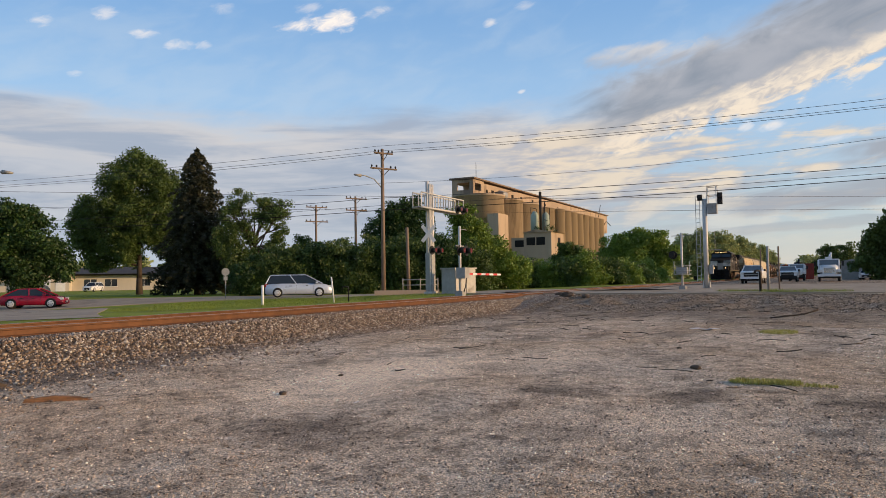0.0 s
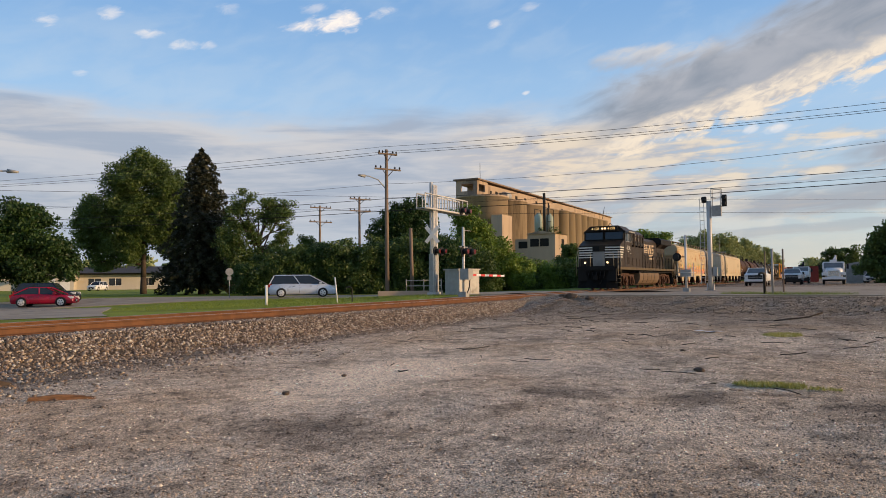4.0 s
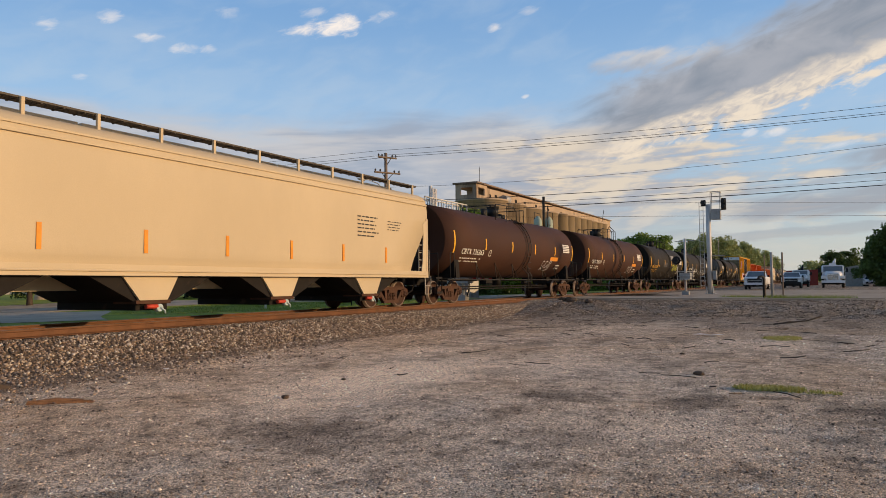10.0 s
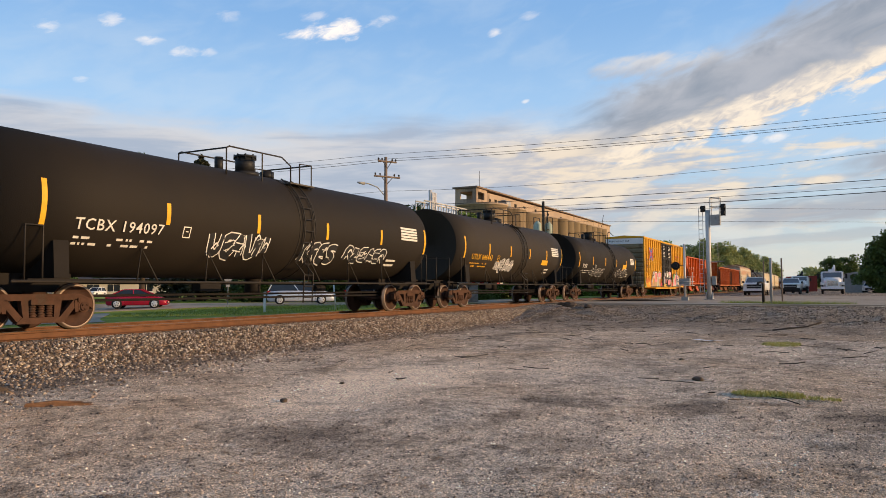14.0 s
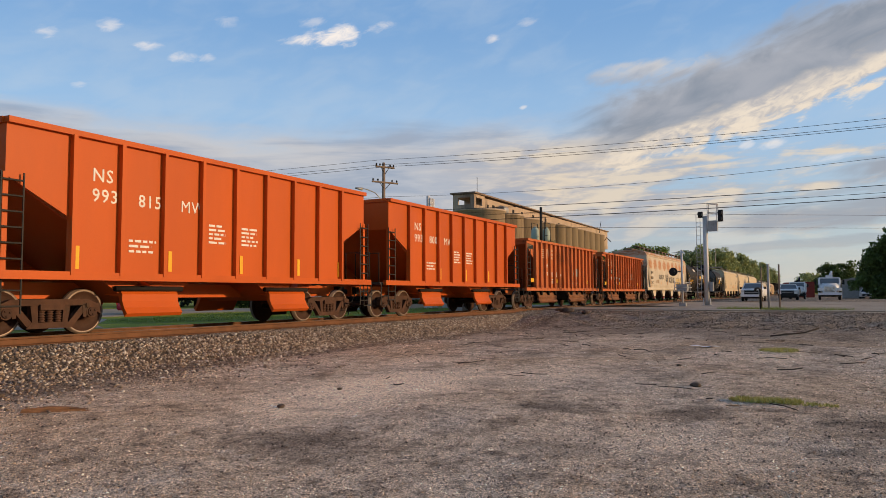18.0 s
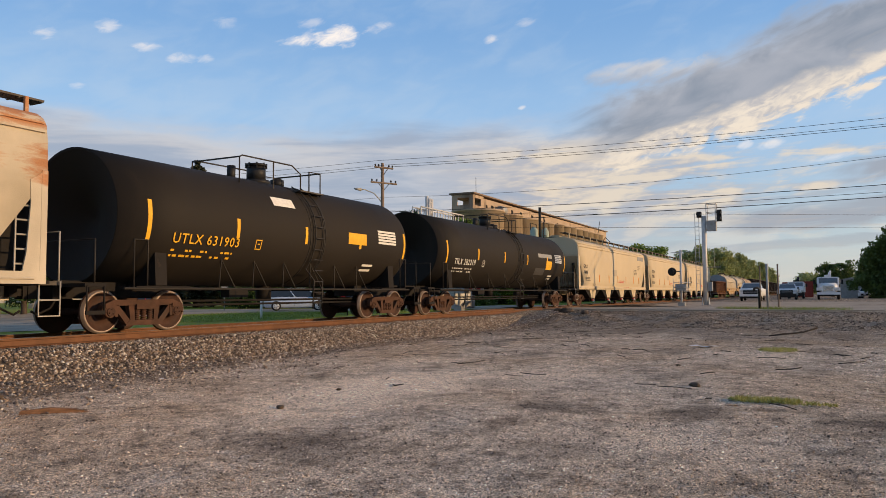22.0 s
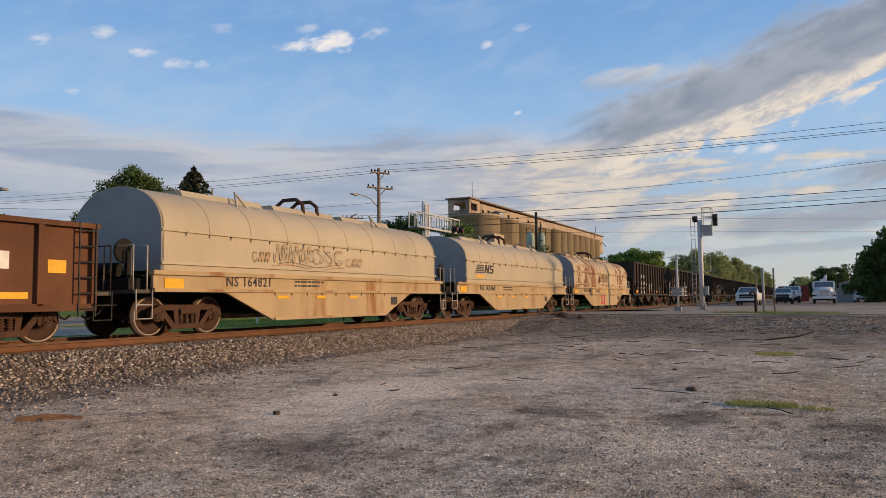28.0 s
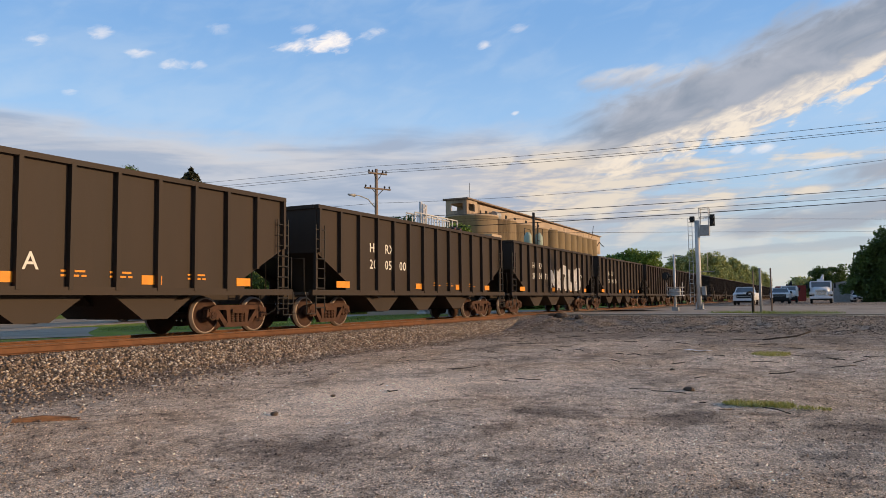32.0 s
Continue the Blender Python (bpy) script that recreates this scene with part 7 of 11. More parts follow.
    # rear platform, steps and rails
    bm = bm_new()
    box(bm, 19.3, 21.3, -1.45, 1.45, 1.55, 1.64)
    box(bm, 21.1, 21.4, -1.3, 1.3, 0.65, 1.60)
    part("rear_platform", bm, LOCO_DARK, car)
    for s in (-1, 1):
        for run in ([(20.65, s * 1.5, 0.9), (20.65, s * 1.52, 2.1), (20.9, s * 1.5, 2.6), (21.0, s * 1.40, 2.6)], [(21.35, s * 1.5, 0.5), (21.35, s * 1.52, 1.9), (21.05, s * 1.5, 2.62)],
                    [(21.35, s * 1.3, 1.64), (21.35, s * 1.3, 2.6), (21.35, s * 0.4, 2.6), (21.35, s * 0.4, 1.64)]):
            bm = bm_new()
            path(bm, run, 0.022)
            part("hand_rail", bm, GREY_RAIL, car)
    bm = bm_new()
    for k in range(5):
        z = 0.22 + 0.28 * k
        box(bm, 20.8, 21.3, -1.5, -1.18, z, z + 0.03)
    box(bm, 20.72, 20.78, -1.5, -1.1, 0.2, 1.58)
    part("rear_step", bm, LOCO_DARK, car)
    # fuel tank and gear under the sill
    bm = bm_new()
    prism(bm, [(-1.46, 1.22), (-1.50, 0.95), (-1.46, 0.66), (-1.32, 0.42), (-1.02, 0.26), (1.02, 0.26), (1.32, 0.42), (1.46, 0.66), (1.50, 0.95), (1.46, 1.22)], 7.15, 14.4, "x")
    tank = part("fuel_tank", bm, TANKSKIN, car, "tan dusted fuel tank with dark streaks")
    for x in (8.4, 9.9, 11.3, 12.5):
        bm = bm_new()
        prism(bm, [(-1.47, 1.20), (-1.51, 0.95), (-1.47, 0.65), (-1.33, 0.41), (-1.28, 0.44), (-1.44, 0.67), (-1.48, 0.95), (-1.44, 1.20)], x, x + 0.05, "x")
        part("tank_strap", bm, LOCO_DARK, tank)
    bm = bm_new()
    for k in range(26):
        x = 7.3 + 0.55 * k
        box(bm, x, x + 0.30, -1.40, -1.2, 1.22 + 0.04 * (k % 3), 1.36)
    rod(bm, (7.2, -1.38, 1.28), (20.5, -1.38, 1.28), 0.03, 6)
    part("cable_duct", bm, LOCO_DARK, car)
    couplers(car, L)
    loco_truck(car, 4.01, u0)
    loco_truck(car, 18.08, u0)
    return car


# ---- the train, from the front ----
locomotive(121.95)
CREAM_RUST = mat("cream paint, rust blooms", (0.53, 0.405, 0.245), 0.65, var=0.12, scale=0.5, dirt=(0.36, 0.15, 0.05), amount=0.42, dscale=0.7, streak=0.6, spread=0.10, bump=0.1, band=(2.75, 3.35))
CREAM_GREY = mat("dusty beige paint", (0.46, 0.375, 0.27), 0.65, var=0.10, scale=0.4, dirt=(0.36, 0.28, 0.19), amount=0.22, dscale=0.4, streak=3, spread=0.3)
CREAM_PALE = mat("pale cream paint", (0.56, 0.45, 0.295), 0.6, var=0.07, scale=0.4, dirt=(0.50, 0.36, 0.20), amount=0.12, dscale=0.35, streak=2, spread=0.3)
WHITE_RUST = rust_panels("chalky paint, heavy rust")
TANK_BROWN = mat("brown tank paint", (0.060, 0.024, 0.0125), 0.7, var=0.22, scale=0.4, dirt=(0.085, 0.038, 0.020), amount=0.3, dscale=0.5, streak=3, spread=0.35)
TANK_BLACK = mat("black tank paint", (0.020, 0.015, 0.010), 0.72, var=0.2, scale=0.4, dirt=(0.05, 0.038, 0.026), amount=0.28, dscale=0.5, streak=3, spread=0.35)
TANK_GREY = mat("grey-brown tank paint", (0.036, 0.027, 0.018), 0.7, var=0.2, scale=0.4, dirt=(0.07, 0.052, 0.034), amount=0.3, dscale=0.5, streak=3, spread=0.35)
BOX_YELLOW = mat("yellow boxcar paint", (0.66, 0.335, 0.028), 0.55, var=0.08, scale=0.5, dirt=(0.45, 0.20, 0.03), amount=0.12, dscale=0.6, streak=4)
BOX_BROWN = mat("brown dusty end paint", (0.20, 0.155, 0.09), 0.7, var=0.2, scale=0.8, dirt=(0.10, 0.07, 0.04), amount=0.3)
FADED_RED = mat("faded red emblem", (0.50, 0.13, 0.05), 0.6, var=0.2, scale=3)
FADED_INK = mat("faded brown lettering", (0.38, 0.19, 0.04), 0.6, var=0.2, scale=5)
BOX_DOOR = mat("black door paint", (0.032, 0.027, 0.022), 0.55, var=0.2, dirt=(0.085, 0.068, 0.05), amount=0.2)
ORANGE_CAR = mat("fresh orange paint", (0.52, 0.093, 0.011), 0.5, var=0.10, scale=0.5, dirt=(0.30, 0.055, 0.015), amount=0.16, dscale=0.6, streak=4, spread=0.25)
ORANGE_WORN = mat("worn orange paint", (0.47, 0.125, 0.036), 0.65, var=0.18, scale=0.6, dirt=(0.17, 0.050, 0.026), amount=0.36, dscale=2.4, streak=4, spread=0.10)
WORN_CHUTE = mat("dusty rusted chute", (0.20, 0.085, 0.040), 0.85, var=0.3, scale=1.5, dirt=(0.36, 0.22, 0.13), amount=0.35, dscale=1.2, streak=0.3, spread=0.25)
COAL_SKIN = mat("black coal car paint", (0.041, 0.0275, 0.019), 0.6, var=0.2, scale=0.5, dirt=(0.075, 0.046, 0.030), amount=0.25, dscale=0.7, streak=5, spread=0.25)
RUST_GON = mat("rusty brown gondola", (0.13, 0.055, 0.028), 0.8, var=0.3, scale=0.8, dirt=(0.22, 0.10, 0.05), amount=0.3, dscale=0.9, bump=0.3)
COIL_TAN = mat("tan coil car paint", (0.44, 0.31, 0.170), 0.6, var=0.15, scale=0.5, dirt=(0.27, 0.115, 0.045), amount=0.42, dscale=0.9, streak=5, spread=0.2)
HOOD_GREY = mat("pale grey hood", (0.47, 0.385, 0.265), 0.55, var=0.10, scale=0.4, dirt=(0.38, 0.215, 0.10), amount=0.33, dscale=0.8, streak=2.5, spread=0.22)
HOOD_END = mat("dull grey hood end", (0.30, 0.30, 0.30), 0.6, var=0.1)
HOOD_RUST = mat("cream hood, scabby rust", (0.50, 0.385, 0.245), 0.7, var=0.12, scale=0.6, dirt=(0.22, 0.080, 0.042), amount=0.43, dscale=1.1, streak=1.8, spread=0.05, bump=0.3)
FADED = mat("faded white marking", (0.55, 0.30, 0.18), 0.7, var=0.2, scale=6)
COAL_HEAP = mat("coal heap", (0.02, 0.019, 0.018), 0.8, var=0.4, scale=6, bump=0.8)

S157 = flat_side(-1.578)
car = covered_hopper(144.25, 19.8, CREAM_RUST, "cream covered hopper with rust blooms and red graffiti", 4, "GPLX", "75614")
mural(car, S157, 3.0, 16.4, 1.08, 31, "long coral and green painted mural")
plate(car, "paint_strip", 1.84, 1.95, 1.5, 2.3, ORANGE_INK, -1.58)
plate(car, "paint_strip", 17.2, 17.38, 1.4, 2.4, ORANGE_INK, -1.58)
graffiti(car, S157, 16.3, 17.6, 1.10, 1.9, 2, [S_PINK, S_ORANGE], S_RED, S_YELLOW, 33, back=S_YELLOW, label="pink and yellow graffiti")
car = covered_hopper(164.05, 17.8, CREAM_GREY, "beige covered hopper with pale sharp-edged graffiti", 4, "MDIX", "5395")
graffiti(car, S157, 4.6, 12.6, 1.12, 2.35, 8, [S_FROST, S_FROST, S_SILVER], S_MOSS, S_BLACK, 40, label="pale spiky graffiti with green edges", sharp=0.32)
graffiti(car, S157, 12.7, 16.2, 1.15, 2.0, 5, [S_FROST, S_TAN], S_SILVER, S_BLACK, 44, label="faint outlined graffiti", sharp=0.25)
car = covered_hopper(181.85, 21.15, CREAM_PALE, "clean cream covered hopper with dark lettering", 4, "ITFX", "620626")
for x in (5.6, 8.0, 10.4, 12.8, 15.2, 17.6):
    plate(car, "reflective_strip", x, x + 0.10, 1.5, 2.0, ORANGE_INK, -1.58)
lines_of_bars(car, 16.0, 17.2, 2.9, 6, INK, -1.582, 0.04, 0.12, 3)
tank_marks = [
    (203.0, 18.4, TANK_BROWN, "dark brown tank car with white lettering", "CBTX", "736363", PALE_INK, 61),
    (221.4, 18.0, TANK_BROWN, "dark brown tank car with white lettering", "CBTX", "736314", PALE_INK, 62),
    (239.4, 18.1, TANK_BLACK, "black tank car with yellow lettering and yellow tag", "UTLX", "212345", YELLOW, 63),
    (257.5, 18.1, TANK_BLACK, "black tank car with white lettering and white tags", "TCBX", "194097", PALE_INK, 64),
    (275.6, 15.6, TANK_GREY, "grey-brown short tank car with yellow lettering", "UTLX", "646442", YELLOW, 65),
    (291.2, 17.7, TANK_BLACK, "black tank car with a yellow placard", "TCBX", "", PALE_INK, 66)]
tanks = []
for u, ln, skin, label, mark, number, ink, seed in tank_marks:
    tanks.append(tank_car(u, ln, skin, label, mark, number, ink, seed=seed))


def tank_patch(entry, x0, x1, z0, z1, ink, label=""):
    car, surf, _, _ = entry
    bm = bm_new()
    n = 5
    for k in range(n):
        z = z0 + (z1 - z0) * (k + 0.5) / n
        ribbon_on(bm, surf, [(x0, z), (x1, z)], (z1 - z0) / n * 0.5, 0.005, 0)
    part("paint_patch", bm, [ink], car, label)


for e in tanks[:2]:
    tank_patch(e, 13.2, 14.4, 1.95, 2.15, ORANGE_INK, "orange placard")
    scrawl(e[0], e[1], 12.2, 13.6, 1.55, 2.0, 3, S_SILVER, 7)
tank_patch(tanks[2], 7.1, 8.7, 2.1, 2.5, INK)
tank_patch(tanks[2], 10.9, 12.4, 2.75, 3.2, PATCH)
tank_patch(tanks[2], 14.6, 16.1, 2.65, 3.1, PATCH)
tank_patch(tanks[2], 12.8, 14.6, 1.9, 2.3, INK)
graffiti(tanks[2][0], tanks[2][1], 11.3, 13.5, 1.78, 2.4, 6, [S_BLACK], S_LIME, S_LIME, 8, label="yellow outlined tag", sharp=0.15)
graffiti(tanks[3][0], tanks[3][1], 6.1, 8.1, 1.55, 2.2, 5, [S_BLACK], S_WHITE, S_BLACK, 9, label="white outlined tag", sharp=0.12)
graffiti(tanks[3][0], tanks[3][1], 9.6, 11.2, 1.5, 2.15, 4, [S_BLACK], S_WHITE, S_BLACK, 10, label="white outlined tag", sharp=0.12)
graffiti(tanks[3][0], tanks[3][1], 11.7, 14.0, 1.6, 2.1, 6, [S_BLACK], S_WHITE, S_BLACK, 11, label="white outlined tag", sharp=0.12)
graffiti(tanks[4][0], tanks[4][1], 5.2, 7.2, 1.5, 2.1, 4, [S_SILVER], S_WHITE, S_BLACK, 12, label="white tag", sharp=0.15)
tank_patch(tanks[4], 10.9, 11.8, 1.95, 2.2, YELLOW, "yellow placard")
tank_patch(tanks[5], 12.2, 13.2, 1.95, 2.4, YELLOW, "yellow placard")
graffiti(tanks[5][0], tanks[5][1], 10.9, 13.6, 1.5, 2.1, 4, [S_BLACK], S_WHITE, S_BLACK, 14, label="white tag", sharp=0.15)
graffiti(tanks[5][0], tanks[5][1], 4.6, 7.4, 1.5, 2.0, 5, [S_BLACK], S_WHITE, S_BLACK, 15, label="white tag", sharp=0.15)

box_car(308.9, 20.5, BOX_YELLOW, BOX_BROWN, BOX_DOOR, "yellow high-cube boxcar with black doors and graffiti")
for u, ln, number in ((329.4, 13.0, "993 815 MW"), (342.4, 12.9, "993 800 MW")):
    car = open_hopper(u, ln, ORANGE_CAR, "bright orange ballast hopper with white lettering", 9, 4.0, 1.18, 2, ballast_chute, "ballast_hopper_car", zcut=2.95, deep=1.25, zmid=2.3)
    for word, x in zip(number.split(), (2.5, 3.62, 4.78)):
        lettered(car, word, 0.38, x, 2.66, PALE_INK, -1.506)
    lettered(car, "NS", 0.38, 2.5, 3.07, PALE_INK, -1.506)
    for x in (5.65, 6.75):
        lines_of_bars(car, x, x + 0.6, 2.40, 5, PALE_INK, -1.506, 0.05, 0.10, int(x * 10))
    lines_of_bars(car, 3.4, 4.15, 1.9, 3, PALE_INK, -1.506, 0.05, 0.11, 4)
    for x in (2.15, 4.45, 6.7, 8.95, 10.85):
        plate(car, "reflective_strip", x, x + 0.10, 1.3, 1.75, YELLOW, -1.508)
for u, ln, seed in ((355.3, 13.8, 3), (369.1, 13.6, 4)):
    car = open_hopper(u, ln, ORANGE_WORN, "rust-worn orange open hopper with faded lettering", 15, 3.5, 1.02, 2, wide_chute, "open_hopper_car", zcut=3.2, boxy=True)
    dx = 0.50 if seed == 3 else 0.0
    for k in range(5):
        plate(car, "stripe", 1.96 + dx + 0.03 * k, 2.98 + dx, 2.62 + 0.10 * k, 2.68 + 0.10 * k, FADED, -1.506)
    for pts in ([(3.02, 2.60), (3.2, 2.60), (3.32, 3.12), (3.14, 3.12)], [(3.24, 3.05), (3.38, 3.12), (3.62, 2.66), (3.48, 2.60)], [(3.52, 2.60), (3.68, 2.60), (3.78, 3.12), (3.62, 3.12)],
                [(3.86, 3.0), (4.36, 3.0), (4.38, 3.12), (3.88, 3.12)], [(3.86, 2.8), (4.34, 2.8), (4.36, 2.91), (3.88, 2.91)], [(3.84, 2.6), (4.34, 2.6), (4.36, 2.71), (3.86, 2.71)]):
        bm = bm_new()
        prism(bm, [(x + dx, z) for x, z in pts], -1.507, -1.499)
        part("emblem", bm, FADED, car, "faded white block emblem")
    if seed == 4:
        plate(car, "paint_patch", 2.70, 3.22, 2.10, 2.45, INK, -1.506)
        plate(car, "paint_patch", 4.88, 5.40, 1.60, 1.88, INK, -1.506)
    for word, x, z, size in zip(("NS", "99", "41" if seed == 4 else "42", "09" if seed == 4 else "93", "MW"), (2.78, 2.78, 3.58, 4.28, 4.92), (2.15, 1.69, 1.69, 1.69, 1.69), (0.28, 0.32, 0.32, 0.32, 0.24)):
        lettered(car, word, size, x + dx * 1.3, z, PALE_INK, -1.515)
    scrawl(car, flat_side(-1.508), 7.5, 9.2, 1.4, 2.1, 4, S_FROST, seed + 20, 0.014)
    for x, z in ((5.0, 2.5), (6.3, 2.3), (7.0, 2.75), (8.6, 2.4), (10.1, 2.6)):
        plate(car, "rust_streak", x, x + 0.10, z - 0.5, z + 0.4, RUST_GON, -1.504, 0.002)
    plate(car, "paint_patch", 8.6, 9.5, 1.75, 2.2, PATCH, -1.506)
    for x in (1.2, 5.2, 10.6):
        plate(car, "reflective_strip", x, x + 0.5, 1.35, 1.55, YELLOW, -1.508)
    lines_of_bars(car, 4.0, 5.0, 1.5, 3, PALE_INK, -1.506, 0.04, 0.09, seed)
car = covered_hopper(382.7, 20.5, WHITE_RUST, "chalky white covered hopper streaked with rust", 4, "NAHX", "580611", ztop=4.15, zroof=4.42)
for xa, xb, za, zb, n, seed in ((5.6, 7.6, 1.98, 2.42, 5, 50), (8.0, 9.8, 1.75, 2.55, 4, 52), (10.1, 12.9, 1.7, 2.3, 7, 53), (4.3, 5.4, 1.62, 1.95, 4, 55)):
    scrawl(car, S157, xa, xb, za, zb, n, S_BLACK if seed != 55 else S_TAN, seed, 0.022, "thin dark graffiti tag")
scrawl(car, S157, 13.9, 17.6, 1.35, 2.3, 6, S_YELLOW, 57, 0.05, "dull yellow sprayed letters")
scrawl(car, S157, 13.8, 17.7, 1.32, 2.36, 6, S_BLACK, 57, 0.016, "black outline of sprayed letters")
plate(car, "reflective_strip", 2.02, 2.14, 1.2, 2.2, ORANGE_INK, -1.58)
for x in (6.3, 9.4, 13.5):
    plate(car, "reflective_strip", x, x + 0.12, 1.5, 1.8, ORANGE_INK, -1.58)
e = tank_car(403.2, 14.3, TANK_BLACK, "black short tank car with yellow lettering", "UTLX", "631903", YELLOW, r=1.50, stripes=5, seed=71)
tank_patch(e, 9.3, 10.3, 2.35, 2.7, YELLOW, "yellow placard")
tank_patch(e, 6.0, 6.9, 3.2, 3.45, PALE_INK)
e = tank_car(417.5, 18.0, TANK_BLACK, "black tank car with white lettering", "TILX", "282219", PALE_INK, stripes=6, seed=72)
tank_patch(e, 13.3, 14.2, 2.05, 2.5, YELLOW, "yellow placard")
tank_patch(e, 12.1, 14.2, 2.65, 2.85, PATCH)
tank_patch(e, 11.8, 13.2, 1.75, 2.1, INK)
for u, ln, skin, label, mark, number in ((435.5, 19.7, CREAM_PALE, "cream covered hopper with dark lettering", "GPLX", "74698"), (455.2, 19.6, CREAM_PALE, "tan covered hopper with dark lettering", "MGRX", "10465"),
                                         (474.8, 19.6, CREAM_PALE, "pale cream covered hopper with bold dark lettering", "WFRX", "877428")):
    car = covered_hopper(u, ln, skin, label, 4, mark, number, at={"MGRX": (2.06, 2.47, 2.08, 0.38), "GPLX": (1.72, 2.33, 1.95, 0.32), "WFRX": (2.37, 2.19, 1.80, 0.44)}[mark])
    for x in (5.2, 7.6, 10.0, 12.4, 14.8, 16.6):
        plate(car, "reflective_strip", x, x + 0.10, 1.5, 1.98, ORANGE_INK, -1.58)
    lines_of_bars(car, 15.0, 16.2, 2.5, 4, INK, -1.582, 0.04, 0.11, int(u))
    lines_of_bars(car, 10.3, 12.1, 1.62, 2, SPRAY[S_RED], -1.579, 0.05, 0.12, int(u) + 1)
    if number == "74698":
        plate(car, "emblem", 16.4, 18.4, 3.3, 3.62, PATCH, -1.565, label="dark block emblem")
        lettered(car, "DO NOT HAMMER ON CAR", 0.13, 11.6, 1.10, SPRAY[S_RED], -1.604)
    plate(car, "paint_patch", 8.75, 9.75, 1.95, 2.4, CREAM_GREY, -1.577, 0.003)
gondola(494.4, 17.45, RUST_GON, "rusty brown gondola with yellow reflectors")
for u, ln, hood, label, number, seed in ((511.85, 15.15, HOOD_GREY, "tan coil car with a pale grey hood", "NS 164821", 1), (527.0, 15.7, HOOD_GREY, "tan coil car with a pale hood and dark emblem", "NS 165460", 2),
                                         (542.7, 15.8, HOOD_RUST, "cream coil car with a scabby rusted hood", "AOK 494552", 3)):
    car = coil_car(u, ln, COIL_TAN, hood, HOOD_END, label, number, seed)
    S = flat_side(-1.512)
    if seed == 1:
        for k, (xa, xb) in enumerate(((3.9, 4.6), (4.7, 8.0), (8.1, 9.0))):
            scrawl(car, S, xa, xb, 1.78, 2.36 if k == 1 else 2.1, 3 if k != 1 else 6, S_TAN, 80 + k, 0.014, "faded scrawled tag")
        scrawl(car, S, 4.9, 7.8, 1.84, 2.28, 7, S_BLACK, 84, 0.007, "thin dark tag")
    if seed == 2:
        for k in range(5):
            plate(car, "stripe", 2.55 + 0.05 * k, 3.45, 1.90 + 0.075 * k, 1.945 + 0.075 * k, INK, -1.488)
        for k, pts in enumerate(([(0, 0), (0.13, 0), (0.26, 0.36), (0.13, 0.36)], [(0.17, 0.36), (0.28, 0.36), (0.40, 0), (0.29, 0)], [(0.32, 0), (0.45, 0), (0.56, 0.36), (0.43, 0.36)],
                                 [(0.66, 0.29), (1.0, 0.29), (1.02, 0.36), (0.66, 0.36)], [(0.60, 0.15), (0.95, 0.15), (0.97, 0.22), (0.62, 0.22)], [(0.55, 0), (0.92, 0), (0.94, 0.07), (0.57, 0.07)], [(0.60, 0.2), (0.70, 0.2), (0.74, 0.32), (0.62, 0.32)], [(0.86, 0.04), (0.95, 0.04), (0.99, 0.18), (0.88, 0.18)])):
            bm = bm_new()
            prism(bm, [(3.5 + u, 1.90 + v) for u, v in pts], -1.492 - 0.001 * k, -1.478)
            part("emblem", bm, INK, car, "dark slanted block emblem")
        plate(car, "paint_patch", 2.6, 3.5, 1.70, 1.80, YELLOW, -1.485)
    if seed == 3:
        graffiti(car, S, 6.7, 8.7, 1.8, 2.3, 6, [S_TAN], S_BLACK, S_TAN, 83, label="thin black graffiti tag", sharp=0.15)
        lettered(car, "3", 0.95, 7.42, 0.38, SPRAY[S_RED], -1.512)
        lettered(car, "3", 0.95, 7.48, 0.38, SPRAY[S_RED], -1.516)
        bm = bm_new()
        prism(bm, [(6.93, 0.38), (7.36, 0.38), (7.36, 0.50), (7.25, 0.50), (7.25, 1.03), (7.10, 1.03), (6.93, 0.92), (6.93, 0.80), (7.06, 0.84), (7.06, 0.50), (6.93, 0.50)], -1.514, -1.504)
        part("painted_number", bm, SPRAY[S_RED], car, "red sprayed figure one")
numbers = {0: ("20", "04", "63"), 1: ("20", "03", "95"), 2: ("20", "05", "00"), 3: ("20", "04", "71")}
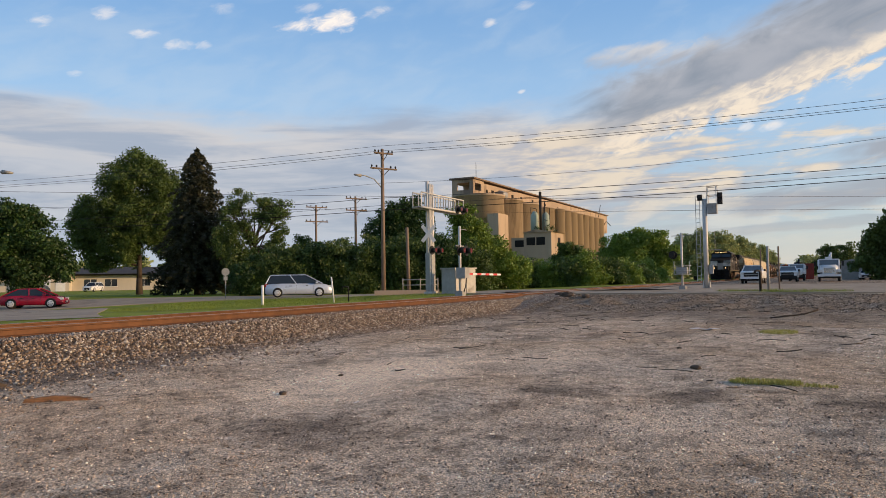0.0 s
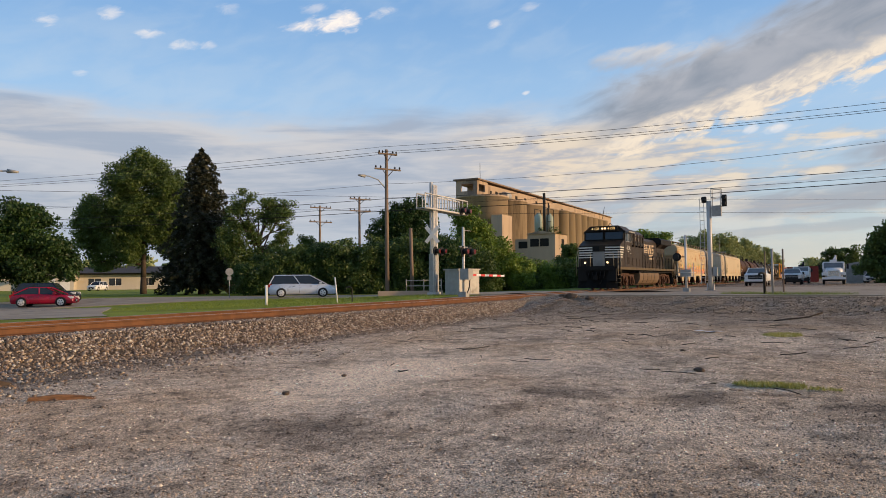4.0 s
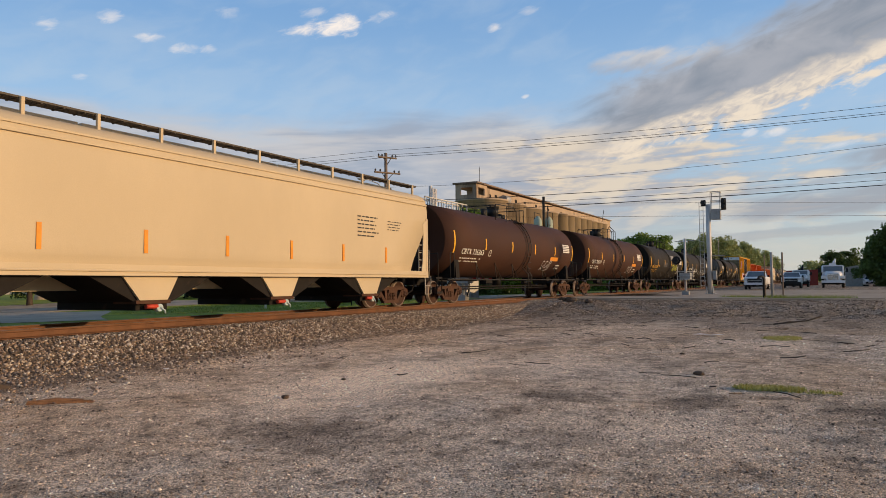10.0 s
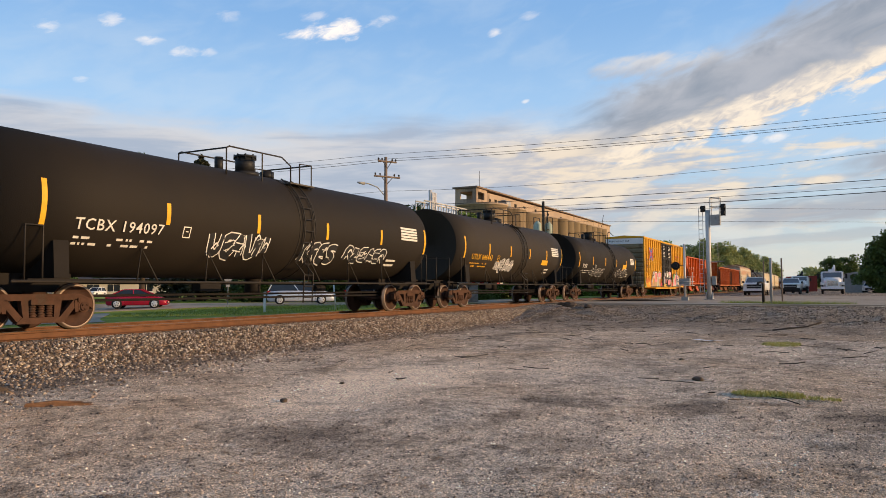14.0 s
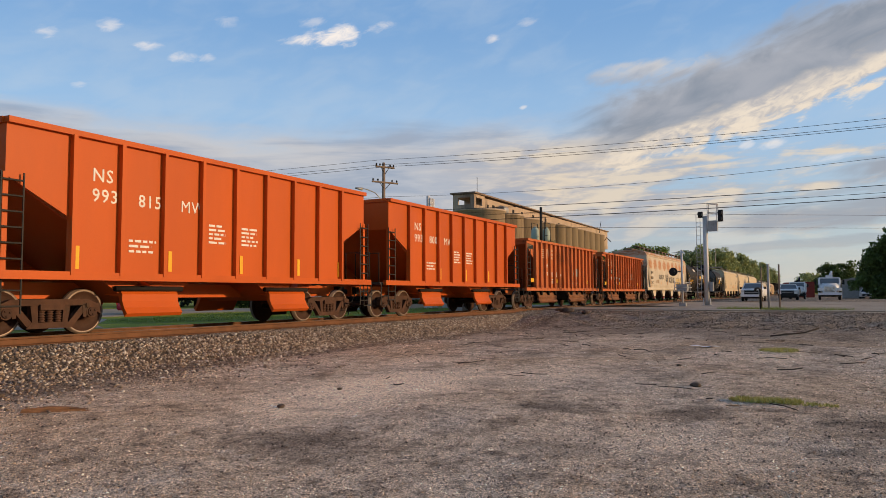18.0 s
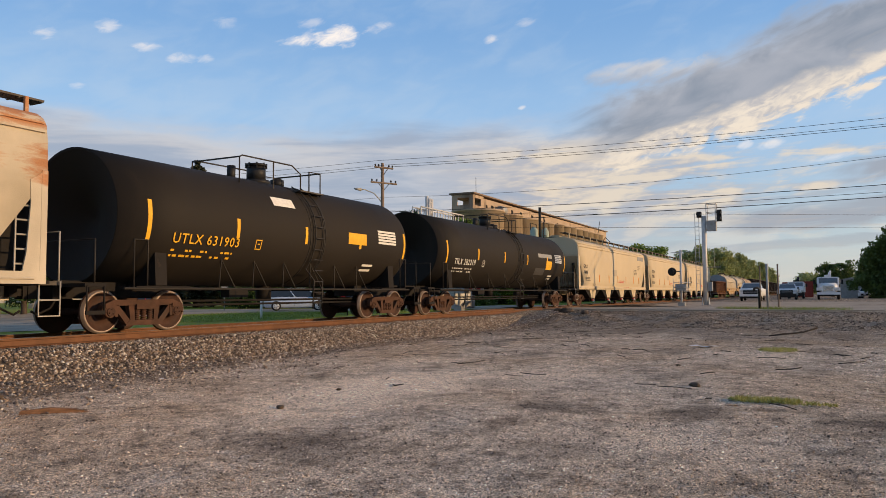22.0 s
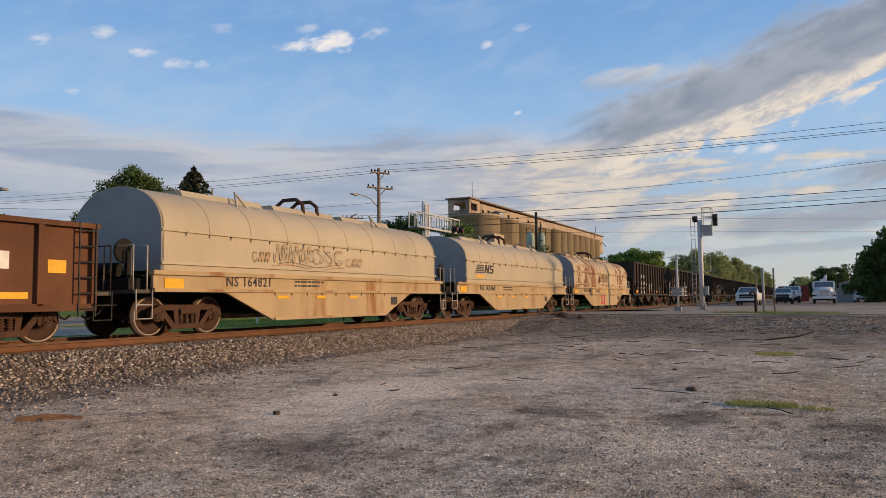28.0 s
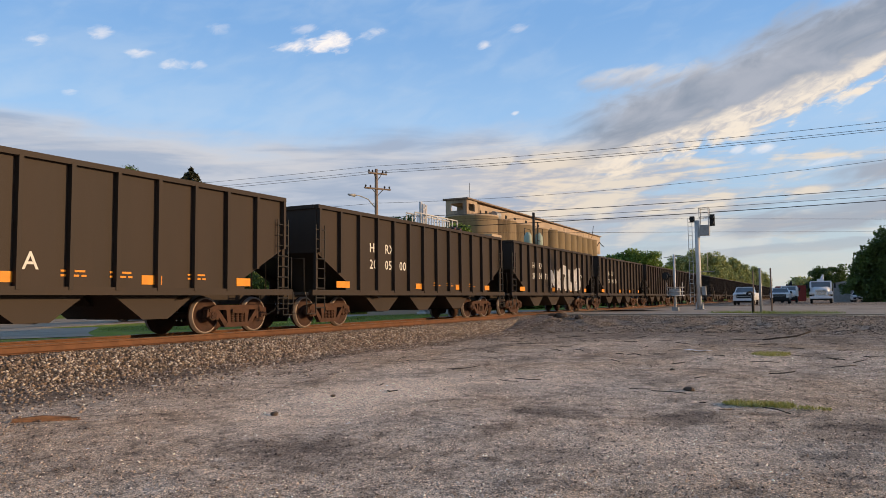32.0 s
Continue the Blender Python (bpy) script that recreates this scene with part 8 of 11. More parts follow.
for i in range(22):
    u = 558.5 + 15.45 * i
    car = open_hopper(u, 15.45, COAL_SKIN, "black open coal hopper with white lettering", 14, 3.6, 1.05, 3, coal_chute, "coal_hopper_car", zcut=2.2, deep=1.5, load=COAL_HEAP if i < 6 else None, spin=i < 5)
    if i < 5:
        a, b, c = numbers[min(i, 3)]
        for word, x, z in (("HK", 3.61, 2.36), ("RX", 4.57, 2.36), (a, 3.61, 1.82), (b, 4.57, 1.82), (c, 5.53, 1.82)):
            lettered(car, word, 0.43, x, z, PALE_INK, -1.506)
        for x, w in ((1.75, 0.7), (6.7, 0.45), (10.0, 0.55), (12.9, 0.5)):
            plate(car, "reflective_strip", x, x + w, 1.18, 1.38, ORANGE_INK, -1.508)
        for x in (8.1, 9.2, 11.3):
            lines_of_bars(car, x, x + 0.6, 1.4, 2, ORANGE_INK, -1.506, 0.04, 0.09, i)
        if i == 0:
            spray_letters(car, flat_side(-1.508), 6.52, 1.16, 0.93, 0.72)
            scrawl(car, flat_side(-1.508), 3.4, 5.4, 1.12, 1.72, 5, S_WHITE, 91, 0.03, "white sprayed tag")
        if i == 1:
            lettered(car, "A", 0.47, 7.33, 1.43, PALE_INK, -1.507)
        if i == 3:
            graffiti(car, flat_side(-1.508), 6.2, 12.0, 1.1, 2.6, 5, [S_SILVER], S_WHITE, S_SILVER, 93, label="pale faded graffiti")


# ---- trees and shrubs ----
LEAF_DEEP = leafy("deep green leaves", (0.014, 0.036, 0.008), (0.055, 0.115, 0.020))
LEAF_OLIVE = leafy("olive leaves", (0.026, 0.054, 0.011), (0.125, 0.185, 0.036))
LEAF_FRESH = leafy("fresh green leaves", (0.08, 0.14, 0.016), (0.26, 0.35, 0.055))
LEAF_SPRUCE = leafy("spruce needles", (0.014, 0.022, 0.010), (0.062, 0.058, 0.024))
# far leaves made paler: distance haze and sunlight are put into the colour
LEAF_FAR = leafy("distant leaves paled by haze", (0.19, 0.235, 0.085), (0.44, 0.46, 0.17))


def leaf_mesh(name, blobs, dens, size, material, seed, stretch=1.0, inner=0.35, lean=False):
    """Leaves scattered through a few overlapping clouds, thinner in places, each a small bent quad."""
    rng = np.random.default_rng(seed)
    pts = []
    for x, y, z, r in blobs:
        tufts = max(6, int(9 * r * r))
        d = rng.normal(size=(tufts, 3))
        d /= np.linalg.norm(d, axis=1)[:, None]
        c = np.array([x, y, z]) + d * (r * rng.uniform(inner, 1.0, (tufts, 1)))
        n = max(4, int(dens * r * r / tufts))
        spread = 0.30 * math.sqrt(max(r, 0.5))
        p = np.repeat(c, n, axis=0) + np.clip(rng.normal(size=(tufts * n, 3)), -1.5, 1.5) * spread * np.array([1, 1, 0.75])
        pts.append(p)
    p = np.concatenate(pts)
    n = len(p)
    a = rng.normal(size=(n, 3))
    a /= np.linalg.norm(a, axis=1)[:, None]
    b = np.cross(a, rng.normal(size=(n, 3)))
    b /= np.linalg.norm(b, axis=1)[:, None]
    s = size * rng.uniform(0.6, 1.4, (n, 1))
    v = np.stack([p - a * s * stretch, p + b * s * 0.6, p + a * s * stretch, p - b * s * 0.6], axis=1).reshape(-1, 3)
    me = bpy.data.meshes.new(name)
    f = np.arange(4 * n).reshape(-1, 4)
    me.from_pydata(v.tolist(), [], f.tolist())
    me.materials.append(material)
    return me


def tree(name, label, at, blobs, material, seed, trunk=0.3, dens=420, size=0.20, group="trees round the crossing", lean=0.0, bare=0):
    """A tapered trunk with limbs to each part of an uneven crown; blobs: place from the foot and radius."""
    rnd = random.Random(seed)
    x0, y0 = at
    z0 = level(x0, y0)
    t = thing(name, label, "tree" if "shrub" not in name else "shrub", group, at=pose(x0, y0, z0 - 0.05))
    top = max(b[2] for b in blobs)
    fork = min(b[2] - 0.4 * b[3] for b in blobs) * 0.7 + 0.3 * top * 0.4
    bm = bm_new()
    pts = [Vector((0, 0, -0.2)), Vector((lean * 0.4, 0, fork * 0.5)), Vector((lean, 0, fork)), Vector((lean * 1.2, 0.1, top * 0.75))]
    for i in range(3):
        rod(bm, pts[i], pts[i + 1], trunk * (1.25, 0.95, 0.8)[i], 9, trunk * (0.95, 0.8, 0.25)[i])
    for x, y, z, r in blobs:
        q = Vector((x, y, z))
        foot = pts[2].lerp(pts[3], rnd.uniform(0.0, 0.7)) if z > fork else pts[1].lerp(pts[2], 0.7)
        mid = foot.lerp(q, 0.5) + Vector((rnd.uniform(-0.3, 0.3), rnd.uniform(-0.3, 0.3), 0.25 * r))
        rod(bm, foot, mid, trunk * 0.42, 6, trunk * 0.28)
        rod(bm, mid, q, trunk * 0.28, 6, trunk * 0.10)
        for _ in range(3 + bare):
            e = q + Vector((rnd.uniform(-1, 1), rnd.uniform(-1, 1), rnd.uniform(-0.4, 1))) * r * 0.9
            rod(bm, mid.lerp(q, rnd.uniform(0.3, 1)), e, trunk * 0.10, 4, trunk * 0.03)
    part("trunk", bm, BARK, t)
    part("crown", leaf_mesh("crown", blobs, dens * 1.9, size * 0.74, material, seed), None, t)
    return t


tree("maple_tree", "round dark-leaved tree beside the street", (38.2, 44.3), [(0, 0, 5.2, 2.5), (-1.6, 1.2, 4.4, 2.3), (1.6, -1.1, 3.9, 1.7), (0, 0, 3.0, 2.0), (-0.8, 0.6, 7.0, 1.5), (0.3, -0.2, 7.2, 1.2), (-3.2, 2.4, 4.0, 2.0), (-3.0, 2.2, 2.8, 1.6), (2.0, -1.5, 2.7, 1.2)], LEAF_DEEP, 1, 0.22, 900, 0.17)
tree("oak_tree", "tall broad tree with a forked trunk on the lawn", (61.3, 58.2), [(0.1, -0.1, 15.0, 2.5), (-1.7, 1.4, 13.2, 2.7), (1.8, -1.6, 13.3, 2.6), (-3.9, 3.1, 9.4, 2.5), (-1.1, 0.9, 10.0, 3.2), (1.7, -1.4, 9.6, 2.8),
      (-4.5, 3.6, 6.4, 1.9), (-2.7, 2.2, 5.8, 2.4), (-4.7, 3.7, 8.4, 1.9), (0, 0, 6.8, 2.0), (-3.6, 2.9, 3.9, 1.4), (2.5, -2.2, 12.0, 1.4), (1.4, -1.2, 7.0, 2.0), (-0.8, 0.7, 4.8, 1.7), (2.9, -2.4, 8.2, 1.5), (2.4, -2.0, 5.6, 1.4)], LEAF_OLIVE, 2, 0.34, 700, 0.18, bare=4)


def spruce_crown(height, reach, seed):
    """Needle sprays along drooping branches in whorls, shorter towards the tip, with gaps between."""
    rng = np.random.default_rng(seed)
    pts = []
    z = 1.2
    while z < height:
        k = 1 - z / height
        r = reach * k ** 0.52 * (1 + 0.10 * math.sin(2.3 * z)) + 0.10
        arms = int(7 + 9 * k)
        for b in range(arms):
            a = 6.283 * (b + rng.uniform(-0.3, 0.3)) / arms + z
            long = r * rng.uniform(0.7, 1.12)
            n = int(40 + 95 * k)
            u = rng.random(n) ** 0.6
            side = rng.normal(0, 0.10 + 0.10 * long * (1 - u), n) * 0.8
            p = np.stack([long * u * math.cos(a) - side * math.sin(a), long * u * math.sin(a) + side * math.cos(a), z + 0.28 * u * k - 0.30 * long * u ** 2 + rng.normal(0, 0.10, n) - 0.12 * rng.random(n)], axis=1)
            pts.append(p)
        z += 0.42
    p = np.concatenate(pts)
    n = len(p)
    a = rng.normal(size=(n, 3)) * np.array([1, 1, 0.6])
    a /= np.linalg.norm(a, axis=1)[:, None]
    b = np.cross(a, rng.normal(size=(n, 3)))
    b /= np.linalg.norm(b, axis=1)[:, None]
    s = rng.uniform(0.13, 0.27, (n, 1))
    v = np.stack([p - a * s, p + b * s * 0.45, p + a * s, p - b * s * 0.45], axis=1).reshape(-1, 3)
    me = bpy.data.meshes.new("crown")
    me.from_pydata(v.tolist(), [], np.arange(4 * n).reshape(-1, 4).tolist())
    me.materials.append(LEAF_SPRUCE)
    return me


spruce = thing("spruce_tree", "dark brownish spruce with drooping branches", "tree", "trees round the crossing", at=pose(59.0, 46.4, level(59.0, 46.4) - 0.05))
bm = bm_new()
rod(bm, (0, 0, -0.2), (0, 0, 15.2), 0.36, 9, 0.03)
part("trunk", bm, BARK, spruce)
part("crown", spruce_crown(15.9, 4.9, 3), None, spruce)
tree("storm_damaged_tree", "half-bare tree with broken limbs", (59.7, 38.8), [(-1.1, 1.2, 10.1, 1.1), (0.7, -0.8, 9.5, 1.2), (1.4, -1.6, 8.1, 1.2), (-1.7, 1.8, 8.6, 1.2), (-0.4, 0.5, 7.9, 0.9), (-2.1, 2.2, 6.2, 1.6), (1.5, -1.8, 5.8, 0.9), (-1.4, 1.6, 4.3, 2.0),
      (0.4, -0.4, 3.4, 1.9), (-0.8, 0.9, 2.5, 1.9)] + [(1.9 * math.sin(2.4 * k) + 0.1, -2.1 * math.sin(2.4 * k), 4.6 + 0.42 * k, 0.75 + 0.2 * (k % 3)) for k in range(12)], LEAF_OLIVE, 4, 0.26, 520, 0.14, bare=6)
tree("locust_tree", "dark open-crowned tree behind the hedge", (81.8, 33.9), [(-0.8, 1.3, 9.6, 2.0), (0.4, -0.7, 10.3, 1.9), (1.2, -2.0, 9.2, 2.1), (-1.5, 2.5, 7.2, 2.0), (0.2, -0.3, 6.6, 2.8), (1.3, -2.3, 5.8, 2.6), (-0.8, 1.3, 5.2, 2.2), (0.3, -0.4, 3.0, 2.6)], LEAF_DEEP, 5, 0.28, 520, 0.19)
tree("young_tree", "bright green leafy tree beside the crossing", (71.0, 17.9), [(-0.8, 1.7, 8.0, 1.4), (-0.5, 1.0, 6.6, 1.8), (0, 0.1, 5.2, 1.8), (0.6, -1.3, 3.9, 1.7), (1.0, -2.3, 2.8, 1.6), (1.5, -3.4, 1.9, 1.6), (-1.0, 2.1, 4.6, 1.9), (-0.2, 0.4, 3.0, 2.4), (-1.2, 2.6, 2.4, 1.8)], LEAF_FRESH, 6, 0.22, 800, 0.17)
tree("roadside_tree", "green tree before the concrete elevator", (114.5, 21.6), [(0, 0.1, 5.7, 1.8), (0.4, -1.4, 3.6, 2.3), (-0.4, 1.3, 3.7, 1.8)], LEAF_OLIVE, 7, 0.2, 620, 0.2)
tree("ash_tree", "broad green tree along the line", (107.4, 9.8), [(-0.7, 3.0, 5.0, 2.2), (-0.3, 1.4, 5.9, 1.8), (0.2, -1.1, 6.2, 2.0), (0.6, -2.9, 5.6, 2.0), (-0.8, 3.5, 2.9, 2.1), (0, -0.1, 3.3, 2.7), (0.7, -3.6, 3.0, 2.0), (1.0, -5.1, 4.4, 1.2)], LEAF_FRESH, 8, 0.25, 620, 0.21)
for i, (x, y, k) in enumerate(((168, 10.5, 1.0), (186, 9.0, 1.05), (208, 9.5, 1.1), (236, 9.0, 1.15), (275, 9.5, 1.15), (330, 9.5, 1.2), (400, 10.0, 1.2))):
    tree("elm_tree", "green tree along the line, haze and sun put into its colour", (x, y), [(-0.6 * k, 1.6 * k, 7.6 * k, 2.6 * k), (0.1, -1.3, 9.0 * k, 2.3 * k), (0.3, -2.6, 6.2 * k, 2.4 * k), (-0.5, 2.6, 5.4 * k, 2.6 * k), (0, -0.3, 4.2 * k, 3.4 * k), (0.4, -2.4, 3.0 * k, 2.2 * k)], LEAF_FAR, 9 + 20 * i, 0.3, 300, 0.27)
tree("far_tree", "rounded green tree beyond the yard", (150, -16), [(0, 0.9, 4.2, 2.0), (0, -1.5, 4.6, 2.1), (0, -0.2, 2.6, 2.2), (0, 2.2, 2.4, 1.4)], LEAF_OLIVE, 10, 0.25, 420, 0.24)
tree("yard_tree", "dark green tree at the edge of the yard", (110, -23.2), [(0.2, 2.9, 4.8, 2.0), (0.1, 0.9, 6.2, 2.5), (-0.1, -1.3, 6.8, 3.4), (0.1, 2.1, 2.6, 2.3), (0.2, 4.0, 2.2, 1.5), (-0.2, -1.9, 3.2, 4.3), (0, -0.1, 1.8, 3.0), (0, -5.5, 7.5, 4.0)], LEAF_OLIVE, 11, 0.35, 460, 0.24)
for i, (x, y, z, r) in enumerate([(53.4, 33.9, 1.8, 1.4), (54.7, 32.4, 2.3, 1.7), (56.1, 30.8, 2.7, 1.9), (57.4, 29.1, 2.8, 1.9), (58.7, 27.3, 3.0, 2.0), (59.9, 25.5, 3.1, 2.0), (60.9, 24.0, 3.3, 1.8), (61.8, 22.5, 3.2, 1.9), (62.7, 21.1, 3.2, 1.8), (63.9, 18.9, 3.4, 1.9), (66, 16.4, 2.6, 1.8)]):
    g = level(x, y)
    tree("shrub", "tall dense green shrub in a hedge", (x, y), [(0, 0, z - g, r), (0.3, -0.3, 1.0, r * 1.05), (-0.3, 0.8, (z - g) * 0.6, r)], LEAF_OLIVE if i % 3 else LEAF_DEEP, 40 + i, 0.08, 760, 0.15, "shrubs behind the street")
for i, (x, y, z, r) in enumerate([(79.1, 16.6, 1.9, 1.9), (80.0, 14.2, 1.7, 1.9), (80.9, 11.8, 1.8, 1.9), (81.6, 9.6, 2.1, 2.0), (84, 7.6, 1.7, 1.8), (86, 6.4, 1.5, 1.6), (92, 6.2, 1.4, 1.6), (99, 6.3, 1.5, 1.6), (75, 17.5, 2.2, 2.0)]):
    tree("shrub", "low leafy shrub on the bank beside the line", (x, y), [(0, 0, z, r), (0, -1.0, 0.8, r * 0.9), (0.4, 1.0, 1.0, r * 0.9)], LEAF_FRESH if i % 2 else LEAF_OLIVE, 70 + i, 0.06, 620, 0.16, "shrubs on the bank")
for i, (x, y, top) in enumerate([(78.5, 47.5, 6.6), (81.8, 43.1, 5.8), (71.4, 31.7, 5.6)]):
    tree("sapling", "slender young tree above the hedge", (x, y), [(0, 0, top, 1.1), (-0.2, 0.2, top - 1.3, 1.5), (0.4, -0.5, top - 1.2, 1.3), (0, 0, top - 3, 1.8)], LEAF_OLIVE, 90 + i, 0.12, 460, 0.17)
# distant woods all round, in the leaf colour paled for haze
blobs = []
for i in range(170):
    a = radians(-75 + 160 * i / 169)
    d = 260 + 60 * math.sin(i * 1.7) + (120 if -4 < math.degrees(a) < 9 else 0)
    x, y = d * math.cos(a), -14 + d * math.sin(a)
    if abs(y) < 9:
        continue
    blobs.append((x, y, 2.5 + 1.5 * math.sin(i * 2.3), 5.0 + 1.5 * math.sin(i * 0.9)))
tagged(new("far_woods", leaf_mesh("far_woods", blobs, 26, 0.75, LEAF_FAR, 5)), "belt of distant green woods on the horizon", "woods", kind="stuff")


# ---- the concrete elevator ----
def elevator():
    e = thing("grain_elevator", "abandoned sunlit concrete grain elevator with silos", "grain elevator", at=pose(0, 0, 0))
    # long head house and gallery over the silos, open window holes at its near end
    bm = bm_new()
    box(bm, 188.0, 320, 69.6, 76.0, 20.0, 27.6)
    part("gallery", bm, CONCRETE, e, "long roof gallery")
    bm = bm_new()
    x0, x1, y0, y1 = 180.8, 188.0, 69.6, 76.0
    for z0, z1 in ((20.0, 22.0), (23.2, 25.2), (27.2, 28.2)):
        box(bm, x0, x1, y0, y1, z0, z1)
    for z0, z1 in ((22.0, 23.2), (25.2, 27.2)):
        for a, b in ((x0, x0 + 1.3), (x0 + 5.4, x1)):
            box(bm, a, b, y0, y0 + 0.4, z0, z1)
        if z0 > 24:
            box(bm, x0, x0 + 0.4, y0 + 0.4, y0 + 1.2, z0, z1)
            box(bm, x0, x0 + 0.4, y1 - 1.6, y1, z0, z1)
        else:
            box(bm, x0, x0 + 0.4, y0 + 0.4, y1, z0, z1)
    box(bm, x0 + 0.4, x1, y1 - 0.4, y1, 22.0, 23.2)
    part("head_house", bm, CONCRETE, e, "boxy head house with glassless windows")
    bm = bm_new()
    prism(bm, [(x0 - 0.6, 28.2), (x0 - 0.6, 28.6), (320.5, 27.95), (320.5, 27.6)], y0 - 0.6, y1 + 0.6)
    part("roof", bm, POLE_WOOD, e)
    bm = bm_new()
    box(bm, x0 + 0.1, x1, y0 + 0.1, y1 - 0.1, -0.5, 20.0)
    part("tower_base", bm, CONCRETE, e)
    for x, w, z in ((189.5, 1.0, 25.0), (193.2, 1.6, 25.2), (202.5, 2.4, 25.3), (208.5, 1.6, 25.4), (216, 1.6, 25.4), (226, 1.6, 25.4), (238, 1.6, 25.2), (252, 1.6, 25.0), (268, 1.6, 24.8)):
        bm = bm_new()
        box(bm, x, x + w, 69.52, 69.64, z - 0.6, z + 1.0)
        part("window", bm, DARK_HOLE, e)
    # two batteries of round silos
    for k in range(4):
        bm = bm_new()
        turned(bm, [(-0.6, 6.9), (22.4, 6.9), (22.4, 7.15), (22.9, 7.15), (22.9, 0.2)], (178.4 + 13.8 * k, 67.0, 0), "z", 44)
        part("silo", bm, CONCRETE, e)
    for k in range(8):
        bm = bm_new()
        turned(bm, [(-0.6, 3.45), (22.9, 3.45), (22.9, 3.6), (23.3, 3.6), (23.3, 0.2)], (230.6 + 6.9 * k, 63.5, 0), "z", 30)
        part("silo", bm, CONCRETE, e)
    # work house before the silos, with weeds, tanks and a stack on its roof
    bm = bm_new()
    box(bm, 160, 169, 40.5, 47.2, -0.6, 11.3)
    blk = part("work_house", bm, CONCRETE, e, "low block with dark openings")
    bm = bm_new()
    prism(bm, [(40.1, 11.3), (47.6, 11.3), (43.8, 12.0)], 159.6, 169.4, "x")
    part("work_house_roof", bm, CONCRETE, blk)
    for a in (42.0, 44.4):
        bm = bm_new()
        box(bm, 159.93, 160.05, a, a + 2.1, 8.4, 10.2)
        part("window", bm, DARK_HOLE, blk)
    bm = bm_new()
    box(bm, 164.6, 166.4, 40.44, 40.55, 8.2, 10.2)
    part("window", bm, DARK_HOLE, blk)
    bm = bm_new()
    box(bm, 163, 169, 47.2, 51.5, -0.6, 10.4)
    low = part("annex", bm, CONCRETE, e)
    bm = bm_new()
    box(bm, 162.93, 163.05, 47.6, 50.6, 8.2, 9.8)
    part("window", bm, DARK_HOLE, low)
    bm = bm_new()
    box(bm, 169.5, 176.0, 57.5, 60.5, -0.6, 17.2)
    part("annex", bm, CONCRETE, e)
    for x, y in ((163.2, 45.6), (166.0, 43.9)):
        bm = bm_new()
        turned(bm, [(11.6, 0.95), (15.6, 0.95), (16.5, 0.35), (16.5, 0.1)], (x, y, 0), "z", 20)
        part("tank", bm, TANK_GREEN, e, "pale green steel tank")
    bm = bm_new()
    rod(bm, (164.6, 44.6, 11.8), (164.6, 44.6, 21.2), 0.32, 10)
    part("flue", bm, BAR_DARK, e)
    bm = bm_new()
    for y in (43.2, 46.4):
        path(bm, [(163, y, 11.6), (163, y, 17.4), (167, y, 17.4), (167, y, 11.6)], 0.10)
        path(bm, [(163, y, 14.4), (167, y, 14.4)], 0.08)
    rod(bm, (165.5, 43.9, 12), (165.5, 43.9, 19.0), 0.14, 8)
    part("pipework", bm, BAR_DARK, e)
    part("roof_weeds", leaf_mesh("roof_weeds", [(161.5, 41.8, 12.2, 0.7), (163.5, 41.4, 12.3, 0.8), (161.4, 44.5, 12.2, 0.7), (166, 41.6, 12.0, 0.6)], 260, 0.12, LEAF_DEEP, 77), None, e)
    bm = bm_new()
    for k in range(22):
        x = 190 + 5.8 * k
        path(bm, [(x, 66 + 0.5 * (k % 3), 22.8), (x + 0.9, 68, 24.0 + 0.7 * (k % 2)), (x + 2.6, 69.4, 23.6)], 0.16, 5)
    part("spout", bm, BAR_DARK, e)
    bm = bm_new()
    rod(bm, (196.5, 68.4, 25.2), (200.0, 68.4, 25.2), 1.2, 16)
    part("blower", bm, GALV, e)
    bm = bm_new()
    rod(bm, (186, 71, 28.3), (186, 71, 33.5), 0.07, 5)
    path(bm, [(300, 68, 24.5), (304, 68, 31.0)], 0.12, 5)
    part("aerial", bm, BAR_DARK, e)


TANK_GREEN = mat("pale green tank", (0.34, 0.40, 0.33), 0.6, var=0.15, scale=0.6, dirt=(0.20, 0.18, 0.13), amount=0.3, streak=4)
elevator()


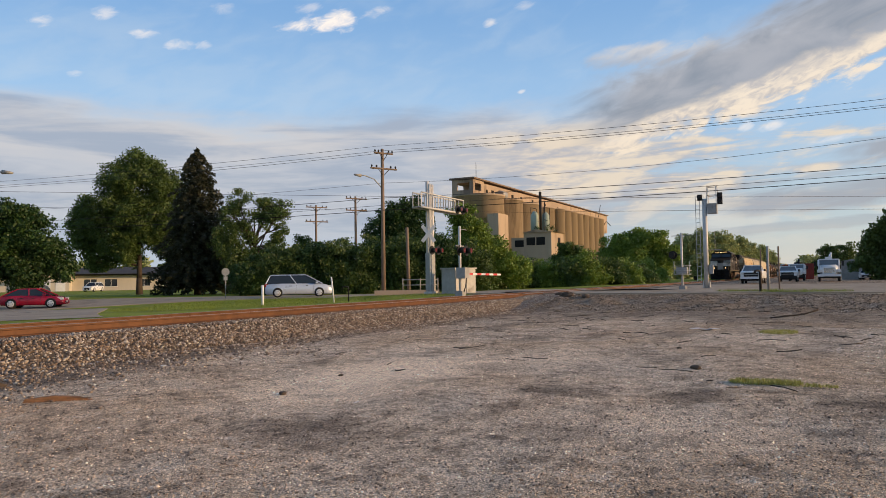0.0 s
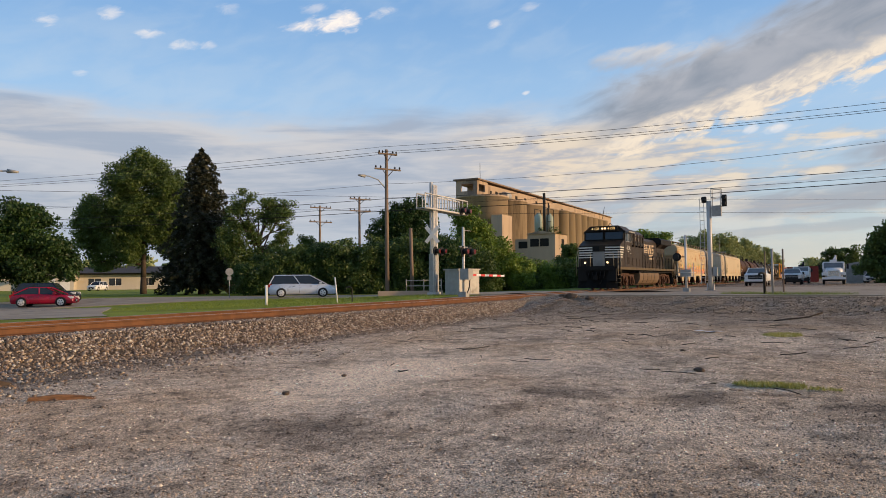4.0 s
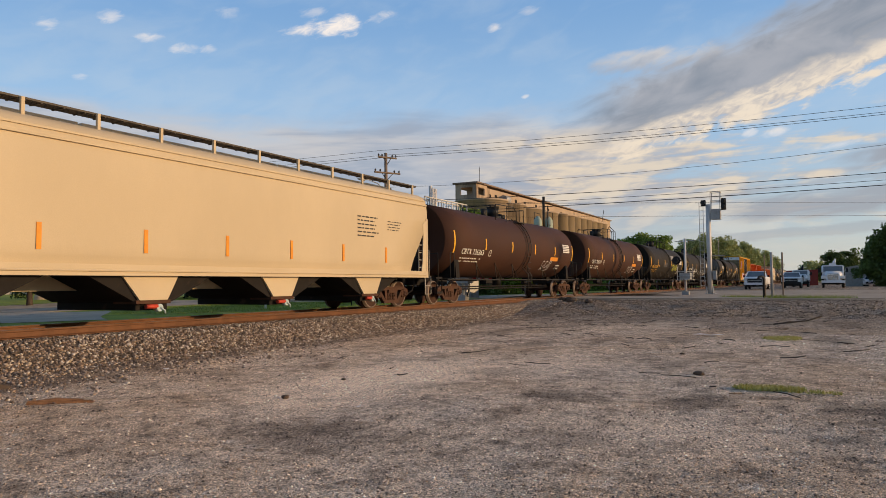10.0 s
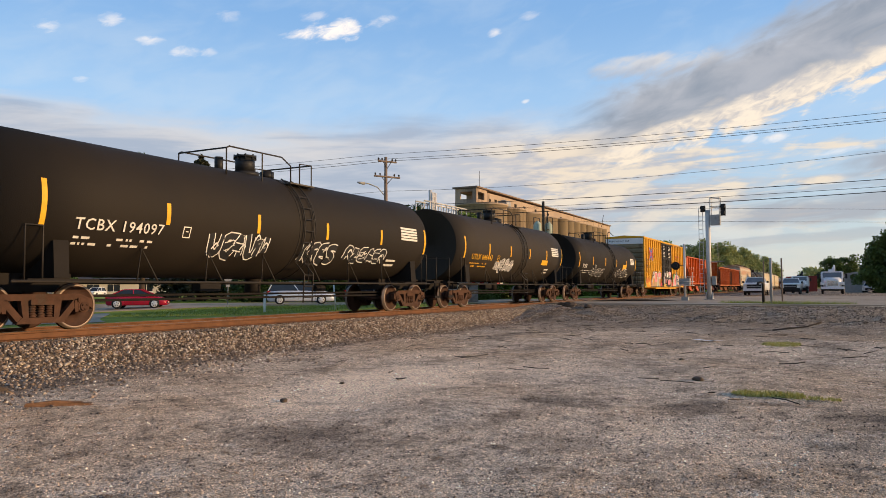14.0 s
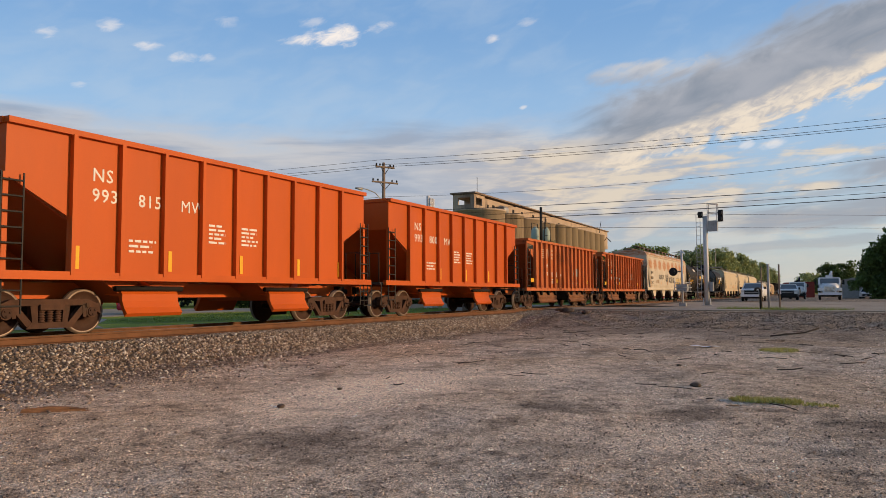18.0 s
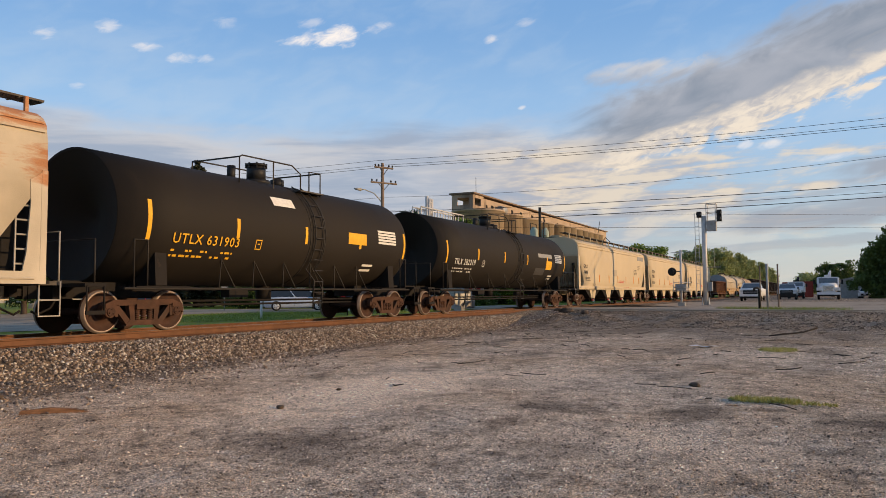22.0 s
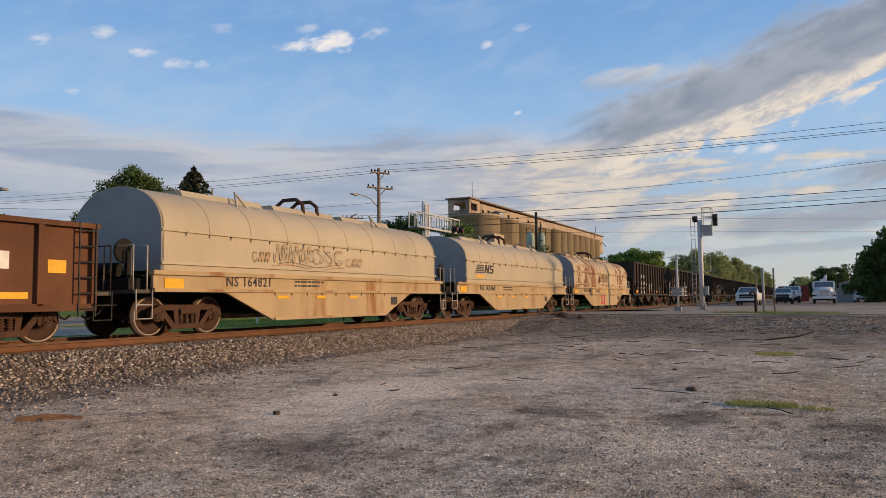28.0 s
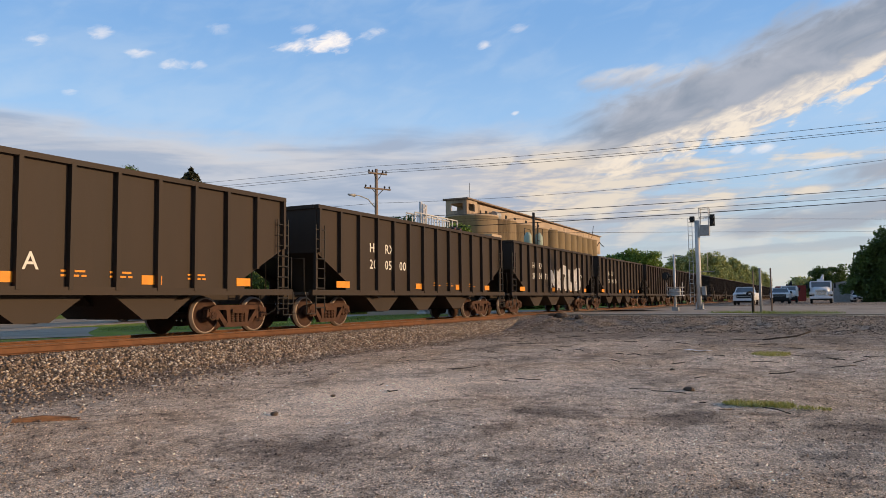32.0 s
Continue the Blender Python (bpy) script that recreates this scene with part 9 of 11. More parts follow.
# ---- poles, wires ----
def pole(name, label, x, y, height, arms, lamp=False):
    z = level(x, y)
    p = thing(name, label, "utility pole", "utility poles", at=pose(x, y, z))
    bm = bm_new()
    rod(bm, (0, 0, -0.3), (0, 0, height), 0.20, 12, 0.13)
    part("shaft", bm, POLE_WOOD, p)
    for za, half, ang in arms:
        c, s = math.cos(ang), math.sin(ang)
        bm = bm_new()
        rod(bm, (-half * c, -half * s - 0.14, za), (half * c, half * s - 0.14, za), 0.075, 6)
        arm = part("cross_arm", bm, POLE_WOOD, p)
        bm = bm_new()
        rod(bm, (-0.45 * half * c, -0.45 * half * s - 0.14, za), (0, -0.12, za - 0.6), 0.03, 5)
        rod(bm, (0.45 * half * c, 0.45 * half * s - 0.14, za), (0, -0.12, za - 0.6), 0.03, 5)
        part("brace", bm, BAR_DARK, arm)
        for k in (-0.92, -0.55, 0.55, 0.92):
            bm = bm_new()
            turned(bm, [(0.05, 0.03), (0.12, 0.05), (0.16, 0.085), (0.22, 0.07), (0.28, 0.04)], (k * half * c, k * half * s - 0.14, za), "z", 8)
            part("insulator", bm, BAR_DARK, arm)
    if lamp:
        bm = bm_new()
        path(bm, [(0, 0, height - 3.4), (-0.5, 0.5, height - 2.6), (-1.3, 0.9, height - 2.35), (-1.9, 1.1, height - 2.35)], 0.045)
        a = part("lamp_arm", bm, GALV, p)
        bm = bm_new()
        rod(bm, (-1.7, 1.05, height - 2.38), (-2.3, 1.3, height - 2.35), 0.14, 10, 0.07)
        part("lamp_head", bm, GALV, a)
    return p


side = radians(-28)
pole("utility_pole", "tall weathered wooden pole with two cross-arms and a street lamp", 52.5, 18.4, 12.3, [(11.9, 0.9, side), (10.6, 1.25, side)], True)
pole("utility_pole", "wooden pole with two cross-arms beyond the hedge", 82.9, 48.4, 11.9, [(11.6, 1.6, side), (9.6, 1.7, side)])
pole("utility_pole", "wooden pole with transformers beyond the hedge", 77.8, 38.3, 12.0, [(11.7, 1.5, side), (10.2, 1.5, side)])
pole("utility_pole", "wooden street pole beside the yard", 52.5, -44, 12.3, [(11.9, 0.9, side), (10.6, 1.25, side)])
pole("utility_pole", "wooden pole beside the far lawn", 44.0, 92, 12.3, [(11.9, 0.9, side), (10.6, 1.25, side)])
bm = bm_new()
rod(bm, (0, 0, -0.3), (0, 0, 5.6), 0.16, 10, 0.13)
solid("wooden_post", bm, POLE_WOOD, "short leaning wooden stub pole by the hedge", "post", at=pose(53.6, 16.6, level(53.6, 16.6), 0, -2, 0))


def wire(points, sags, r=0.014, label="thin black overhead wire"):
    """One wire slung from pole to pole, each span with its own sag."""
    for p, q, sag in zip(points, points[1:], sags):
        bm = bm_new()
        p, q = Vector(p), Vector(q)
        path(bm, [p.lerp(q, k / 18) - Vector((0, 0, sag * 4 * (k / 18) * (1 - k / 18))) for k in range(19)], r, 5)
        solid("overhead_wire", bm, BAR_DARK, label, "wire", "overhead wires")


for x, zs, z, zn, sag, sag_n, r in ((51.7, 12.0, 12.0, 12.45, 0.68, 0.55, 0.014), (52.2, 11.68, 11.68, 12.1, 0.64, 0.55, 0.014), (52.9, 11.75, 11.62, 12.05, 0.66, 0.58, 0.016),
                                    (52.6, 11.5, 9.0, 9.3, 1.39, 0.5, 0.012), (52.4, 7.95, 7.72, 7.9, 0.52, 0.4, 0.022), (52.6, 7.35, 7.12, 7.3, 0.35, 0.4, 0.014), (52.4, 7.15, 6.68, 6.9, 0.38, 0.35, 0.025)):
    wire([(x, -44, zs), (x, 18.4, z), (x - 8.5, 92, zn)], (sag, sag_n), r)
for za in (11.6, 9.8):
    bm = bm_new()
    path(bm, [(-20, 150, za), (77.8, 38.3, za), (90, 20, za - 0.4), (104, 0, za - 0.2), (140, -52, za)], 0.02, 5)
    solid("overhead_wire", bm, BAR_DARK, "thin black wire between the farther poles", "wire", "overhead wires")


# ---- crossing signals ----
def lamp_pair(parent, x, y, z, along):
    """Two round hooded red crossing lamps on their dark disc backgrounds."""
    for s in (-1, 1):
        cx, cy = x + s * 0.42 * along[0], y + s * 0.42 * along[1]
        bm = bm_new()
        turned(bm, [(-0.03, 0.28), (0.03, 0.28)], (cx, cy, z), "y", 18)
        disc = part("lamp_disc", bm, BLACK, parent)
        bm = bm_new()
        rod(bm, (cx, cy - 0.03, z), (cx, cy - 0.30, z), 0.16, 12)
        part("lamp_hood", bm, BLACK, disc)
        bm = bm_new()
        rod(bm, (cx, cy - 0.28, z), (cx, cy - 0.31, z), 0.13, 12)
        part("lens", bm, RED_LAMP, disc)


def crossing_gate():
    x, y = 35.1, 2.75
    s = thing("crossing_gate", "silver crossing signal mast with a lowered striped gate arm", "crossing gate", "crossing signals", at=pose(x, y, level(x, y)))
    bm = bm_new()
    rod(bm, (0, 0, 0), (0, 0, 3.72), 0.075, 12)
    part("mast", bm, ALU, s)
    bm = bm_new()
    box(bm, -0.22, 0.22, -0.22, 0.22, 0.0, 0.28)
    part("base", bm, GALV, s)
    bm = bm_new()
    box(bm, -0.28, 0.30, -0.42, 0.10, 0.92, 1.50)
    mech = part("gate_mechanism", bm, GALV, s, "grey gate motor box")
    bm = bm_new()
    path(bm, [(-0.1, -0.42, 0.95), (-0.18, -0.4, 0.5), (0.0, -0.2, 0.2)], 0.03)
    part("conduit", bm, BAR_DARK, mech)
    for k in range(8):
        bm = bm_new()
        box(bm, 0.3 + 0.55 * k, 0.85 + 0.55 * k, -0.36, -0.30, 1.10 - 0.004 * k, 1.22 - 0.006 * k)
        part("gate_arm", bm, SPRAY[S_RED] if k % 2 == 0 else WHITE, s)
    bm = bm_new()
    rod(bm, (-0.5, 0, 2.65), (0.5, 0, 2.65), 0.035, 8)
    rod(bm, (0, 0, 3.55), (0.9, 0, 3.55), 0.02, 6)
    part("cross_bar", bm, GALV, s)
    lamp_pair(s, 0.35, -0.02, 2.42, (1, 0))
    return s


crossing_gate()


def cantilever():
    x, y = 40.5, 7.45
    s = thing("cantilever_signal", "tall aluminium cantilever signal with a truss arm over the street", "crossing signal", "crossing signals", at=pose(x, y, level(x, y)))
    bm = bm_new()
    for dx, dy in ((-0.16, -0.10), (0.16, -0.10), (0, 0.16)):
        rod(bm, (dx, dy, 0), (dx, dy, 6.9 if dx else 7.1), 0.10, 10)
    for k in range(11):
        z = 0.5 + 0.6 * k
        rod(bm, (-0.16, -0.14, z), (0.16, -0.14, z + 0.3), 0.03, 5)
    box(bm, -0.32, 0.32, -0.32, 0.32, 0, 0.18)
    part("mast", bm, ALU, s, "aluminium lattice mast")
    bm = bm_new()
    box(bm, -0.24, 0.24, -0.22, 0.22, 0.2, 2.6)
    part("lower_sleeve", bm, GALV, s)
    bm = bm_new()
    for dz, r in ((5.35, 0.07), (6.25, 0.045)):
        for dy in (-0.3, 0.3):
            rod(bm, (-1.6, dy, dz), (4.3, dy, dz), r, 8)
    arm = part("truss_chord", bm, ALU, s)
    for k in range(9):
        xx = -1.6 + 5.9 * k / 8
        bm = bm_new()
        for dy in (-0.3, 0.3):
            rod(bm, (xx, dy, 5.35), (xx, dy, 6.25), 0.035, 6)
        rod(bm, (xx, -0.3, 5.35), (xx, 0.3, 5.35), 0.03, 6)
        part("truss_post", bm, ALU, arm)
    bm = bm_new()
    box(bm, -1.6, 4.3, -0.28, 0.28, 5.36, 5.40)
    part("walkway", bm, GRATE, arm)
    bm = bm_new()
    for yy in (-0.32,):
        rod(bm, (-0.35, yy, 0.6), (-0.35, yy, 6.9), 0.02, 6)
        rod(bm, (-0.62, yy, 0.6), (-0.62, yy, 6.9), 0.02, 6)
        for k in range(20):
            rod(bm, (-0.35, yy, 0.7 + 0.31 * k), (-0.62, yy, 0.7 + 0.31 * k), 0.015, 5)
    part("ladder", bm, ALU, s)
    bm = bm_new()
    side_way, lie = Vector((0.42, -0.91, 0)), Vector((0.91, 0.42, 0))
    for k, a in enumerate((38, -38)):
        v = (side_way * math.sin(radians(a)) + Vector((0, 0, math.cos(radians(a))))) * 0.62
        n = v.cross(lie).normalized() * 0.11
        q = Vector((-0.85, -0.35, 3.75)) + lie * 0.03 * k
        one = [bm.verts.new(q + p) for p in (v + n, v - n, -v - n, -v + n)]
        two = [bm.verts.new(w.co + lie * 0.02) for w in one]
        bm.faces.new(one)
        bm.faces.new(two[::-1])
        for i in range(4):
            bm.faces.new((one[i], two[i], two[(i + 1) % 4], one[(i + 1) % 4]))
    part("crossbuck", bm, WHITE, s, "white crossed warning boards")
    lamp_pair(s, 3.6, -0.4, 5.55, (1, 0))
    lamp_pair(s, 0.0, -0.35, 2.75, (1, 0))
    return s


cantilever()


def block_signal():
    x, y = 52.5, -7.35
    s = thing("block_signal", "tall aluminium railway signal mast with black hooded heads", "railway signal", at=pose(x, y, level(x, y)))
    bm = bm_new()
    rod(bm, (0, 0, 0), (0, 0, 6.1), 0.16, 14)
    for a in range(4):
        c, d = 0.3 * math.cos(a * 1.571 + 0.78), 0.3 * math.sin(a * 1.571 + 0.78)
        prism(bm, [(0, 0.0), (c * 1.0, 0.0), (0, 0.55)], d - 0.02, d + 0.02)
    part("mast", bm, ALU, s)
    bm = bm_new()
    box(bm, -0.34, 0.34, -0.34, 0.34, 0.0, 0.06)
    part("base_plate", bm, GALV, s)
    bm = bm_new()
    for dy in (0.32, 0.58):
        rod(bm, (-0.05, dy, 0.5), (-0.05, dy, 6.3), 0.018, 6)
    for k in range(19):
        rod(bm, (-0.05, 0.32, 0.6 + 0.3 * k), (-0.05, 0.58, 0.6 + 0.3 * k), 0.014, 5)
    part("ladder", bm, ALU, s)
    bm = bm_new()
    box(bm, -0.25, 0.25, -0.80, -0.2, 5.05, 5.75)
    part("relay_box", bm, GALV, s, "grey signal equipment box")
    bm = bm_new()
    for dy in (-0.2, -0.8):
        for dx in (-0.35, 0.35):
            rod(bm, (dx, dy, 5.7), (dx, dy, 6.9), 0.025, 6)
    for z in (6.3, 6.9):
        path(bm, [(-0.35, -0.2, z), (-0.35, -0.8, z), (0.35, -0.8, z), (0.35, -0.2, z), (-0.35, -0.2, z)], 0.025)
    part("guard_rail", bm, ALU, s)
    for cy, cz, lenses in ((0.30, 6.2, (0.0,)), (-1.0, 6.15, (0.12, -0.28))):
        bm = bm_new()
        box(bm, -0.12, 0.16, cy - 0.15, cy + 0.15, cz - 0.46 if len(lenses) > 1 else cz - 0.2, cz + 0.32 if len(lenses) > 1 else cz + 0.2)
        head = part("signal_head", bm, BLACK, s, "black signal head")
        for dz in lenses:
            bm = bm_new()
            rod(bm, (-0.12, cy, cz + dz), (-0.5, cy, cz + dz), 0.13, 12)
            part("hood", bm, BLACK, head)
            bm = bm_new()
            rod(bm, (-0.13, cy, cz + dz), (-0.16, cy, cz + dz), 0.10, 12)
            part("lens", bm, RED_LAMP, head)
    bm = bm_new()
    rod(bm, (0, -0.05, 2.6), (0, -1.0, 2.6), 0.03, 6)
    rod(bm, (0, -0.6, 2.6), (0, -0.6, 3.9), 0.015, 5)
    box(bm, -0.2, 0.15, -0.45, -0.2, 1.0, 1.6)
    part("bracket", bm, GALV, s)
    return s


block_signal()


def far_flasher():
    x, y = 47.4, -6.6
    s = thing("crossing_signal", "silver crossing signal mast with dark flashing lamps", "crossing signal", "crossing signals", at=pose(x, y, level(x, y)))
    bm = bm_new()
    rod(bm, (0, 0, 0), (0, 0, 3.55), 0.07, 12)
    part("mast", bm, ALU, s)
    bm = bm_new()
    box(bm, -0.2, 0.2, -0.2, 0.2, 0, 0.28)
    part("base", bm, GALV, s)
    bm = bm_new()
    rod(bm, (0, 0.6, 3.38), (0, -0.65, 3.42), 0.02, 6)
    part("cross_bar", bm, GALV, s)
    bm = bm_new()
    turned(bm, [(-0.04, 0.26), (0.04, 0.26)], (0.1, 0.55, 2.2), "x", 16)
    rod(bm, (0.1, 0.55, 2.2), (-0.25, 0.55, 2.2), 0.15, 12)
    rod(bm, (0, 0, 2.2), (0.1, 0.55, 2.2), 0.03, 6)
    part("lamp", bm, BLACK, s)
    bm = bm_new()
    box(bm, -0.25, 0.3, -0.32, 0.32, 1.02, 1.42)
    part("gate_mechanism", bm, GALV, s)
    bm = bm_new()
    for z in (0.98, 1.22, 1.5):
        path(bm, [(-0.35, 0.42, z), (-0.35, -0.5, z), (0.35, -0.5, z), (0.35, 0.42, z), (-0.35, 0.42, z)], 0.02)
    for dy in (0.42, -0.5):
        rod(bm, (-0.35, dy, 0.98), (-0.35, dy, 1.8), 0.02, 6)
    part("guard", bm, ALU, s)


far_flasher()
bm = bm_new()
box(bm, -0.85, 0.85, -0.6, 0.6, 0, 1.5)
box(bm, -0.92, 0.92, -0.66, 0.66, 1.5, 1.58)
cabinet = thing("relay_cabinet", "grey steel crossing relay cabinet behind the gate", "cabinet", at=pose(40.1, 5.3, level(40.1, 5.3), 0, 0, -20))
part("housing", bm, GALV, cabinet)
for x in (-0.45, 0.45):
    bm = bm_new()
    box(bm, x - 0.38, x + 0.38, -0.63, -0.6, 0.08, 1.42)
    part("door", bm, GALV, cabinet)

# small posts, sign, barrier
def post(name, label, x, y, h, r, material, lean=(0, 0), category="post"):
    bm = bm_new()
    rod(bm, (0, 0, -0.2), (0, 0, h), r, 10)
    return solid(name, bm, material, label, category, at=pose(x, y, level(x, y), lean[0], lean[1], 0))


post("marker_post", "white plastic marker post with a dark cap beside the line", 26.3, 8.6, 0.95, 0.06, WHITE)
post("marker_post", "thin pale leaning marker post", 28.4, 6.1, 1.25, 0.035, WHITE, (0, -9))
post("gate_post", "tall grey steel post at the yard entrance", 40.0, -11.95, 2.3, 0.06, GALV)
post("gate_post", "thin rusty post at the yard entrance", 40.3, -11.6, 2.2, 0.03, POLE_WOOD, (0, 2))
post("gate_post", "tall thin wooden post at the yard entrance", 44.9, -12.2, 2.45, 0.045, POLE_WOOD)
for x, y, h, r in ((29.6, 6.1, 0.75, 0.03), (39.6, -11.6, 1.1, 0.06)):
    bm = bm_new()
    path(bm, [(0, 0, -0.1), (0, 0, h - 0.12), (-0.03, 0.03, h - 0.03), (-0.10, 0.10, h), (-0.20, 0.2, h - 0.03), (-0.24, 0.24, h - 0.15)], r, 8)
    solid("vent_pipe", bm, BLACK, "dark bent vent pipe standing in the ground", "pipe", at=pose(x, y, level(x, y)))
sign = thing("road_sign", "round road sign on a thin post seen from behind", "road sign", at=pose(43.3, 27.2, level(43.3, 27.2), 0, 0, -47))
bm = bm_new()
rod(bm, (0, 0, -0.2), (0, 0, 2.35), 0.03, 8)
part("post", bm, GALV, sign)
bm = bm_new()
turned(bm, [(-0.01, 0.30), (0.01, 0.30)], (0, -0.05, 2.1), "y", 24)
part("disc", bm, GALV, sign, "pale grey sign back")
bm = bm_new()
box(bm, -0.15, 0.15, -0.06, -0.04, 1.45, 1.75)
part("plate", bm, GALV, sign)
rail_thing = thing("pipe_barrier", "low yellowish pipe barrier on a concrete wall by the crossing", "barrier", at=pose(47.2, 13.3, level(47.2, 13.3), 0, 0, -60))
bm = bm_new()
box(bm, -2.2, 2.6, -0.2, 0.2, -0.1, 0.38)
part("wall", bm, CONCRETE, rail_thing)
for k, x in enumerate((-0.1, 1.2, 2.5)):
    bm = bm_new()
    rod(bm, (x, 0, 0.3), (x, 0, 1.25), 0.04, 8)
    part("post", bm, BAR, rail_thing)
for z in (0.75, 1.15):
    bm = bm_new()
    rod(bm, (-0.1, 0, z), (2.5, 0, z), 0.035, 8)
    part("rail", bm, BAR, rail_thing)
lamp_post = thing("street_lamp", "silver street lamp with a curved arm over the street", "street lamp", at=pose(30.9, 37.6, level(30.9, 37.6)))
bm = bm_new()
rod(bm, (0, 0, -0.2), (-0.6, 0.7, 9.4), 0.11, 10, 0.06)
part("shaft", bm, GALV, lamp_post)
bm = bm_new()
path(bm, [(-0.6, 0.7, 9.4), (0.0, 0.0, 9.75), (0.7, -0.9, 9.75)], 0.05)
part("arm", bm, GALV, lamp_post)
bm = bm_new()
rod(bm, (0.6, -0.8, 9.75), (1.05, -1.35, 9.68), 0.16, 10, 0.08)
part("lamp_head", bm, GALV, lamp_post)


# ---- vehicles ----
TYRE = mat("tyre rubber", (0.025, 0.024, 0.023), 0.85, var=0.2, scale=8)
ALLOY = mat("alloy rim", (0.66, 0.65, 0.63), 0.4, 0.4, var=0.1, scale=8)
CAR_RED = mat("red car paint", (0.36, 0.008, 0.030), 0.25, 0.1, var=0.06, scale=1, bump=0.0)
CAR_SILVER = mat("silver-blue car paint", (0.56, 0.61, 0.68), 0.3, 0.25, var=0.05, scale=1, bump=0.0)
CAR_DARK = mat("dark blue car paint", (0.018, 0.024, 0.036), 0.25, 0.2, var=0.06, scale=1, bump=0.0)
CAR_WHITE = mat("white car paint", (0.72, 0.72, 0.72), 0.35, 0.0, var=0.05, scale=1, bump=0.0)
LAMP_CLEAR = mat("clear lamp", (0.75, 0.74, 0.72), 0.15, 0.2, var=0.05)
LAMP_RED = mat("red tail lamp", (0.35, 0.015, 0.012), 0.2, var=0.05)
# lighter than GLASS: a reflection of the sky is painted into the colour
WINDSHIELD = mat("windshield with painted sky sheen", (0.16, 0.17, 0.18), 0.08, 0.0, var=0.1, bump=0.0)
CHROME = mat("chrome", (0.6, 0.6, 0.6), 0.2, 1.0, var=0.05)


def loft(bm, rings, m=0, close=True):
    rows = [[bm.verts.new(p) for p in r] for r in rings]
    n = len(rows[0])
    for p, q in zip(rows, rows[1:]):
        for i in range(n):
            f = bm.faces.new((p[i], p[(i + 1) % n], q[(i + 1) % n], q[i]))
            f.material_index, f.smooth = m, True
    if close:
        bm.faces.new(rows[0][::-1]).material_index = m
        bm.faces.new(rows[-1]).material_index = m


def road_wheel(car, x, y, r, spin=None):
    bm = bm_new()
    turned(bm, [(-0.10, r * 0.62), (-0.11, r * 0.9), (-0.08, r), (0.08, r), (0.11, r * 0.9), (0.10, r * 0.62)], (0, 0, 0), "y", 24)
    w = part("wheel", bm, TYRE, car)
    w.location = (x, y, r)
    bm = bm_new()
    s = -1 if y < 0 else 1
    turned(bm, [(s * 0.06, r * 0.70), (s * 0.118, r * 0.70), (s * 0.124, r * 0.64), (s * 0.105, r * 0.25), (s * 0.12, r * 0.16), (s * 0.12, r * 0.05)], (0, 0, 0), "y", 20)
    part("rim", bm, ALLOY, w)
    bm = bm_new()
    for k in range(5):
        a = 2 * math.pi * k / 5
        rod(bm, (0.34 * r * math.cos(a), s * 0.106, 0.34 * r * math.sin(a)), (0.54 * r * math.cos(a), s * 0.112, 0.54 * r * math.sin(a)), 0.085 * r, 5)
    part("spoke_gap", bm, BLACK, w)
    if spin is not None:
        spin.append((w, Vector((x, y, r)), r))
    return w


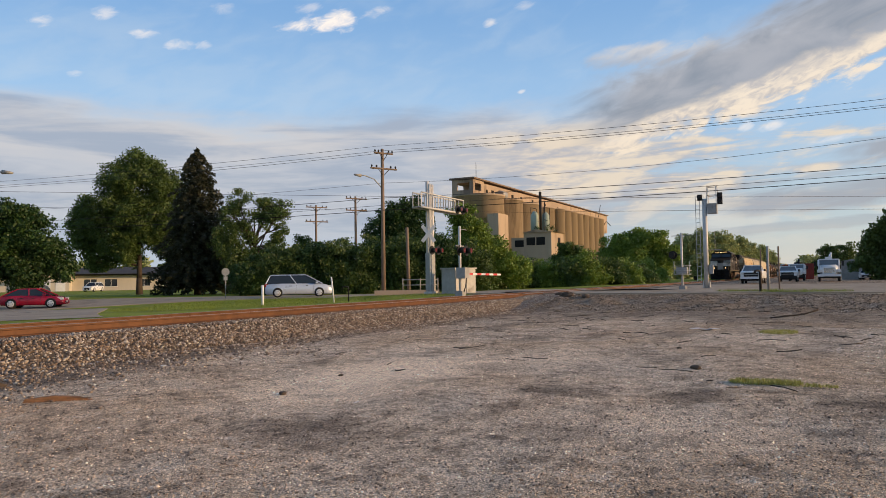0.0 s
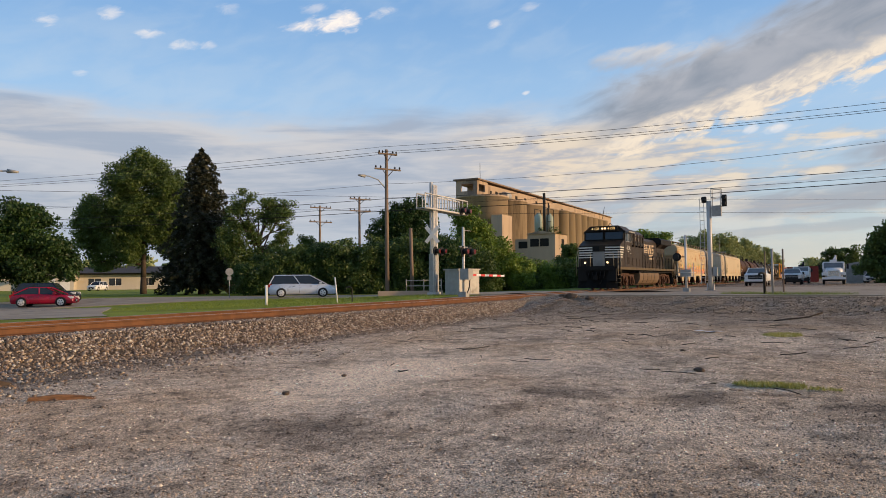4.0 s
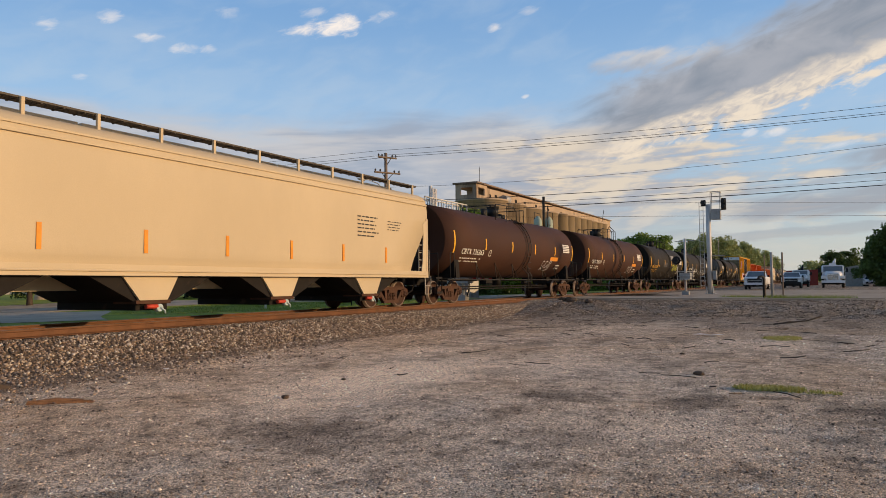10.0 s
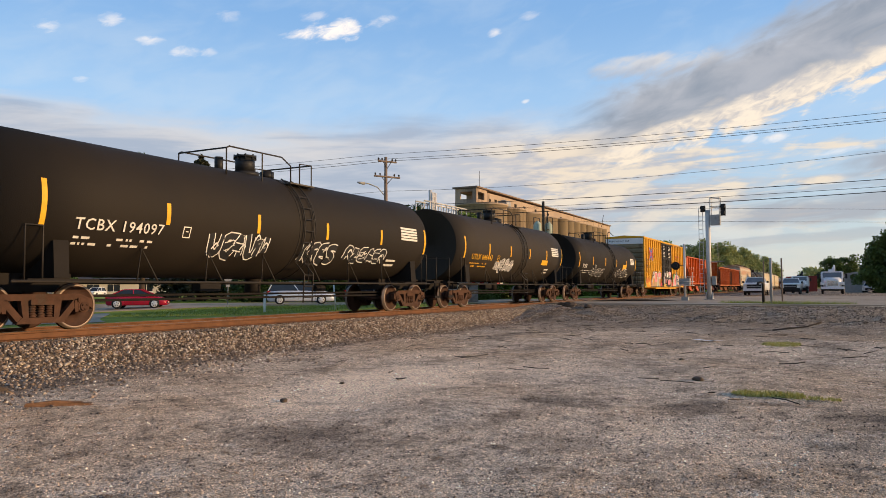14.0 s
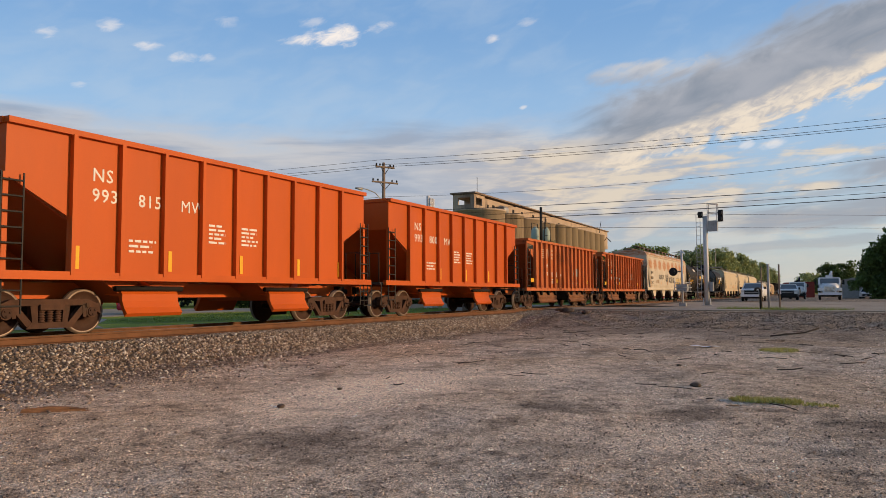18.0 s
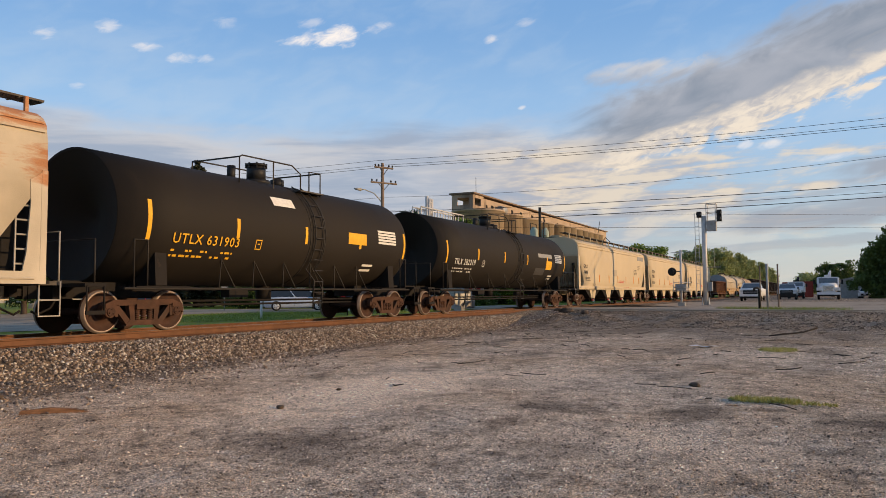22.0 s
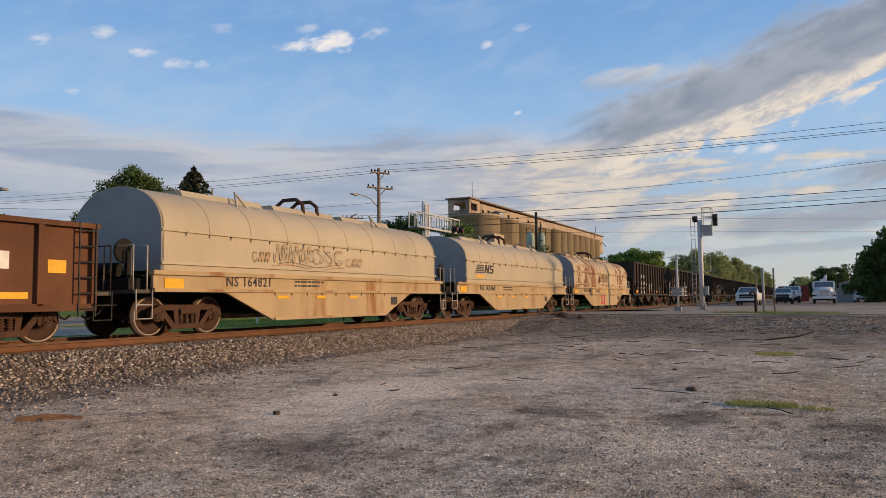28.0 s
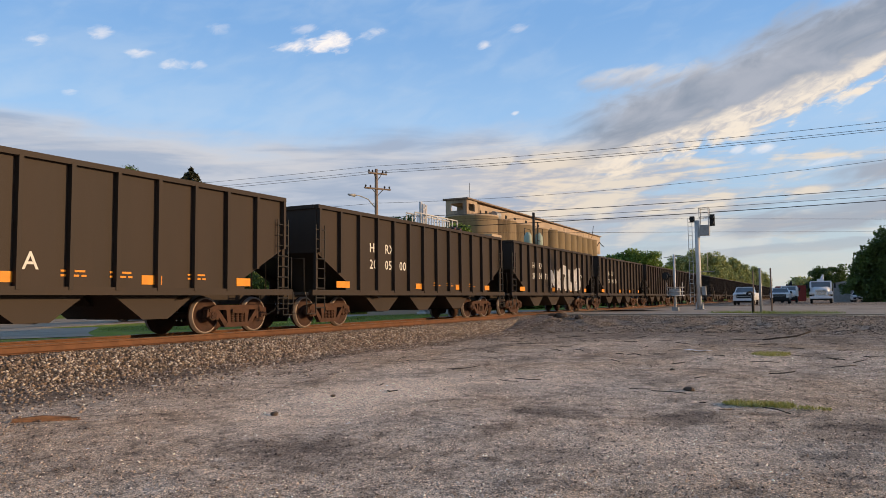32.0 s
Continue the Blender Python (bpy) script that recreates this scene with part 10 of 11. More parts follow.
def passenger_car(name, label, paint, L, W, H, hood, belt, glass, r, m, tail=0.0, spin=None):
    """A car, front towards +x: glass = (base front, roof front, roof rear, base rear) along x from the rear bumper."""
    car = thing(name, label, "car", "cars at the crossing", at=m)
    w = W / 2
    g0, g1, g2, g3 = glass
    low = 0.22

    def ring(x, z0, z1, k):
        return [(x, -w * k, z0 + 0.12), (x, -w * k * 0.94, z0), (x, w * k * 0.94, z0), (x, w * k, z0 + 0.12), (x, w * k, z1 - 0.10), (x, w * k * 0.90, z1), (x, -w * k * 0.90, z1), (x, -w * k, z1 - 0.10)]
    bm = bm_new()
    loft(bm, [ring(0.0, low + 0.12, belt - 0.12 + tail, 0.86), ring(0.14, low, belt + tail, 0.95), ring(L * 0.25, low, belt + 0.01, 1.0), ring(L * 0.55, low, belt, 1.0), ring(g0 - 0.1, low, belt - 0.03, 1.0),
              ring(L - 0.45, low, hood, 0.97), ring(L - 0.12, low, hood - 0.14, 0.90), ring(L, low + 0.10, hood - 0.30, 0.78)])
    part("body", bm, paint, car)
    bm = bm_new()
    base = [(g3, -w * 0.90), (g0, -w * 0.90), (g0, w * 0.90), (g3, w * 0.90)]
    roof = [(g2, -w * 0.70), (g1, -w * 0.70), (g1, w * 0.70), (g2, w * 0.70)]
    a = [bm.verts.new((x, y, belt - 0.02)) for x, y in base]
    b = [bm.verts.new((x, y, H - 0.06)) for x, y in roof]
    for i in range(4):
        bm.faces.new((a[i], a[(i + 1) % 4], b[(i + 1) % 4], b[i]))
    part("window_band", bm, GLASS, car, "dark tinted glass")
    bm = bm_new()
    vs = [bm.verts.new((x, y, H - 0.06)) for x, y in roof]
    top = [bm.verts.new((x * 0.94 + 0.03 * L, y * 0.86, H)) for x, y in roof]
    bm.faces.new(top)
    for i in range(4):
        bm.faces.new((vs[i], vs[(i + 1) % 4], top[(i + 1) % 4], top[i]))
    part("roof", bm, paint, car)
    for s in (-1, 1):
        for (xa, xb) in ((g0, g1), (g3, g2), ((g0 + g3) / 2 + 0.15, (g1 + g2) / 2 + 0.1)):
            bm = bm_new()
            rod(bm, (xa, s * w * 0.905, belt - 0.03), (xb, s * w * 0.705, H - 0.05), 0.04, 6)
            part("pillar", bm, paint, car)
        bm = bm_new()
        box(bm, g0 - 0.55, g0 - 0.35, s * w * 0.98 if s > 0 else -w * 0.98 - 0.16, s * w * 0.98 + 0.16 if s > 0 else -w * 0.98, belt, belt + 0.14)
        part("mirror", bm, paint, car)
        bm = bm_new()
        box(bm, L - 0.55, L - 0.06, min(s * w * 0.60, s * w * 0.92), max(s * w * 0.60, s * w * 0.92), hood - 0.22, hood - 0.06)
        part("headlight", bm, LAMP_CLEAR, car)
        bm = bm_new()
        box(bm, -0.01, 0.25, min(s * w * 0.62, s * w * 0.93), max(s * w * 0.62, s * w * 0.93), belt - 0.25, belt - 0.02)
        part("tail_lamp", bm, LAMP_RED, car)
        for xx in (g0 - 0.75, (g0 + g3) / 2 + 0.1, g3 + 0.75):
            bm = bm_new()
            rod(bm, (xx, s * w * 1.003, low + 0.12), (xx + 0.05, s * w * 1.003, belt - 0.12), 0.008, 4)
            part("door_line", bm, BLACK, car)
        for xx in (g0 - 1.3, (g0 + g3) / 2 - 0.4):
            bm = bm_new()
            box(bm, xx, xx + 0.18, min(s * w, s * w * 1.02), max(s * w, s * w * 1.02), belt - 0.2, belt - 0.16)
            part("door_handle", bm, BLACK, car)
        for x in (L * 0.185, L * 0.80):
            bm = bm_new()
            turned(bm, [(s * (w - 0.30), r * 1.10), (s * (w + 0.004), r * 1.10)], (x, 0, r + 0.02), "y", 20)
            part("wheel_arch", bm, BLACK, car)
            road_wheel(car, x, s * (w - 0.085), r, spin)
    bm = bm_new()
    box(bm, L - 0.10, L + 0.004, -w * 0.5, w * 0.5, low + 0.12, hood - 0.30)
    part("grille", bm, BLACK, car)
    bm = bm_new()
    box(bm, L - 0.02, L + 0.015, -0.15, 0.15, 0.40, 0.50)
    part("plate", bm, WHITE, car)
    return car


LANE = Vector((0.64, -0.77, 0)).normalized()
HEAD = math.degrees(math.atan2(LANE.y, LANE.x))


def lane_pose(start, back, L):
    """A car of that length, its middle so many metres behind a point of its lane."""
    p = Vector((start[0], start[1], 0)) - LANE * (back + L / 2)
    q = Vector((start[0], start[1], 0)) - LANE * back
    return pose(p.x, p.y, level(q.x, q.y) + 0.05, 0, 0, HEAD)


LANE_A, LANE_B = (46.2, 22.2), (49.0, 24.5)
passenger_car("minivan", "silver-blue minivan waiting at the crossing", CAR_SILVER, 5.15, 1.98, 1.74, 0.93, 1.04, (4.40, 3.15, 0.42, 0.06), 0.34, lane_pose(LANE_A, 0.1, 5.15))
RED_SPIN, SUV_SPIN = [], []
red_car = passenger_car("hatchback", "red hatchback creeping towards the crossing", CAR_RED, 4.25, 1.80, 1.42, 0.80, 0.90, (3.45, 2.40, 1.15, 0.12), 0.33, lane_pose(LANE_A, 19.0, 4.25), spin=RED_SPIN)
suv = passenger_car("suv", "dark blue suv driving up to the crossing", CAR_DARK, 4.45, 1.82, 1.66, 1.00, 1.05, (3.30, 2.75, 0.45, 0.10), 0.36, lane_pose(LANE_B, 24.5, 4.45), spin=SUV_SPIN)
passenger_car("parked_suv", "white suv parked by the low building", CAR_WHITE, 4.7, 1.9, 1.70, 1.0, 1.05, (3.5, 2.8, 0.5, 0.1), 0.35, pose(93.5, 107.0, level(93, 107), 0, 0, 205))


def pickup(name, label, x, y, turn, body=True, dark_front=True):
    L, W = 5.9, 2.05
    w = W / 2
    car = thing(name, label, "pickup truck", "trucks in the yard", at=pose(x, y, level(x, y) + 0.03, 0, 0, turn))

    def ring(xx, z0, z1, k):
        return [(xx, -w * k, z0), (xx, w * k, z0), (xx, w * k, z1 - 0.06), (xx, w * k * 0.93, z1), (xx, -w * k * 0.93, z1), (xx, -w * k, z1 - 0.06)]
    bm = bm_new()
    loft(bm, [ring(2.2, 0.5, 1.25, 1.0), ring(4.3, 0.5, 1.26, 1.0), ring(5.5, 0.5, 1.20, 0.98), ring(5.85, 0.52, 1.12, 0.94)])
    part("front_body", bm, CAR_WHITE, car)
    bm = bm_new()
    box(bm, 0.3, 5.7, -w * 0.86, w * 0.86, 0.26, 0.52)
    part("underbody", bm, BLACK, car)
    bm = bm_new()
    box(bm, 0.0, 2.2, -w, -w + 0.08, 0.55, 1.2)
    box(bm, 0.0, 2.2, w - 0.08, w, 0.55, 1.2)
    box(bm, 0.0, 0.08, -w, w, 0.55, 1.2)
    box(bm, 0.0, 2.2, -w, w, 0.52, 0.62)
    part("cargo_bed", bm, CAR_WHITE, car)
    bm = bm_new()
    a = [bm.verts.new(p) for p in ((2.25, -w * 0.92, 1.22), (4.45, -w * 0.92, 1.22), (4.45, w * 0.92, 1.22), (2.25, w * 0.92, 1.22))]
    b = [bm.verts.new(p) for p in ((2.4, -w * 0.74, 1.74), (3.75, -w * 0.74, 1.74), (3.75, w * 0.74, 1.74), (2.4, w * 0.74, 1.74))]
    for i in range(4):
        bm.faces.new((a[i], a[(i + 1) % 4], b[(i + 1) % 4], b[i])).material_index = 1 if i == 1 else 0
    part("window_band", bm, [GLASS, WINDSHIELD], car, "cab glass, the windshield greyed by a painted sky reflection")
    bm = bm_new()
    box(bm, 2.4, 3.80, -w * 0.75, w * 0.75, 1.73, 1.81)
    part("roof", bm, CAR_WHITE, car)
    for s in (-1, 1):
        bm = bm_new()
        rod(bm, (4.45, s * w * 0.92, 1.22), (3.76, s * w * 0.74, 1.76), 0.05, 6)
        part("pillar", bm, CAR_WHITE, car)
        bm = bm_new()
        box(bm, 5.55, 5.90, min(s * w * 0.66, s * w * 0.97), max(s * w * 0.66, s * w * 0.97), 0.88, 1.06)
        part("headlight", bm, LAMP_CLEAR, car)
        bm = bm_new()
        box(bm, 4.0, 4.15, s * (w + 0.10) - 0.09, s * (w + 0.10) + 0.09, 1.22, 1.42)
        part("mirror", bm, BLACK, car)
        for xx in (1.15, 4.85):
            road_wheel(car, xx, s * (w - 0.14), 0.40)
    bm = bm_new()
    box(bm, 5.80, 5.92, -w * 0.64, w * 0.64, 0.66, 1.06)
    grille = part("grille", bm, BLACK, car)
    bm = bm_new()
    box(bm, 5.91, 5.935, -w * 0.60, w * 0.60, 0.84, 0.90)
    part("grille_bar", bm, GALV, grille)
    bm = bm_new()
    box(bm, 5.80, 6.0, -w * 0.96, w * 0.96, 0.45, 0.68)
    part("bumper", bm, BLACK if dark_front else CAR_WHITE, car)
    return car


pickup("pickup_truck", "white pickup parked facing the street", 83.5, -8.1, 180, True, False)
pickup("pickup_truck", "white pickup with a dark grille parked in the yard", 96.5, -10.8, 180)


def work_truck(name, label, x, y, big):
    k = 1.0 if big else 0.88
    car = thing(name, label, "truck", "trucks in the yard", at=pose(x, y, level(x, y) + 0.03, 0, 0, 180))
    w = 1.16 * k
    bm = bm_new()
    loft(bm, [[(x * k, -h * w, 0.8 * k), (x * k, h * w, 0.8 * k), (x * k, h * w, (z - 0.25) * k), (x * k, h * w * 0.75, z * k), (x * k, -h * w * 0.75, z * k), (x * k, -h * w, (z - 0.25) * k)] for x, h, z in ((4.9, 0.80, 1.86), (5.8, 0.70, 1.76), (6.6, 0.58, 1.58))])
    part("bonnet", bm, CAR_WHITE, car)
    bm = bm_new()
    box(bm, 3.3 * k, 4.9 * k, -w * 0.92, w * 0.92, 0.7 * k, 1.80 * k)
    box(bm, 3.35 * k, 4.6 * k, -w * 0.88, w * 0.88, 2.38 * k, 2.5 * k)
    for s in (-1, 1):
        rod(bm, (4.88 * k, s * w * 0.86, 1.72 * k), (4.62 * k, s * w * 0.86, 2.42 * k), 0.07, 6)
        rod(bm, (3.4 * k, s * w * 0.93, 1.72 * k), (3.4 * k, s * w * 0.92, 2.42 * k), 0.06, 6)
    part("cab", bm, CAR_WHITE, car)
    bm = bm_new()
    prism(bm, [(3.38 * k, 1.80 * k), (4.86 * k, 1.80 * k), (4.58 * k, 2.40 * k), (3.38 * k, 2.40 * k)], -w * 0.84, w * 0.84)
    part("windshield", bm, WINDSHIELD, car, "windshield with the sky's reflection painted grey")
    bm = bm_new()
    box(bm, 6.58 * k, 6.64 * k, -w * 0.46, w * 0.46, 0.9 * k, 1.46 * k)
    g = part("grille", bm, CHROME, car)
    bm = bm_new()
    for i in range(6):
        box(bm, 6.64 * k, 6.66 * k, -w * 0.42, w * 0.42, (0.92 + 0.095 * i) * k, (0.95 + 0.095 * i) * k)
    part("slat", bm, BLACK, g)
    bm = bm_new()
    box(bm, 6.6 * k, 6.85 * k, -w * 0.98, w * 0.98, 0.55 * k, 0.82 * k)
    part("bumper", bm, CAR_WHITE if big else BLACK, car)
    for s in (-1, 1):
        bm = bm_new()
        box(bm, 6.5 * k, 6.66 * k, min(s * w * 0.6, s * w * 0.90), max(s * w * 0.6, s * w * 0.90), 1.02 * k, 1.24 * k)
        part("headlight", bm, LAMP_CLEAR, car)
        bm = bm_new()
        box(bm, 5.2 * k, 6.5 * k, min(s * w * 0.56, s * w), max(s * w * 0.56, s * w), 0.98 * k, 1.32 * k)
        part("fender", bm, CAR_WHITE, car)
        bm = bm_new()
        box(bm, 4.7 * k, 4.85 * k, s * (w + 0.22) - 0.1, s * (w + 0.22) + 0.1, 1.7 * k, 2.2 * k)
        rod(bm, (4.75 * k, s * w, 1.8 * k), (4.75 * k, s * (w + 0.2), 1.8 * k), 0.03, 5)
        part("mirror", bm, BLACK, car)
        for xx in (1.2 * k, 5.85 * k):
            road_wheel(car, xx, s * (w - 0.18), 0.5 * k)
    bm = bm_new()
    box(bm, 0.2, 6.5 * k, -w * 0.80, w * 0.80, 0.36 * k, 0.82 * k)
    part("underbody", bm, BLACK, car)
    bm = bm_new()
    box(bm, 0.0, 3.2 * k, -w * 1.02, w * 1.02, 0.95 * k, 2.3 * k if not big else 1.9 * k)
    part("service_body", bm, CAR_WHITE if not big else BLACK, car)
    bm = bm_new()
    box(bm, 2.6 * k, 3.2 * k, -0.35, 0.35, 1.9 * k, 2.75 * k)
    rod(bm, (3.0 * k, 0.1, 2.7 * k), (0.4 * k, 0.2, 3.0 * k), 0.14, 8)
    rod(bm, (2.9 * k, 0.25, 2.5 * k), (2.9 * k, 0.25, 3.25 * k), 0.1, 8)
    part("crane", bm, CAR_WHITE if big else BLACK, car)
    return car


work_truck("utility_truck", "white heavy utility truck with a crane parked in the yard", 97.0, -14.95, True)
work_truck("service_truck", "white service truck parked behind a pickup", 110.5, -11.3, False)

# far end of the yard
RED_BOX = mat("red container", (0.24, 0.045, 0.035), 0.7, var=0.15, scale=1, dirt=(0.12, 0.04, 0.03), amount=0.25)
for x, y, turn in ((128, -11.5, 8), (136, -9.6, 4)):
    c = thing("container", "rusty red steel container in the yard", "container", "containers", at=pose(x, y, level(x, y), 0, 0, turn))
    bm = bm_new()
    box(bm, -3.0, 3.0, -1.2, 1.2, 0.1, 2.5)
    part("shell", bm, RED_BOX, c)
    for k in range(12):
        bm = bm_new()
        box(bm, -2.9 + 0.5 * k, -2.75 + 0.5 * k, -1.24, -1.2, 0.2, 2.4)
        part("corrugation", bm, RED_BOX, c)
    for k in range(5):
        bm = bm_new()
        box(bm, -3.04, -3.0, -1.1 + 0.5 * k, -0.95 + 0.5 * k, 0.2, 2.4)
        part("corrugation", bm, RED_BOX, c)
c = thing("shed", "grey steel shed at the end of the yard", "shed", at=pose(120, -18.0, level(120, -18)))
bm = bm_new()
box(bm, -1.5, 1.5, -1.3, 1.3, 0, 2.6)
part("wall", bm, GALV, c)
bm = bm_new()
prism(bm, [(-1.4, 2.6), (1.4, 2.6), (0, 2.9)], -1.6, 1.6, "x")
part("roof", bm, GALV, c)
for i, (y, s) in enumerate(((-20.2, 1.0), (-21.0, 0.7), (-23.6, 0.9), (-25.0, 1.0))):
    passenger_car("parked_car", "white car parked under the trees", CAR_WHITE, 4.5, 1.8, 1.45 * (0.9 + 0.1 * s), 0.9, 0.95, (3.2, 2.5, 0.8, 0.2), 0.33, pose(119 + 2.5 * i, y, level(119, y), 0, 0, 170 + 12 * i))

# low building across the lawn
WALLC = mat("cream rendered wall", (0.56, 0.50, 0.41), 0.85, var=0.08, scale=0.4, dirt=(0.40, 0.32, 0.22), amount=0.15, dscale=0.3, streak=4)
ROOFD = mat("dark felt roof", (0.07, 0.065, 0.065), 0.9, var=0.2, scale=0.5)
house = thing("school_building", "long low cream building with a dark flat roof across the lawn", "building", at=pose(97, 127, level(97, 127), 0, 0, -44))
bm = bm_new()
box(bm, -40, -4, 0, 14, -0.4, 3.2)
box(bm, 4, 32, 1.5, 14, -0.4, 3.2)
part("wall", bm, WALLC, house)
bm = bm_new()
box(bm, -4, 4, -2.0, 12, -0.4, 3.7)
entrance = part("entrance_block", bm, WALLC, house)
bm = bm_new()
box(bm, -40.4, -4, -0.5, 14.4, 3.2, 3.55)
box(bm, 4, 32.4, 1.0, 14.4, 3.2, 3.55)
box(bm, -4.4, 4.4, -2.4, 12.4, 3.7, 4.0)
part("roof", bm, ROOFD, house)
bm = bm_new()
prism(bm, [(-0.5, 3.5), (1.4, 3.5), (13, 5.2), (13, 3.5)], 4, 32, "x")
part("roof_slope", bm, ROOFD, house)
for x in (-36, -31, -26, -21, -16, -11, 7.5, 11.5, 18, 22.5, 27):
    y = 0 if x < 0 else 1.5
    bm = bm_new()
    box(bm, x - 1.2, x + 1.2, y - 0.03, y + 0.05, 0.9, 2.4)
    w = part("window", bm, GLASS, house)
    bm = bm_new()
    box(bm, x - 1.28, x + 1.28, y - 0.09, y - 0.03, 0.82, 0.90)
    box(bm, x - 0.04, x + 0.04, y - 0.07, y - 0.03, 0.9, 2.4)
    part("window_frame", bm, WHITE, w)
bm = bm_new()
box(bm, 1.5, 3.3, -2.05, -1.99, -0.2, 2.2)
part("door", bm, WHITE, house, "white double door")
bm = bm_new()
box(bm, -2.5, 0.6, -2.05, -1.99, 0.8, 2.6)
part("window", bm, LAMP_CLEAR, house)
bm = bm_new()
box(bm, -6.0, -4.0, -3.0, 0, 2.35, 2.6)
part("canopy", bm, ROOFD, house)
post("lamp_post", "dark slender lamp post on the far lawn", 62.5, 79.5, 4.2, 0.12, BLACK, category="lamp post")
bm = bm_new()
bmesh.ops.create_icosphere(bm, subdivisions=3, radius=1.0)
for v in bm.verts:
    v.co = Vector((v.co.x * 1.15, v.co.y * 0.9, max(-0.2, v.co.z) * 1.35)) * (1 + 0.13 * noise.noise(v.co * 1.7))
solid("boulder", bm, CONCRETE, "grey rough boulder standing on the lawn", "boulder", at=pose(50.5, 60.5, level(50.5, 60.5)))


# ---- loose ground ----
def stones_mesh(name, n, region, size, material, seed, height, low=False):
    """Many small irregular stones, each a squashed octahedron, or only its upper half for the smallest."""
    rng = np.random.default_rng(seed)
    x, y = region(rng, n)
    n = len(x)
    z = height(x, y) if low else np.array([height(a, b) for a, b in zip(x, y)])
    s = size(rng, n, np.hypot(x, y + 14.4)) if low else size(rng, n)
    base = np.array([[1, 0, 0], [0, 1, 0], [-1, 0, 0], [0, -1, 0], [0.1, 0.1, 0.8], [0, 0, -0.8]])
    if low:
        base = np.array([[1, 0.3, -0.15], [-0.2, 1, -0.15], [-1, -0.2, -0.15], [0.25, -1, -0.15], [0.1, 0.1, 0.85]])
    m = len(base)
    v = base[None] * (1 + rng.uniform(-0.38, 0.38, (n, m, 3)))
    a = rng.uniform(0, 6.28, n)
    tilt = rng.uniform(-0.7, 0.7, n) * (0.5 if low else 1.0)
    ca, sa, ct, st = np.cos(a), np.sin(a), np.cos(tilt), np.sin(tilt)
    vx, vy, vz = v[..., 0], v[..., 1] * rng.uniform(0.55, 1, (n, 1)), v[..., 2] * rng.uniform(0.6, 1.0, (n, 1))
    vx, vz = vx * ct[:, None] - vz * st[:, None], vx * st[:, None] + vz * ct[:, None]
    vx, vy = vx * ca[:, None] - vy * sa[:, None], vx * sa[:, None] + vy * ca[:, None]
    p = np.stack([vx * s[:, None] + x[:, None], vy * s[:, None] + y[:, None], vz * s[:, None] + z[:, None]], axis=-1).reshape(-1, 3)
    tri = np.array([[0, 1, 4], [1, 2, 4], [2, 3, 4], [3, 0, 4], [1, 0, 5], [2, 1, 5], [3, 2, 5], [0, 3, 5]][:4 if low else 8])
    f = (np.arange(n)[:, None, None] * m + tri[None]).reshape(-1)
    me = bpy.data.meshes.new(name)
    me.vertices.add(len(p))
    me.vertices.foreach_set("co", p.astype(np.float32).ravel())
    me.loops.add(len(f))
    me.loops.foreach_set("vertex_index", f.astype(np.int32))
    me.polygons.add(len(f) // 3)
    me.polygons.foreach_set("loop_start", np.arange(0, len(f), 3, dtype=np.int32))
    me.update(calc_edges=True)
    me.materials.append(material)
    return me


GRID_X, GRID_Y = np.arange(0.0, 37.01, 0.125), np.arange(-26.0, -2.3, 0.125)
GRID_Z = np.array([[ground_height(a, b) for b in GRID_Y] for a in GRID_X])


def yard_height(x, y):
    """Height of the yard at many places at once."""
    u, v = np.clip(x / 0.125, 0, len(GRID_X) - 1.001), np.clip((y + 26.0) / 0.125, 0, len(GRID_Y) - 1.001)
    i, j = u.astype(int), v.astype(int)
    u, v = u - i, v - j
    return (GRID_Z[i, j] * (1 - u) * (1 - v) + GRID_Z[i + 1, j] * u * (1 - v) + GRID_Z[i, j + 1] * (1 - u) * v + GRID_Z[i + 1, j + 1] * u * v) + 0.001


def shoulder(rng, n):
    x = rng.uniform(2.0, 36.5, n)
    y = -0.95 - 2.5 * rng.beta(1.1, 1.25, n)
    return x, y


def bed_height(a, b):
    return max(ballast_top(b), ground_height(a, b)) + 0.012


tagged(new("ballast_stones", stones_mesh("ballast_stones", 48000, shoulder, lambda r, n: 0.018 + 0.034 * r.random(n) ** 1.4, STONES, 3, bed_height)), "loose crushed brown and grey stones along the track", "ballast", kind="stuff")


def between(rng, n):
    return rng.uniform(2.0, 36.0, n), rng.uniform(-0.68, 2.6, n)


tagged(new("ballast_stones", stones_mesh("ballast_stones", 9000, between, lambda r, n: r.uniform(0.025, 0.05, n), STONES, 4, lambda a, b: ballast_top(b) + 0.005)), "crushed stones between the rails", "ballast", kind="stuff")


def yard_near(rng, n):
    d = 3.0 + 27 * rng.random(n) ** 1.9
    a = np.radians(rng.uniform(-10, 66, n))
    x, y = d * np.cos(a), -14.4 + d * np.sin(a)
    # thinner over the packed sandy stretches
    sand = np.exp(-((x - 9.2) / 2.6) ** 2 - ((y + 8.6) / 1.2) ** 2) * 0.55 + np.exp(-((x - 13.0) / 2.4) ** 2 - ((y + 7.4) / 1.0) ** 2) * 0.4
    k = (y < -2.9) & (x < 35) & (rng.random(n) > sand)
    return x[k], y[k]


def chip_size(rng, n, d):
    return (0.0035 + 0.012 * rng.random(n) ** 2.6) * (0.72 + 0.055 * np.minimum(d, 18.0))


tagged(new("gravel", stones_mesh("gravel", 230000, yard_near, chip_size, CHIPS, 5, yard_height, True)), "scattered pale and dark gravel chips on the yard", "gravel", kind="stuff")


